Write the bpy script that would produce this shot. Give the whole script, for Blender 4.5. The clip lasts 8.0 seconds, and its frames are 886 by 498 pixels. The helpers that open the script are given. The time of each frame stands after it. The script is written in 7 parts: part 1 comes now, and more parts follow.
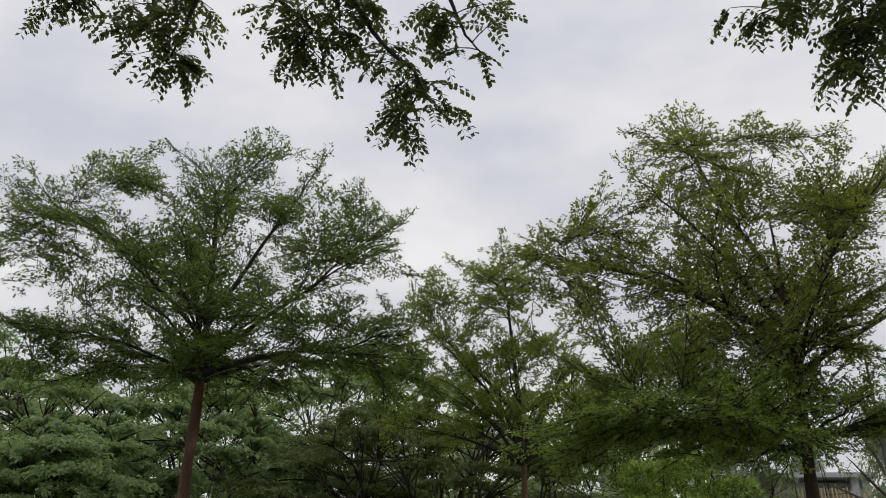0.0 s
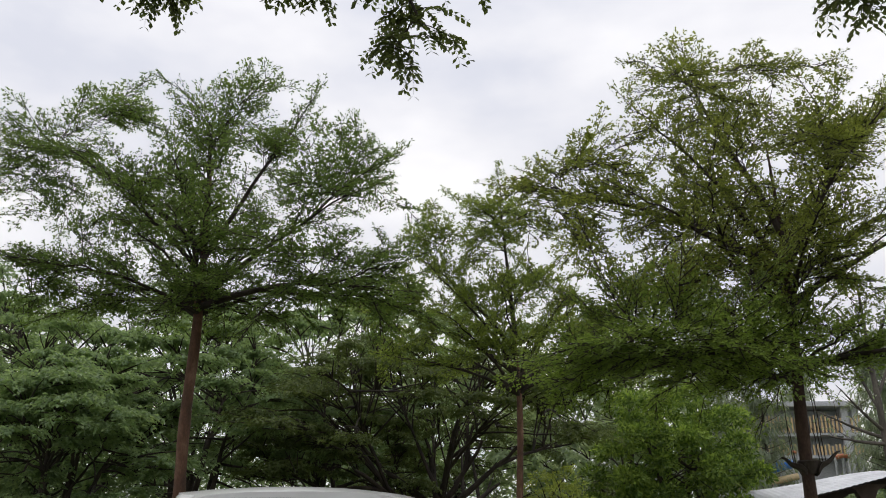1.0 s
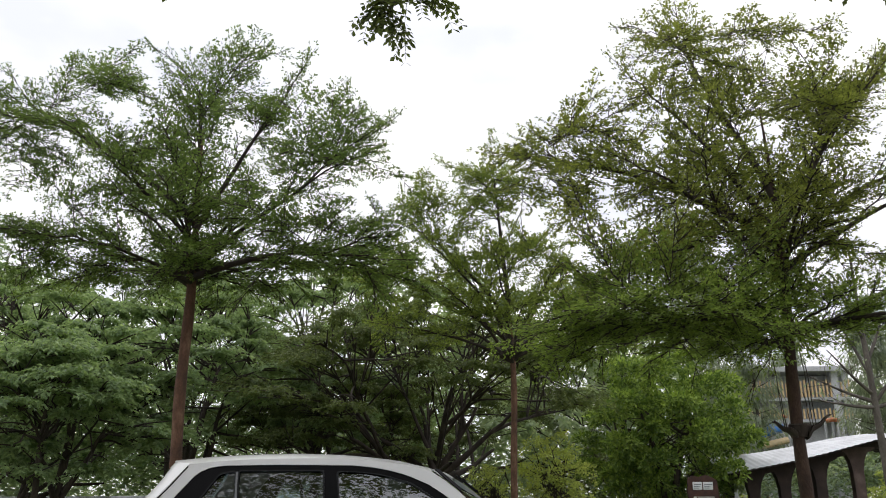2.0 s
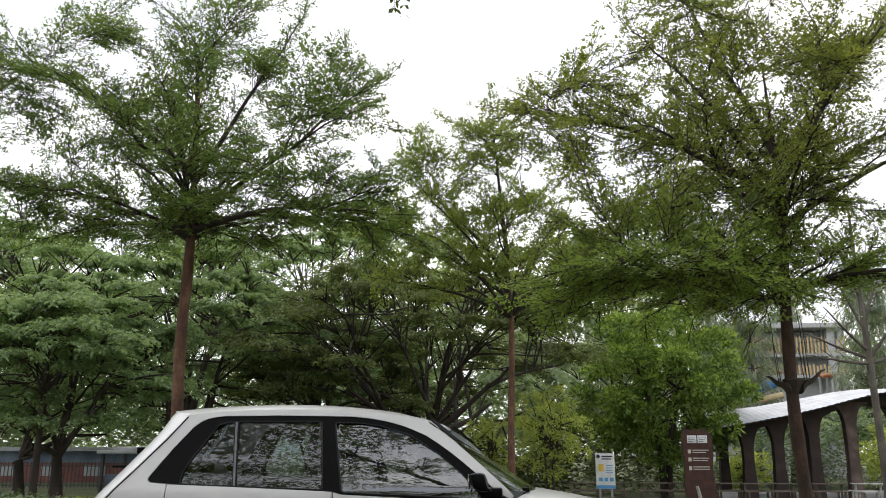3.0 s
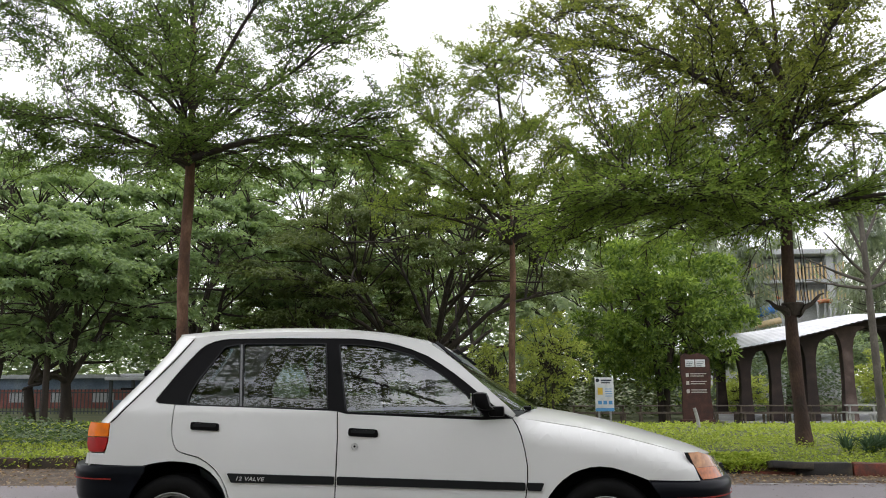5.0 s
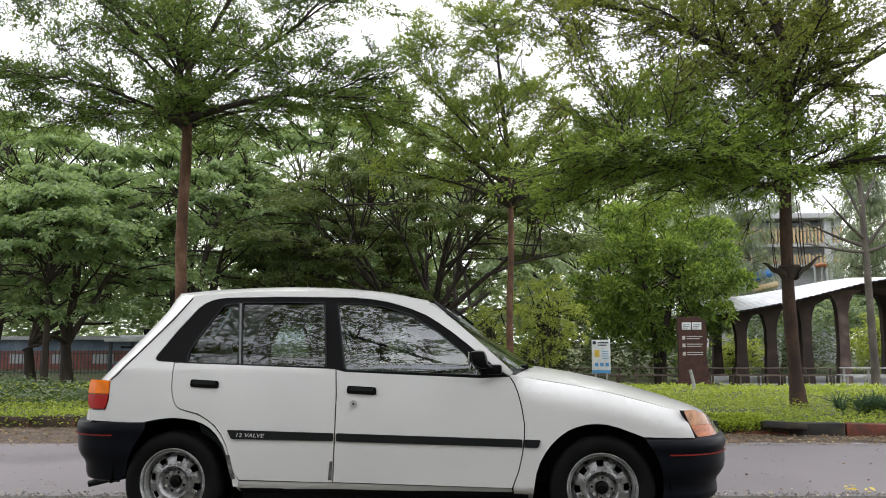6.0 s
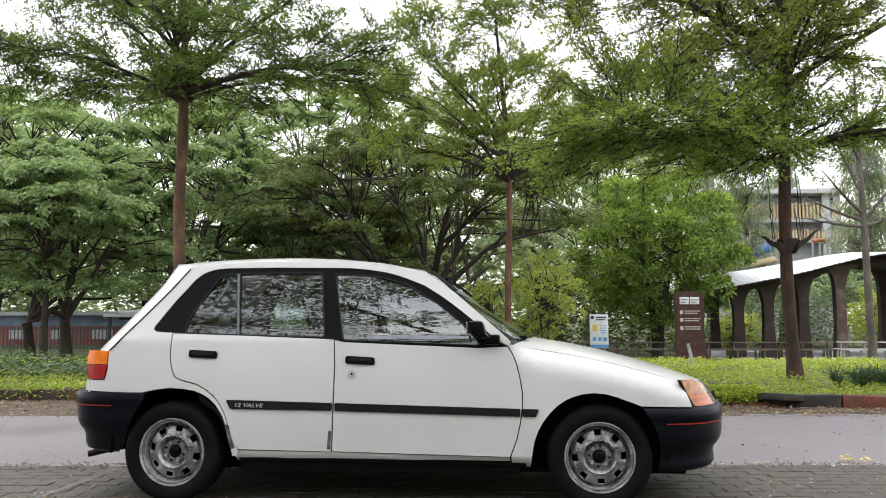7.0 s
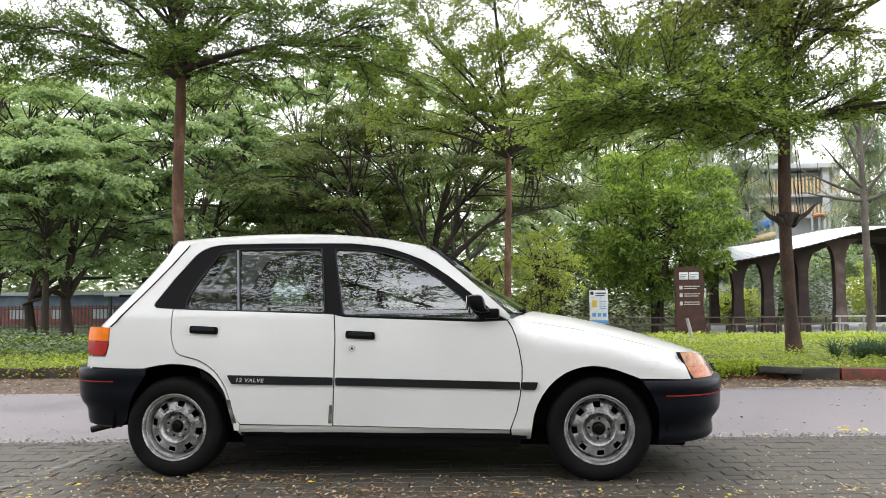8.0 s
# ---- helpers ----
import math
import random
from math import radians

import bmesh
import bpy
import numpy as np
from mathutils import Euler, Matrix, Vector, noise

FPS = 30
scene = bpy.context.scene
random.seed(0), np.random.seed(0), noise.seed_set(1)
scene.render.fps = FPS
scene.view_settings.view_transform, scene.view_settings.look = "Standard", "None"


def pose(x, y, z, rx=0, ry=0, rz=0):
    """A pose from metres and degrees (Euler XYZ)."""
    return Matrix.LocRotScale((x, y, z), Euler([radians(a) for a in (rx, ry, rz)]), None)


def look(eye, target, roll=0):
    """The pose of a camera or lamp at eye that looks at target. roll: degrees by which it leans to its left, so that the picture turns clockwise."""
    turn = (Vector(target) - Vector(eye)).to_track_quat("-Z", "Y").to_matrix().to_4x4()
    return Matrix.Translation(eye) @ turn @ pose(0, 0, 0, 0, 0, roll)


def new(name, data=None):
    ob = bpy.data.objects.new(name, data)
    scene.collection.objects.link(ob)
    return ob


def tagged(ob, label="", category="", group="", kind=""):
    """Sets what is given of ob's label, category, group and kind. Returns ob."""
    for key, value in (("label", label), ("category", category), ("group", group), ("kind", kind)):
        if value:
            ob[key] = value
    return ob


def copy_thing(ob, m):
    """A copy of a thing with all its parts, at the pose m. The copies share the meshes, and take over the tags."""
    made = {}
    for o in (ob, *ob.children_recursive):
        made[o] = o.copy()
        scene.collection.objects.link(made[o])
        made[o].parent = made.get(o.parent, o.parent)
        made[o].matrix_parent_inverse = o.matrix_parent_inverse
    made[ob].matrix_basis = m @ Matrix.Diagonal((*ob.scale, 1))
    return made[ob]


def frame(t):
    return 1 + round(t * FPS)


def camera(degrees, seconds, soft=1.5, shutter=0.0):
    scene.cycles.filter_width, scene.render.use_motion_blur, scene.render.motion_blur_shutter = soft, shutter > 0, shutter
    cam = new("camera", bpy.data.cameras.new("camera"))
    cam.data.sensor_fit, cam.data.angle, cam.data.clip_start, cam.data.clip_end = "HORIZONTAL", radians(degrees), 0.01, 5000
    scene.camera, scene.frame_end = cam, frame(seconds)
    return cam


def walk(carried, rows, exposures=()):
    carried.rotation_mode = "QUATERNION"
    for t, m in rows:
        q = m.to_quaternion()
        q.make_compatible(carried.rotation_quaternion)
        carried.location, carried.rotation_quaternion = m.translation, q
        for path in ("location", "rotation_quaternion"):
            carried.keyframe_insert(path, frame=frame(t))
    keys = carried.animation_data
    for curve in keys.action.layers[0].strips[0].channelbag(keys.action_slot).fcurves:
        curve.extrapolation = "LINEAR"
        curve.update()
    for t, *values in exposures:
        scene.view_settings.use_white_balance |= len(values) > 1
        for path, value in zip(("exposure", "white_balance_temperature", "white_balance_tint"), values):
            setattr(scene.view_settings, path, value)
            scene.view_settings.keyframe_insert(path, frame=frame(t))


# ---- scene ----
cam = camera(56.4, 8.0, soft=1.0)
PATH = [
    (0, (0.184, -0.894, 1.125), (-0.025, 0.928, 1.924), 0.6),
    (0.5, (0.19, -0.883, 1.115), (-0.019, 0.978, 1.817), 0.5),
    (1, (0.191, -0.87, 1.099), (-0.015, 1.01, 1.75), 0.3),
    (2.3, (0.184, -0.852, 1.093), (-0.006, 1.061, 1.644), -0.3),
    (2.5, (0.191, -0.858, 1.091), (-0.002, 1.061, 1.619), -0.0),
    (3, (0.194, -0.859, 1.084), (0.001, 1.074, 1.56), -0.0),
    (3.5, (0.186, -0.853, 1.084), (-0.005, 1.088, 1.526), -0.1),
    (4, (0.186, -0.858, 1.076), (-0.008, 1.093, 1.473), -0.1),
    (4.5, (0.195, -0.844, 1.061), (-0.003, 1.114, 1.417), -0.1),
    (5, (0.187, -0.845, 1.055), (-0.012, 1.122, 1.362), -0.3),
    (6.5, (0.186, -0.839, 1.018), (-0.009, 1.143, 1.205), -0.1),
    (7, (0.186, -0.829, 1.004), (-0.007, 1.155, 1.165), -0.2),
    (7.5, (0.187, -0.828, 0.995), (-0.007, 1.158, 1.127), -0.5),
    (8, (0.189, -0.83, 0.987), (-0.004, 1.158, 1.094), -0.6),
]
EXPOSURES = [(0.0, -0.90), (1.0, -0.58), (2.5, -0.12), (4.0, 0.14), (5.0, 0.19), (6.5, 0.47), (8.0, 0.86)]
walk(cam, [(t, look(eye, target, roll)) for t, eye, target, roll in PATH], EXPOSURES)

# ---- sky and sun: an even overcast ----
world = bpy.data.worlds.new("overcast_sky")
scene.world = world
world.use_nodes = True
wn, wl = world.node_tree.nodes, world.node_tree.links
wn.clear()
w_out = wn.new("ShaderNodeOutputWorld")
w_bg = wn.new("ShaderNodeBackground")
w_sky = wn.new("ShaderNodeTexSky")
w_sky.sky_type, w_sky.sun_disc = "NISHITA", False
w_sky.sun_elevation, w_sky.sun_rotation = radians(51), radians(-23)
w_tc, w_map = wn.new("ShaderNodeTexCoord"), wn.new("ShaderNodeMapping")
w_map.inputs["Scale"].default_value = (1.0, 1.0, 2.2)
w_noise, w_noise2 = wn.new("ShaderNodeTexNoise"), wn.new("ShaderNodeTexNoise")
w_noise.inputs["Scale"].default_value, w_noise.inputs["Detail"].default_value = 3.2, 5.0
w_noise2.inputs["Scale"].default_value, w_noise2.inputs["Detail"].default_value = 9.0, 4.0
w_add = wn.new("ShaderNodeMath")
w_add.operation = "MULTIPLY_ADD"
w_add.inputs[1].default_value = 0.22
w_ramp = wn.new("ShaderNodeValToRGB")
w_ramp.color_ramp.elements[0].position, w_ramp.color_ramp.elements[0].color = 0.42, (0.84, 0.86, 0.96, 1)
w_ramp.color_ramp.elements[1].position, w_ramp.color_ramp.elements[1].color = 0.82, (1.25, 1.23, 1.24, 1)
w_mid = w_ramp.color_ramp.elements.new(0.58)
w_mid.color = (1.0, 1.0, 1.06, 1)
w_mix = wn.new("ShaderNodeMixRGB")
w_mix.inputs[0].default_value = 0.97
w_dim = wn.new("ShaderNodeMixRGB")
w_dim.blend_type, w_dim.inputs[0].default_value, w_dim.inputs[2].default_value = "MULTIPLY", 1.0, (0.1, 0.1, 0.1, 1)
wl.new(w_tc.outputs["Generated"], w_map.inputs["Vector"])
wl.new(w_map.outputs["Vector"], w_noise.inputs["Vector"])
wl.new(w_map.outputs["Vector"], w_noise2.inputs["Vector"])
wl.new(w_noise2.outputs[0], w_add.inputs[0])
wl.new(w_noise.outputs[0], w_add.inputs[2])
wl.new(w_add.outputs[0], w_ramp.inputs[0])
wl.new(w_sky.outputs[0], w_dim.inputs[1])
wl.new(w_dim.outputs[0], w_mix.inputs[1])
wl.new(w_ramp.outputs[0], w_mix.inputs[2])
# an overcast sky is brightest overhead
w_axis, w_rise, w_grad = wn.new("ShaderNodeSeparateXYZ"), wn.new("ShaderNodeMapRange"), wn.new("ShaderNodeMixRGB")
w_rise.inputs["To Min"].default_value, w_rise.inputs["To Max"].default_value = 1.10, 1.34
w_grad.blend_type, w_grad.inputs[0].default_value = "MULTIPLY", 1.0
wl.new(w_tc.outputs["Generated"], w_axis.inputs[0])
wl.new(w_axis.outputs["Z"], w_rise.inputs["Value"])
wl.new(w_mix.outputs[0], w_grad.inputs[1])
wl.new(w_rise.outputs[0], w_grad.inputs[2])
wl.new(w_grad.outputs[0], w_bg.inputs["Color"])
w_bg.inputs["Strength"].default_value = 1.1
wl.new(w_bg.outputs[0], w_out.inputs["Surface"])
sun = new("sun", bpy.data.lights.new("sun", "SUN"))
sun.data.energy, sun.data.angle, sun.data.color = 1.05, radians(35), (1.0, 0.97, 0.92)
sun.matrix_world = look((-5, 16, 16), (0, 4, 0))


# ---- materials ----
def nodes_of(name):
    m = bpy.data.materials.new(name)
    m.use_nodes = True
    nt = m.node_tree
    return m, nt, nt.nodes["Principled BSDF"]


def noise_node(nt, scale, detail=4.0, coords="Object", stretch=(1, 1, 1)):
    tc, mp, nz = nt.nodes.new("ShaderNodeTexCoord"), nt.nodes.new("ShaderNodeMapping"), nt.nodes.new("ShaderNodeTexNoise")
    mp.inputs["Scale"].default_value = stretch
    nz.inputs["Scale"].default_value, nz.inputs["Detail"].default_value = scale, detail
    nt.links.new(tc.outputs[coords], mp.inputs["Vector"])
    nt.links.new(mp.outputs["Vector"], nz.inputs["Vector"])
    return nz


def ramp_node(nt, source, stops):
    r = nt.nodes.new("ShaderNodeValToRGB")
    while len(r.color_ramp.elements) < len(stops):
        r.color_ramp.elements.new(0.5)
    for e, (at, c) in zip(r.color_ramp.elements, stops):
        e.position, e.color = at, (*c, 1)
    nt.links.new(source, r.inputs[0])
    return r


def mixed(nt, a, b, fac, mode="MIX"):
    m = nt.nodes.new("ShaderNodeMixRGB")
    m.blend_type = mode
    for slot, v in ((0, fac), (1, a), (2, b)):
        if hasattr(v, "links"):
            nt.links.new(v, m.inputs[slot])
        else:
            m.inputs[slot].default_value = (*v, 1) if isinstance(v, tuple) else v
    return m


def bumped(nt, bsdf, height, strength, distance):
    b = nt.nodes.new("ShaderNodeBump")
    b.inputs["Strength"].default_value, b.inputs["Distance"].default_value = strength, distance
    nt.links.new(height, b.inputs["Height"])
    nt.links.new(b.outputs[0], bsdf.inputs["Normal"])


def rough_surface(name, dark, mid, light, scale=2.0, fine=60.0, rough=0.8, bump=0.3, depth=0.004, metal=0.0, stretch=(1, 1, 1), per_object=0.0, rough_vary=0.1, spec=0.5):
    """A surface with broad stains and fine grain."""
    m, nt, bsdf = nodes_of(name)
    big, small = noise_node(nt, scale, 5.0, stretch=stretch), noise_node(nt, fine, 3.0, stretch=stretch)
    r = ramp_node(nt, big.outputs[0], [(0.30, dark), (0.52, mid), (0.74, light)])
    grain = ramp_node(nt, small.outputs[0], [(0.3, (0.72, 0.72, 0.72)), (0.7, (1.2, 1.2, 1.2))])
    col = mixed(nt, r.outputs[0], grain.outputs[0], 0.8, "MULTIPLY")
    if per_object:
        info = nt.nodes.new("ShaderNodeObjectInfo")
        rr = ramp_node(nt, info.outputs["Random"], [(0.0, (1 - per_object,) * 3), (1.0, (1 + per_object,) * 3)])
        col = mixed(nt, col.outputs[0], rr.outputs[0], 1.0, "MULTIPLY")
    nt.links.new(col.outputs[0], bsdf.inputs["Base Color"])
    rr = ramp_node(nt, big.outputs[0], [(0.3, (max(rough - rough_vary, 0),) * 3), (0.7, (min(rough + rough_vary, 1),) * 3)])
    nt.links.new(rr.outputs[0], bsdf.inputs["Roughness"])
    bsdf.inputs["Metallic"].default_value = metal
    bsdf.inputs["Specular IOR Level"].default_value = spec
    bumped(nt, bsdf, small.outputs[0], bump, depth)
    return m


def leaf_material(name, dark, mid, light, glow=0.35, rough=0.5):
    """Leaves: colour differs from leaf to leaf, light passes through."""
    m, nt, bsdf = nodes_of(name)
    geo = nt.nodes.new("ShaderNodeNewGeometry")
    big = noise_node(nt, 0.9, 3.0)
    add = nt.nodes.new("ShaderNodeMath")
    add.operation = "MULTIPLY_ADD"
    add.inputs[1].default_value = 0.42
    nt.links.new(geo.outputs["Random Per Island"], add.inputs[0])
    half = nt.nodes.new("ShaderNodeMath")
    half.operation = "MULTIPLY"
    half.inputs[1].default_value = 0.62
    nt.links.new(big.outputs[0], half.inputs[0])
    nt.links.new(half.outputs[0], add.inputs[2])
    r = ramp_node(nt, add.outputs[0], [(0.1, dark), (0.45, mid), (0.85, light)])
    nt.links.new(r.outputs[0], bsdf.inputs["Base Color"])
    bsdf.inputs["Roughness"].default_value = rough
    bsdf.inputs["Specular IOR Level"].default_value = 0.22
    tr = nt.nodes.new("ShaderNodeBsdfTranslucent")
    warm = mixed(nt, r.outputs[0], (1.95, 1.95, 1.1), 1.0, "MULTIPLY")
    nt.links.new(warm.outputs[0], tr.inputs["Color"])
    mix = nt.nodes.new("ShaderNodeMixShader")
    mix.inputs[0].default_value = glow
    nt.links.new(bsdf.outputs[0], mix.inputs[1])
    nt.links.new(tr.outputs[0], mix.inputs[2])
    nt.links.new(mix.outputs[0], nt.nodes["Material Output"].inputs["Surface"])
    return m


def plain(name, colour, rough=0.5, metal=0.0, coat=0.0, vary=0.12, scale=6.0, spec=0.5):
    m, nt, bsdf = nodes_of(name)
    nz = noise_node(nt, scale, 4.0)
    r = ramp_node(nt, nz.outputs[0], [(0.3, tuple(c * (1 - vary) for c in colour)), (0.7, tuple(min(c * (1 + vary), 1) for c in colour))])
    nt.links.new(r.outputs[0], bsdf.inputs["Base Color"])
    bsdf.inputs["Roughness"].default_value, bsdf.inputs["Metallic"].default_value = rough, metal
    bsdf.inputs["Coat Weight"].default_value, bsdf.inputs["Coat Roughness"].default_value = coat, 0.06
    bsdf.inputs["Specular IOR Level"].default_value = spec
    return m


def clear_glass(name, tint, rough=0.0, ior=1.6):
    """Thin glass: what lies behind shows through, the surface mirrors by its Fresnel gloss."""
    m, nt, bsdf = nodes_of(name)
    see, gloss, mix, fr = (nt.nodes.new(k) for k in ("ShaderNodeBsdfTransparent", "ShaderNodeBsdfGlossy", "ShaderNodeMixShader", "ShaderNodeFresnel"))
    see.inputs[0].default_value = (*tint, 1)
    gloss.inputs["Roughness"].default_value = rough
    gloss.inputs["Color"].default_value = (0.94, 0.97, 1, 1)
    fr.inputs["IOR"].default_value = ior
    nt.links.new(fr.outputs[0], mix.inputs[0])
    nt.links.new(see.outputs[0], mix.inputs[1])
    nt.links.new(gloss.outputs[0], mix.inputs[2])
    nt.links.new(mix.outputs[0], nt.nodes["Material Output"].inputs["Surface"])
    return m


M_LEAF_L = leaf_material("leaf_almond", (0.040, 0.066, 0.022), (0.100, 0.152, 0.048), (0.190, 0.258, 0.086), glow=0.5)
M_LEAF_M = leaf_material("leaf_almond_young", (0.060, 0.084, 0.024), (0.142, 0.186, 0.052), (0.240, 0.295, 0.090), glow=0.55)
M_LEAF_R = leaf_material("leaf_almond_old", (0.054, 0.070, 0.021), (0.140, 0.168, 0.048), (0.255, 0.285, 0.084), glow=0.54)
# lower leaves: greener, with the bright light on their tops put into the colour
M_LEAF_LOW = leaf_material("leaf_almond_low", (0.050, 0.080, 0.022), (0.135, 0.195, 0.050), (0.255, 0.335, 0.095), glow=0.5)
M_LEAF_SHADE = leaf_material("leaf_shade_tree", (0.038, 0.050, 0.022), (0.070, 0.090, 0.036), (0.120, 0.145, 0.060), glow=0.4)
# light green leaves, greyed and blued for the haze over them
M_LEAF_RAIN = leaf_material("leaf_rain_tree", (0.100, 0.150, 0.086), (0.182, 0.252, 0.142), (0.295, 0.380, 0.205), glow=0.42)
M_LEAF_DARK = leaf_material("leaf_dark_tree", (0.052, 0.072, 0.030), (0.092, 0.120, 0.048), (0.160, 0.198, 0.074), glow=0.34)
M_LEAF_FIG = leaf_material("leaf_fig", (0.030, 0.054, 0.015), (0.102, 0.165, 0.040), (0.350, 0.450, 0.110), glow=0.34, rough=0.4)
M_LEAF_LIME = leaf_material("leaf_lime", (0.130, 0.155, 0.050), (0.280, 0.325, 0.105), (0.460, 0.510, 0.180), glow=0.5)
M_LEAF_TEAL = leaf_material("leaf_blue_green", (0.060, 0.090, 0.062), (0.105, 0.145, 0.098), (0.170, 0.220, 0.140), glow=0.35)
# far foliage: the distance haze is put into this pale leaf colour
M_LEAF_HAZED = leaf_material("leaf_hazed", (0.16, 0.21, 0.14), (0.24, 0.30, 0.20), (0.34, 0.40, 0.27), glow=0.45)
M_NEEDLE = leaf_material("needle_casuarina", (0.15, 0.18, 0.145), (0.22, 0.26, 0.21), (0.31, 0.35, 0.29), glow=0.4)
M_GRASS = leaf_material("ground_cover", (0.100, 0.145, 0.020), (0.240, 0.305, 0.045), (0.410, 0.470, 0.095), glow=0.34)
M_STRAP = leaf_material("strap_leaf", (0.032, 0.062, 0.038), (0.060, 0.105, 0.062), (0.120, 0.180, 0.110), glow=0.2)
M_SHRUB = leaf_material("shrub_leaf", (0.026, 0.048, 0.020), (0.050, 0.085, 0.034), (0.110, 0.160, 0.065), glow=0.25)
M_LITTER = leaf_material("dry_leaf", (0.070, 0.034, 0.018), (0.190, 0.115, 0.058), (0.480, 0.390, 0.250), glow=0.12, rough=0.6)
M_PALE = leaf_material("bleached_leaf", (0.22, 0.16, 0.10), (0.42, 0.35, 0.25), (0.66, 0.60, 0.50), glow=0.1, rough=0.6)
M_YELLOW = leaf_material("yellow_leaf", (0.45, 0.33, 0.03), (0.60, 0.46, 0.05), (0.72, 0.60, 0.12), glow=0.15, rough=0.6)
M_BARK_RED = rough_surface("bark_reddish", (0.058, 0.030, 0.019), (0.138, 0.070, 0.043), (0.245, 0.145, 0.098), scale=5, fine=45, rough=0.9, bump=0.7, depth=0.02, stretch=(1, 1, 0.5))
M_BARK_BROWN = rough_surface("bark_brown", (0.026, 0.015, 0.010), (0.055, 0.031, 0.021), (0.105, 0.066, 0.045), scale=5, fine=45, rough=0.9, bump=0.7, depth=0.02, stretch=(1, 1, 0.5))
M_BARK = rough_surface("bark_dark", (0.020, 0.015, 0.012), (0.042, 0.031, 0.024), (0.085, 0.068, 0.054), scale=4, fine=40, rough=0.9, bump=0.7, depth=0.02, stretch=(1, 1, 0.4))
M_BARK_GREY = rough_surface("bark_grey", (0.065, 0.058, 0.050), (0.115, 0.100, 0.085), (0.19, 0.17, 0.145), scale=4, fine=40, rough=0.9, bump=0.6, depth=0.02, stretch=(1, 1, 0.4))
M_PAVER = rough_surface("concrete_paver", (0.038, 0.033, 0.026), (0.063, 0.056, 0.043), (0.096, 0.085, 0.066), scale=1.6, fine=90, rough=0.62, bump=0.5, depth=0.003, per_object=0.16)
def paved_surface():
    """Block paving for the part of the car park that is never seen closely."""
    m, nt, bsdf = nodes_of("block_paving")
    tc, mp, bk = nt.nodes.new("ShaderNodeTexCoord"), nt.nodes.new("ShaderNodeMapping"), nt.nodes.new("ShaderNodeTexBrick")
    mp.inputs["Rotation"].default_value = (0, 0, -0.0843)
    bk.inputs["Scale"].default_value, bk.inputs["Mortar Size"].default_value = 1.0, 0.004
    bk.inputs["Brick Width"].default_value, bk.inputs["Row Height"].default_value = 0.21, 0.105
    bk.inputs["Color1"].default_value, bk.inputs["Color2"].default_value, bk.inputs["Mortar"].default_value = (0.062, 0.055, 0.042, 1), (0.095, 0.084, 0.064, 1), (0.035, 0.033, 0.022, 1)
    big = noise_node(nt, 0.7, 4.0)
    stain = ramp_node(nt, big.outputs[0], [(0.3, (0.75, 0.75, 0.75)), (0.7, (1.25, 1.22, 1.15))])
    nt.links.new(tc.outputs["Object"], mp.inputs["Vector"])
    nt.links.new(mp.outputs["Vector"], bk.inputs["Vector"])
    col = mixed(nt, bk.outputs["Color"], stain.outputs[0], 1.0, "MULTIPLY")
    nt.links.new(col.outputs[0], bsdf.inputs["Base Color"])
    bsdf.inputs["Roughness"].default_value = 0.65
    return m


M_PAVED = paved_surface()
M_JOINT = rough_surface("paver_joint_soil", (0.032, 0.031, 0.020), (0.052, 0.050, 0.030), (0.075, 0.075, 0.045), scale=4, fine=80, rough=0.95)
M_ASPHALT = rough_surface("damp_asphalt", (0.145, 0.129, 0.136), (0.185, 0.165, 0.173), (0.235, 0.211, 0.219), scale=0.9, fine=110, rough=0.55, bump=0.6, depth=0.004, rough_vary=0.12)
M_SOIL = rough_surface("leafy_soil", (0.055, 0.038, 0.024), (0.105, 0.075, 0.050), (0.190, 0.140, 0.095), scale=5, fine=70, rough=0.95, bump=0.8, depth=0.01)
M_TURF = rough_surface("turf_soil", (0.060, 0.075, 0.018), (0.115, 0.150, 0.028), (0.180, 0.220, 0.045), scale=1.2, fine=60, rough=0.95, bump=0.8, depth=0.02)
M_PARK = rough_surface("park_ground", (0.050, 0.060, 0.025), (0.090, 0.105, 0.040), (0.15, 0.155, 0.075), scale=0.3, fine=30, rough=0.95, bump=0.6, depth=0.02)
M_KERB_BLACK = rough_surface("kerb_black_paint", (0.014, 0.013, 0.012), (0.030, 0.027, 0.024), (0.080, 0.065, 0.045), scale=6, fine=60, rough=0.8, bump=0.5)
M_KERB_EARTH = rough_surface("kerb_earthy_paint", (0.025, 0.020, 0.015), (0.060, 0.042, 0.030), (0.150, 0.075, 0.050), scale=6, fine=60, rough=0.85, bump=0.6)
M_KERB_RED = rough_surface("kerb_red_paint", (0.045, 0.028, 0.020), (0.150, 0.040, 0.024), (0.340, 0.060, 0.030), scale=7, fine=60, rough=0.8, bump=0.5)
M_LINE = rough_surface("worn_road_paint", (0.15, 0.14, 0.13), (0.26, 0.25, 0.235), (0.42, 0.41, 0.39), scale=12, fine=90, rough=0.7)
M_BAY = rough_surface("worn_bay_paint", (0.08, 0.075, 0.06), (0.13, 0.125, 0.10), (0.24, 0.23, 0.20), scale=14, fine=70, rough=0.7)
M_GRAVEL = rough_surface("grit", (0.10, 0.095, 0.09), (0.19, 0.18, 0.17), (0.34, 0.33, 0.31), scale=9, fine=60, rough=0.85)


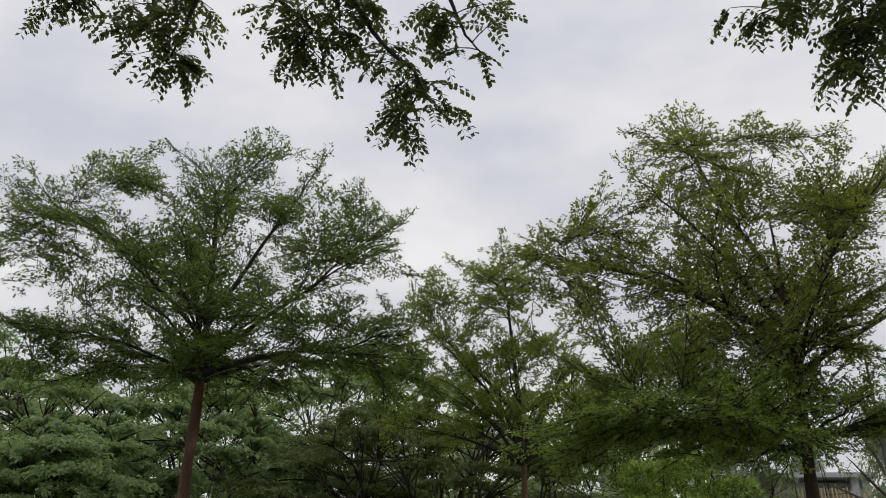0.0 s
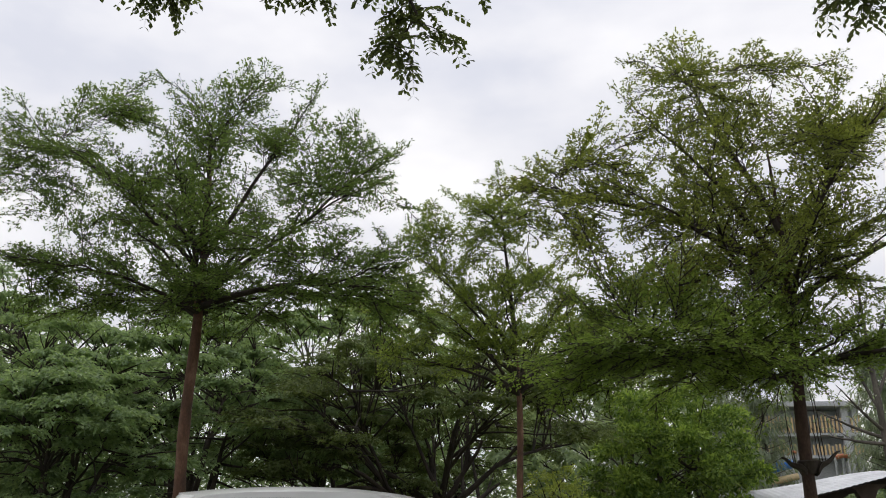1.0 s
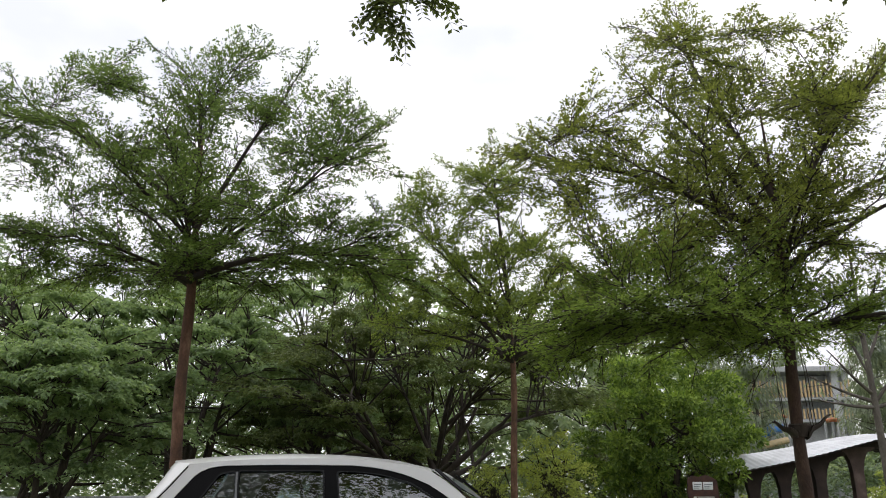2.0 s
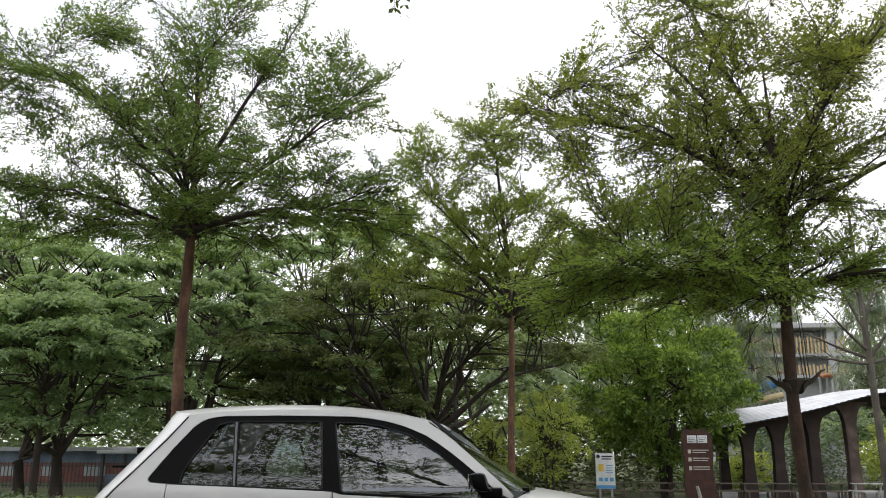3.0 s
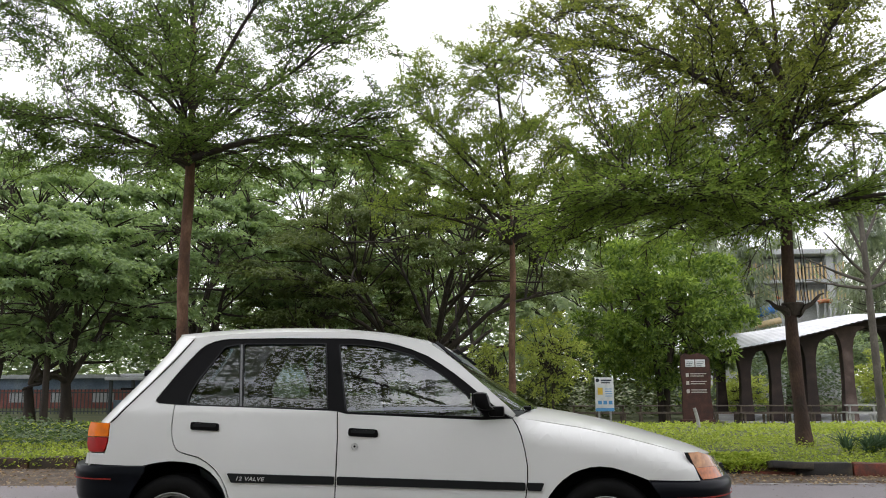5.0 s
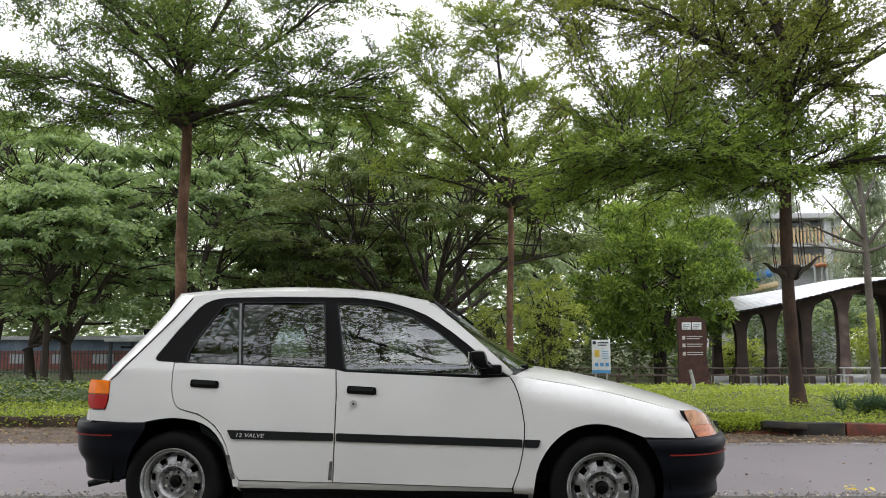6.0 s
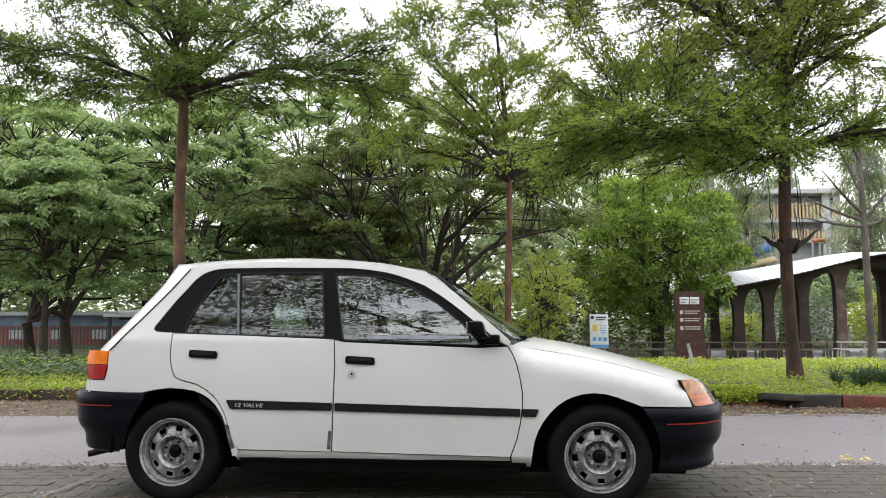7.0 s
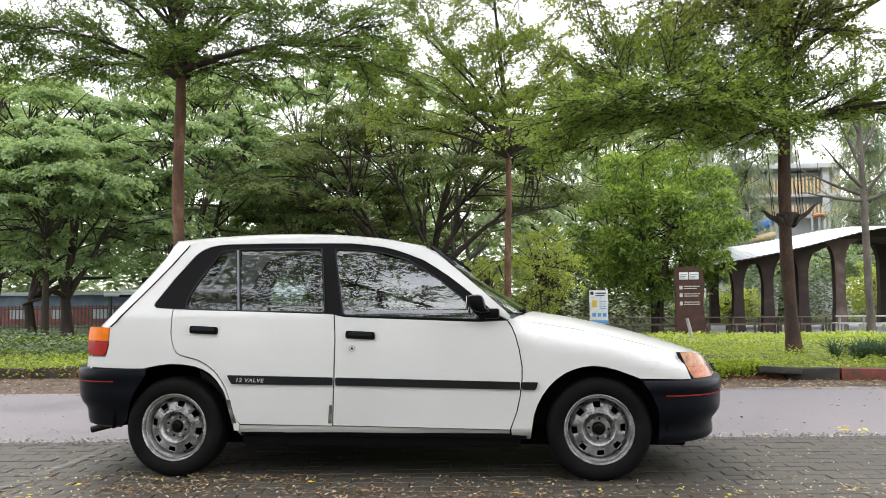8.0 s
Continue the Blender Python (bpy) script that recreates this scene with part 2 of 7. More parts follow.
# ---- mesh helpers ----
def from_arrays(name, verts, faces, material, parent=None, smooth=False):
    me = bpy.data.meshes.new(name)
    verts, faces = np.asarray(verts, np.float32), np.asarray(faces, np.int32)
    n, k = faces.shape
    me.vertices.add(len(verts))
    me.vertices.foreach_set("co", verts.ravel())
    me.loops.add(n * k)
    me.loops.foreach_set("vertex_index", faces.ravel())
    me.polygons.add(n)
    me.polygons.foreach_set("loop_start", np.arange(0, n * k, k, dtype=np.int32))
    me.polygons.foreach_set("use_smooth", np.full(n, smooth))
    me.update(calc_edges=True)
    me.materials.append(material)
    ob = new(name, me)
    ob.parent = parent
    return ob


def part(name, bm, material, parent=None, label="", smooth=30):
    """Links a bmesh as one mesh object under a thing or a part."""
    me = bpy.data.meshes.new(name)
    if smooth:
        for f in bm.faces:
            f.smooth = True
        for e in bm.edges:
            if len(e.link_faces) == 2 and e.calc_face_angle(0) > radians(smooth):
                e.smooth = False
    bm.to_mesh(me)
    bm.free()
    me.materials.append(material)
    ob = new(name, me)
    ob.parent = parent
    return tagged(ob, label)


def empty(name, place=(0, 0, 0), label="", category="", group="", kind=""):
    ob = new(name)
    ob.location = place
    ob.empty_display_size = 0.2
    return tagged(ob, label, category, group, kind)


def box(bm, lo, hi, bevel=0.0, m=None):
    made = bmesh.ops.create_cube(bm, size=1.0)["verts"]
    for v in made:
        v.co = Vector([lo[i] + (v.co[i] + 0.5) * (hi[i] - lo[i]) for i in range(3)])
    if bevel:
        edges = list({e for v in made for e in v.link_edges})
        made = bmesh.ops.bevel(bm, geom=edges, offset=bevel, segments=2, affect="EDGES", profile=0.6)["verts"]
    if m is not None:
        bmesh.ops.transform(bm, matrix=m, verts=list({v for v in made}))
    return made


def tube_arrays(lines, sides=6):
    """Round tapered tubes along many lines of points, as one pair of arrays. lines: (points, radii)."""
    vs, fs, base = [], [], 0
    turn = np.arange(sides) * 2 * np.pi / sides
    ring_c, ring_s = np.cos(turn), np.sin(turn)
    for pts, rad in lines:
        pts, rad = np.asarray(pts, float), np.asarray(rad, float)
        d = np.gradient(pts, axis=0)
        d /= np.linalg.norm(d, axis=1, keepdims=True) + 1e-9
        ref = np.array([0.31, 0.17, 0.93]) if abs(d[0, 2]) < 0.8 else np.array([0.95, 0.2, 0.1])
        a = np.cross(d, ref)
        a /= np.linalg.norm(a, axis=1, keepdims=True) + 1e-9
        b = np.cross(d, a)
        ring = pts[:, None] + rad[:, None, None] * (a[:, None] * ring_c[None, :, None] + b[:, None] * ring_s[None, :, None])
        n = len(pts)
        vs.append(ring.reshape(-1, 3))
        i, j = np.meshgrid(np.arange(n - 1), np.arange(sides), indexing="ij")
        k = (j + 1) % sides
        fs.append(np.stack([i * sides + j, i * sides + k, (i + 1) * sides + k, (i + 1) * sides + j], -1).reshape(-1, 4) + base)
        base += n * sides
    return np.concatenate(vs), np.concatenate(fs)


def leaf_arrays(rng, places, along, length, width, normals=None, droop=0.0):
    """One folded four-cornered leaf at each place, pointing along the given way."""
    n = len(places)
    d = along / (np.linalg.norm(along, axis=1, keepdims=True) + 1e-9)
    up = np.tile([0.0, 0.0, 1.0], (n, 1)) if normals is None else normals
    up = up + rng.normal(0, 0.35, (n, 3))
    side = np.cross(d, up)
    side /= np.linalg.norm(side, axis=1, keepdims=True) + 1e-9
    up = np.cross(side, d)
    L = (length * rng.uniform(0.7, 1.3, n))[:, None]
    W = (width * rng.uniform(0.75, 1.25, n))[:, None]
    p0 = places
    p1 = places + d * L * 0.6 + side * W * 0.5 + up * W * 0.12
    p2 = places + d * L - up * L * droop
    p3 = places + d * L * 0.6 - side * W * 0.5 + up * W * 0.12
    verts = np.stack([p0, p1, p2, p3], 1).reshape(-1, 3)
    faces = np.arange(4 * n).reshape(n, 4)
    return verts, faces


def unit(v):
    return v / (np.linalg.norm(v, axis=-1, keepdims=True) + 1e-9)


def bezier(a, c, b, n):
    t = np.linspace(0, 1, n)[:, None]
    return (1 - t) ** 2 * a + 2 * t * (1 - t) * c + t**2 * b


def wobble(rng, pts, size):
    n = len(pts)
    off = rng.normal(0, size, (n, 3))
    off[0] = 0
    return pts + np.cumsum(off, 0) * np.linspace(0, 1, n)[:, None] * 0.6


# the lie of the land: level by the road, a low bank behind the kerb, then falling away gently
def land(x, y):
    z = np.interp(y, [8.7, 9.2, 10.5, 12.5, 16.0, 20.0, 28.0, 40.0, 60.0, 400.0], [0.10, 0.12, 0.14, 0.13, 0.04, -0.12, -0.46, -0.7, -0.8, -0.8])
    return z

# ---- ground ----
def kerb_line(x):
    return 8.93 - 0.012 * np.clip(np.abs(np.asarray(x, float) + 2.0), 0, 14) ** 2


ROAD_TILT = 0.0845


def ground_sheet(name, x_edges, y_edges, z_at, material, label, category):
    xs, ys = np.asarray(x_edges, float), np.asarray(y_edges, float)
    X, Y = np.meshgrid(xs, ys)
    Z = z_at(X, Y)
    n, k = X.shape
    idx = np.arange(n * k).reshape(n, k)
    faces = np.stack([idx[:-1, :-1], idx[:-1, 1:], idx[1:, 1:], idx[1:, :-1]], -1).reshape(-1, 4)
    ob = from_arrays(name, np.stack([X, Y, Z], -1).reshape(-1, 3), faces, material, smooth=True)
    return tagged(ob, label, category, kind="structure")


def strip(name, xs, y_lo, y_hi, z_lo, z_hi, material, label, category):
    """A sheet between two lines that run along x."""
    xs = np.asarray(xs, float)
    rows = np.linspace(0, 1, 6)[:, None]
    Y = y_lo(xs)[None] * (1 - rows) + y_hi(xs)[None] * rows
    Z = z_lo + (z_hi - z_lo) * rows + 0 * Y
    X = np.broadcast_to(xs[None], Y.shape)
    n, k = X.shape
    idx = np.arange(n * k).reshape(n, k)
    faces = np.stack([idx[:-1, :-1], idx[:-1, 1:], idx[1:, 1:], idx[1:, :-1]], -1).reshape(-1, 4)
    return tagged(from_arrays(name, np.stack([X, Y, Z], -1).reshape(-1, 3), faces, material, smooth=True), label, category, kind="structure")


far_steps = np.r_[-400, -200, -100, -60, np.arange(-40, 41, 2.0), 60, 100, 200, 400]
ground_sheet("ground", far_steps, np.r_[9.0, 9.6, 10.5, 11.5, 12.5, 14, 16, 18, 20, 24, 28, 34, 40, 60, 100, 200, 400], lambda X, Y: land(X, Y) - 0.03, M_PARK, "green and brown park ground falling gently away", "ground")
long_x = np.r_[-400, -100, np.arange(-30, 31, 0.75), 100, 400]
near_edge = lambda x: 4.82 + ROAD_TILT * np.clip(x, -30, 30)
far_edge = lambda x: 7.66 + ROAD_TILT * np.clip(x, -12, 8)
strip("road", long_x, near_edge, far_edge, 0.0, 0.0, M_ASPHALT, "damp purple-grey asphalt lane through the park", "road")
strip("gutter", long_x, far_edge, lambda x: kerb_line(x) + 0.1, -0.004, 0.0, M_SOIL, "leaf-strewn brown soil strip beside the asphalt", "verge")
strip("bank", long_x, lambda x: kerb_line(x) + 0.08, lambda x: np.maximum(9.3, kerb_line(x) + 0.3) + 0 * x, 0.095, 0.125, M_TURF, "earthy edge of the bank behind the kerb", "bank")
strip("pavement", long_x, lambda x: 0 * x + 1.2, lambda x: near_edge(x) + 0.3, -0.006, -0.006, M_JOINT, "grey concrete block paving with mossy joints and fallen leaves", "pavement")

strip("car_park", long_x, lambda x: 0 * x - 400, lambda x: 0 * x + 1.45, -0.004, -0.004, M_PAVED, "grey concrete block paving of the car park", "pavement")
strip("bank_face", long_x, lambda x: kerb_line(x) + 0.05, lambda x: kerb_line(x) + 0.105, -0.02, 0.1, M_SOIL, "brown earth face behind the kerb", "bank")

# worn white line along the far side of the lane
rng = np.random.default_rng(5)
for a, b in ((1.9, 2.7), (2.85, 3.5), (3.7, 5.2), (5.4, 14.0)):
    xs = np.linspace(a, b, 40)
    strip("road_line", xs, lambda x: far_edge(x) - 0.10 + 0.015 * np.sin(x * 9), lambda x: far_edge(x) - 0.02 + 0.02 * np.sin(x * 13), 0.004, 0.004, M_LINE, "worn white edge line on the asphalt", "road line")

# kerb stones, black and faded red in turn
kerb = empty("kerb", (0, 0, 0), "low kerb of worn black and faded red painted stones", "kerb", kind="structure")
x, n = -13.0, 0
while x < 13.0:
    length = 0.52 + 0.05 * rng.random()
    bm = bmesh.new()
    box(bm, (-length / 2 + 0.006, 0, -0.08), (length / 2 - 0.006, 0.16, 0.125 + 0.012 * rng.random()), 0.018)
    for v in bm.verts:
        v.co += Vector(rng.normal(0, 0.003, 3))
    mid = x + length / 2
    slope = float(kerb_line(mid + 0.2) - kerb_line(mid - 0.2)) / 0.4
    gone = -3.0 < mid < 2.78
    ob = part("kerb_stone", bm, (M_KERB_EARTH if mid < -4.6 and n % 5 else M_KERB_RED) if n % 2 == 0 else (M_KERB_EARTH if mid < -4.6 else M_KERB_BLACK), kerb)
    ob.matrix_local = pose(mid, float(kerb_line(mid)), -0.10 if gone else 0.0, rng.normal(0, 1.0), rng.normal(0, 0.8), math.degrees(math.atan(slope)) + rng.normal(0, 1.2))
    x += length
    n += 1
# a loose dark slab lies over the drain mouth
bm = bmesh.new()
box(bm, (-0.21, -0.06, 0), (0.21, 0.26, 0.07), 0.014)
for v in bm.verts:
    v.co += Vector(rng.normal(0, 0.004, 3))
slab = tagged(part("kerb_slab", bm, M_KERB_BLACK), "loose black slab lying across the kerb", "slab", kind="structure")
slab.matrix_world = pose(2.96, float(kerb_line(2.96)) - 0.10, 0.075, -8, 3, -5)


# ---- low plants on the bank ----
def scatter(rng, n, x0, x1, y0, y1, thin=None):
    x, y = rng.uniform(x0, x1, n), rng.uniform(y0, y1, n)
    keep = y > kerb_line(x) + (-0.05 if y1 < 9.3 else 0.10)
    if thin is not None:
        keep &= rng.random(n) < thin(x, y)
    return x[keep], y[keep]


def ground_cover(name, seed, n, x0, x1, y0, y1, size, height, material, label):
    rng = np.random.default_rng(seed)
    patch = lambda x, y: 0.22 + 0.78 * (np.sin(x * 2.1 + np.sin(y * 1.7) * 1.3) * np.sin(y * 2.6 + x * 0.6) > -0.35)
    x, y = scatter(rng, n, x0, x1, y0, y1, patch)
    lump = 0.5 + 0.5 * np.sin(x * 5.1 + 1.7 * np.sin(y * 4.3)) * np.sin(y * 6.3 + x)
    over = y < kerb_line(x) + 0.12
    z = np.where(over, 0.01 + 0.11 * rng.random(len(x)), land(x, y)) + rng.random(len(x)) ** 1.4 * height * (0.35 + lump)
    turn = rng.uniform(0, 2 * np.pi, len(x))
    way = np.stack([np.cos(turn), np.sin(turn), rng.uniform(-0.1, 0.9, len(x))], -1)
    v, f = leaf_arrays(rng, np.stack([x, y, z], -1), way, size, size * 0.55)
    return tagged(from_arrays(name, v, f, material), label, "ground cover", kind="stuff")


ground_cover("ground_cover", 11, 76000, -11, 11, 8.7, 12.0, 0.038, 0.085, M_GRASS, "bright green creeping ground cover on the bank")
ground_cover("ground_cover", 12, 42000, -18, 16, 11.6, 19.0, 0.075, 0.09, M_GRASS, "yellow-green lawn weeds behind the bank")
ground_cover("ground_cover", 13, 14000, 0.9, 2.85, 8.5, 9.2, 0.040, 0.08, M_GRASS, "green weeds creeping over the kerb")
ground_cover("ground_cover", 14, 3000, -9, -4, 8.66, 9.0, 0.05, 0.12, M_GRASS, "green weeds creeping over the kerb")


def strap_plant(seed, place):
    rng = np.random.default_rng(seed)
    vs, fs, base = [], [], 0
    for _ in range(18):
        turn, lean, length = rng.uniform(0, 2 * np.pi), rng.uniform(0.25, 1.0), rng.uniform(0.18, 0.33)
        out = np.array([math.cos(turn), math.sin(turn), 0])
        side = np.array([-math.sin(turn), math.cos(turn), 0])
        t = np.linspace(0, 1, 6)[:, None]
        mid = out * lean * length * t**1.6 + np.array([0, 0, 1]) * length * (t - 0.45 * lean * t**2.4)
        half = (0.010 * (1 - t**2.5) + 0.001) * side
        fold = np.array([0, 0, 0.005])
        vs.append(np.stack([mid - half + fold, mid, mid + half + fold], 1).reshape(-1, 3))
        for k in range(5):
            a = base + 3 * k
            fs += [(a, a + 1, a + 4, a + 3), (a + 1, a + 2, a + 5, a + 4)]
        base += 18
    ob = from_arrays("strap_leaf_plant", np.concatenate(vs), fs, M_STRAP, smooth=True)
    ob.location = place
    return tagged(ob, "dark green strap-leaved border plant growing in the bank", "plant", group="strap-leaved plants in the bank")


rng = np.random.default_rng(21)
strap_protos = [strap_plant(30 + k, (3.95 + 0.27 * k, 9.6, land(0, 9.95) - 0.01)) for k in range(3)]
for k in range(58):
    px, py = 4.0 + 2.4 * (k + rng.random()) / 58, 9.85 + rng.uniform(-0.45, 0.55)
    copy_thing(strap_protos[k % 3], pose(px, py, float(land(px, py)) - 0.01, 0, 0, rng.uniform(0, 360)))

# ---- trees ----
def limb_frame(d):
    """The flat of a spray that grows along d: the way to its side, and its upper face."""
    up = unit(np.array([0.0, 0.0, 1.0]) - d * d[2])
    return np.cross(d, up), up


def sprays(rng, starts, ways, faces, lengths, step, leaf_step, whorl, loose):
    """Twigs to both sides of many shoots, each in the flat of its shoot, with small leaves along them.
    Returns the twigs as start and end, and the leaves' places, ways and upper faces."""
    count = np.maximum(3, (lengths / step).astype(int))
    own = np.repeat(np.arange(len(starts)), count)
    n = len(own)
    order = np.arange(n) - np.repeat(np.cumsum(count) - count, count)
    s = 0.08 + 0.92 * (order + rng.random(n)) / count[own]
    sign = np.where(order % 2 == 0, 1.0, -1.0)[:, None]
    d, up = ways[own], faces[own]
    side = np.cross(d, up)
    root = starts[own] + d * (s * lengths[own])[:, None]
    way = unit(d * rng.uniform(0.5, 1.1, (n, 1)) + side * sign * rng.uniform(0.45, 1.0, (n, 1)) + up * rng.normal(0.04, 0.16, (n, 1)) + rng.normal(0, loose, (n, 3)))
    tl = lengths[own] * 0.40 * (1.15 - s) * rng.uniform(0.6, 1.3, n) + 0.07
    end = root + way * tl[:, None]
    lc = np.maximum(2, (tl / leaf_step).astype(int)) * whorl
    lo = np.repeat(np.arange(n), lc)
    m = len(lo)
    g = rng.random(m) ** 0.8
    at_ = root[lo] + way[lo] * (tl[lo] * (0.1 + 0.95 * g))[:, None] + rng.normal(0, 0.010, (m, 3))
    turn = np.where(rng.random(m) < 0.5, 1.0, -1.0)[:, None]
    lw = unit(way[lo] * rng.uniform(0.2, 1.0, (m, 1)) + np.cross(way[lo], up[lo]) * turn * rng.uniform(0.2, 1.0, (m, 1)) + up[lo] * rng.normal(0.05, 0.30, (m, 1)))
    return root, end, at_, lw, up[lo]


def straight_twigs(a, b, r):
    """Three-sided twigs from a to b, tapering, as one pair of arrays."""
    d = unit(b - a)
    u = unit(np.cross(d, [0.31, 0.17, 0.93]))
    w = np.cross(d, u)
    ring = [u, -0.5 * u + 0.87 * w, -0.5 * u - 0.87 * w]
    v = np.stack([a + r * q for q in ring] + [b + 0.4 * r * q for q in ring], 1).reshape(-1, 3)
    f = np.array([(0, 1, 4, 3), (1, 2, 5, 4), (2, 0, 3, 5)])
    return v, (np.arange(len(a))[:, None, None] * 6 + f).reshape(-1, 4)


def almond_tree(name, seed, base, fork_z, trunk_r, tips, leaf_mat, bark_mat, label, leaf=0.062, density=1.0, lean=(0, 0), leaders=(), limb_mat=None, bow=0.0, leader=0.55, mains=11, fuller=1.0, skirts=(), low_leaf=None, thick=1.0, group="layered almond trees"):
    """A layered tree: a bare trunk, long limbs that rise and level off, and flat sprays of small leaves that follow them.
    tips: the ends of the limbs, as x and y from the trunk and height. leaders: (height on the trunk, highest tip that starts there)."""
    rng = np.random.default_rng(seed)
    bx, by, bz = base
    top_z = max(t[2] for t in tips)
    ob = empty(name, (bx, by, bz), label, "tree", group)
    trunk_top = fork_z + leader * (top_z - fork_z)
    hz = np.linspace(-0.15, trunk_top - bz, 26)
    flare = 1 + 0.45 * np.exp(-np.maximum(hz, 0) / 0.14)
    tp = np.stack([lean[0] * hz / trunk_top + 0.03 * np.sin(hz * 1.3 + seed) - bow * np.sin(np.clip(hz / (fork_z - bz), 0, 1) * np.pi), lean[1] * hz / trunk_top + 0.03 * np.sin(hz * 1.9), hz], -1)
    tr = trunk_r * flare * (1 + 0.05 * np.sin(hz * 5.1 + seed)) * np.interp(hz, [0, fork_z - bz, fork_z - bz + 0.7, trunk_top - bz], [1.0, 0.80, 0.50, 0.10])
    v, f = tube_arrays([(tp, tr)], 14)
    from_arrays("trunk", v, f, bark_mat, ob, smooth=True)
    # the main limbs: the tips that lie furthest apart as seen from the fork
    ends = np.array([(dx, dy, z - bz) for dx, dy, z in tips])
    heads = np.array([0, 0, fork_z - bz])
    # the lowest tier: level limbs, each skirt as (number, x and y and height, from and to)
    for number, x0, x1, y0, y1, z0, z1 in skirts:
        pool = np.stack([rng.uniform(x0, x1, 200), rng.uniform(y0, y1, 200), rng.uniform(z0, z1, 200) - bz], -1)
        for _ in range(number):
            far = np.min(np.linalg.norm(pool[:, None] - ends[None], axis=2), axis=1)
            ends = np.concatenate([ends, pool[[int(np.argmax(far))]]])
    skirted = range(len(tips), len(ends))
    # limbs that fill the room between those, as evenly as may be
    trio = rng.integers(0, len(tips), (1200, 3))
    share = rng.dirichlet((1, 1, 1), 1200)[:, :, None]
    pool = heads + ((ends[trio] * share).sum(1) - heads) * rng.uniform(0.75, 1.12, (1200, 1))
    for _ in range(int(len(tips) * fuller)):
        far = np.min(np.linalg.norm(pool[:, None] - ends[None], axis=2), axis=1)
        ends = np.concatenate([ends, pool[[int(np.argmax(far))]]])
    dirs = unit(ends - heads)
    reach = np.linalg.norm(ends - heads, axis=1)
    ends = ends - dirs * 0.24
    first = [int(np.argmax(reach))]
    while len(first) < mains:
        gap = np.min([1 - dirs @ dirs[k] for k in first], axis=0) * (0.4 + reach / reach.max())
        first.append(int(np.argmax(gap)))
    order = first + sorted((k for k in range(len(ends)) if k not in first), key=lambda k: -reach[k])
    limbs, richer, n = [], [], 16
    for k in order:
        b = ends[k]
        if k in first:
            z = b[2] + bz
            start_z = fork_z + rng.uniform(-0.15, 0.25) + 0.30 * max(z - fork_z - 1.5, 0)
            for height, below in leaders:
                if z < below:
                    start_z = height + rng.uniform(-0.15, 0.25)
                    break
            start_z = min(start_z, trunk_top - 0.1, max(z + 0.4, fork_z - 1.2)) - bz
            a, head = np.array([np.interp(start_z, tp[:, 2], tp[:, 0]), np.interp(start_z, tp[:, 2], tp[:, 1]), start_z]), None
        else:
            best, a, head = 1e9, None, None
            for pts, rad in limbs:
                for i in range(2, 12):
                    d = unit(pts[i + 1] - pts[i - 1])
                    gap = np.linalg.norm(b - pts[i])
                    cost = gap * (1.75 - unit(b - pts[i]) @ d) + 0.10 * i
                    if cost < best and gap > 0.7:
                        best, a, head = cost, pts[i], (d, rad[i])
        flat = np.hypot(*(b - a)[:2])
        c = a + (b - a) * 0.5 + np.array([0, 0, 0.13 * flat + 0.03 * abs(b[2] - a[2])])
        if head is not None:
            c = 0.55 * c + 0.45 * (a + head[0] * 0.5 * np.linalg.norm(b - a))
        pts = wobble(rng, bezier(a, c, b, n), 0.055)
        length = np.linalg.norm(np.diff(pts, axis=0), axis=1).sum()
        r0 = 0.018 + 0.0120 * length if head is None else min(head[1] * 0.8, 0.007 + 0.008 * length)
        limbs.append((pts, r0 + (0.005 - r0) * np.linspace(0, 1, n) ** 0.75))
        richer.append(thick if k in skirted else 1.0)
    # shoots to both sides of every limb, then their leafy sprays
    shoots = []
    for number, (pts, rad) in enumerate(limbs):
        length = np.linalg.norm(np.diff(pts, axis=0), axis=1).sum()
        bare = 0.46 if number < mains else 0.24
        m = max(6, int(length * (1 - bare) / 0.085 * density * richer[number]))
        for j in range(m + 2):
            s = min(bare + (1 - bare) * (j + rng.random()) / m, 1.0)
            i = min(int(s * (n - 1)), n - 2)
            p = pts[i] + (pts[i + 1] - pts[i]) * (s * (n - 1) - i)
            d = unit(pts[i + 1] - pts[i])
            side, up = limb_frame(d)
            if j >= m:
                way, ln = d + rng.normal(0, 0.15, 3), 0.36
            else:
                way = d * rng.uniform(0.5, 1.0) + side * (1 if j % 2 else -1) * rng.uniform(0.45, 1.0) + up * rng.normal(0.10, 0.20)
                ln = (0.32 + 0.50 * (1 - s)) * rng.uniform(0.55, 1.25)
            if rng.random() < 0.10:
                continue
            way = unit(way)
            face = unit(up + np.array([0, 0, 0.6]) + rng.normal(0, 0.22, 3))
            shoots.append((p, way, unit(face - way * (face @ way)), ln))
    starts, ways, faces_, lens = (np.array([s[k] for s in shoots]) for k in range(4))
    root, end, places, lw, norms = sprays(rng, starts, ways, faces_, lens, 0.062, 0.038, 2, 0.10)
    for pts, rad in limbs:
        v, f = tube_arrays([(pts, rad)], 8)
        from_arrays("limb", v, f, limb_mat or bark_mat, ob, smooth=True)
    v, f = straight_twigs(starts, starts + ways * lens[:, None], 0.008)
    v2, f2 = straight_twigs(root, end, 0.0032)
    fine = from_arrays("twig_work", np.concatenate([v, v2]), np.concatenate([f, f2 + len(v)]), limb_mat or bark_mat, ob, smooth=True)
    fine["kind"] = "stuff"
    split_z, low_mat = low_leaf or (-9.0, leaf_mat)
    under = places[:, 2] + bz < split_z + rng.normal(0, 0.3, len(places))
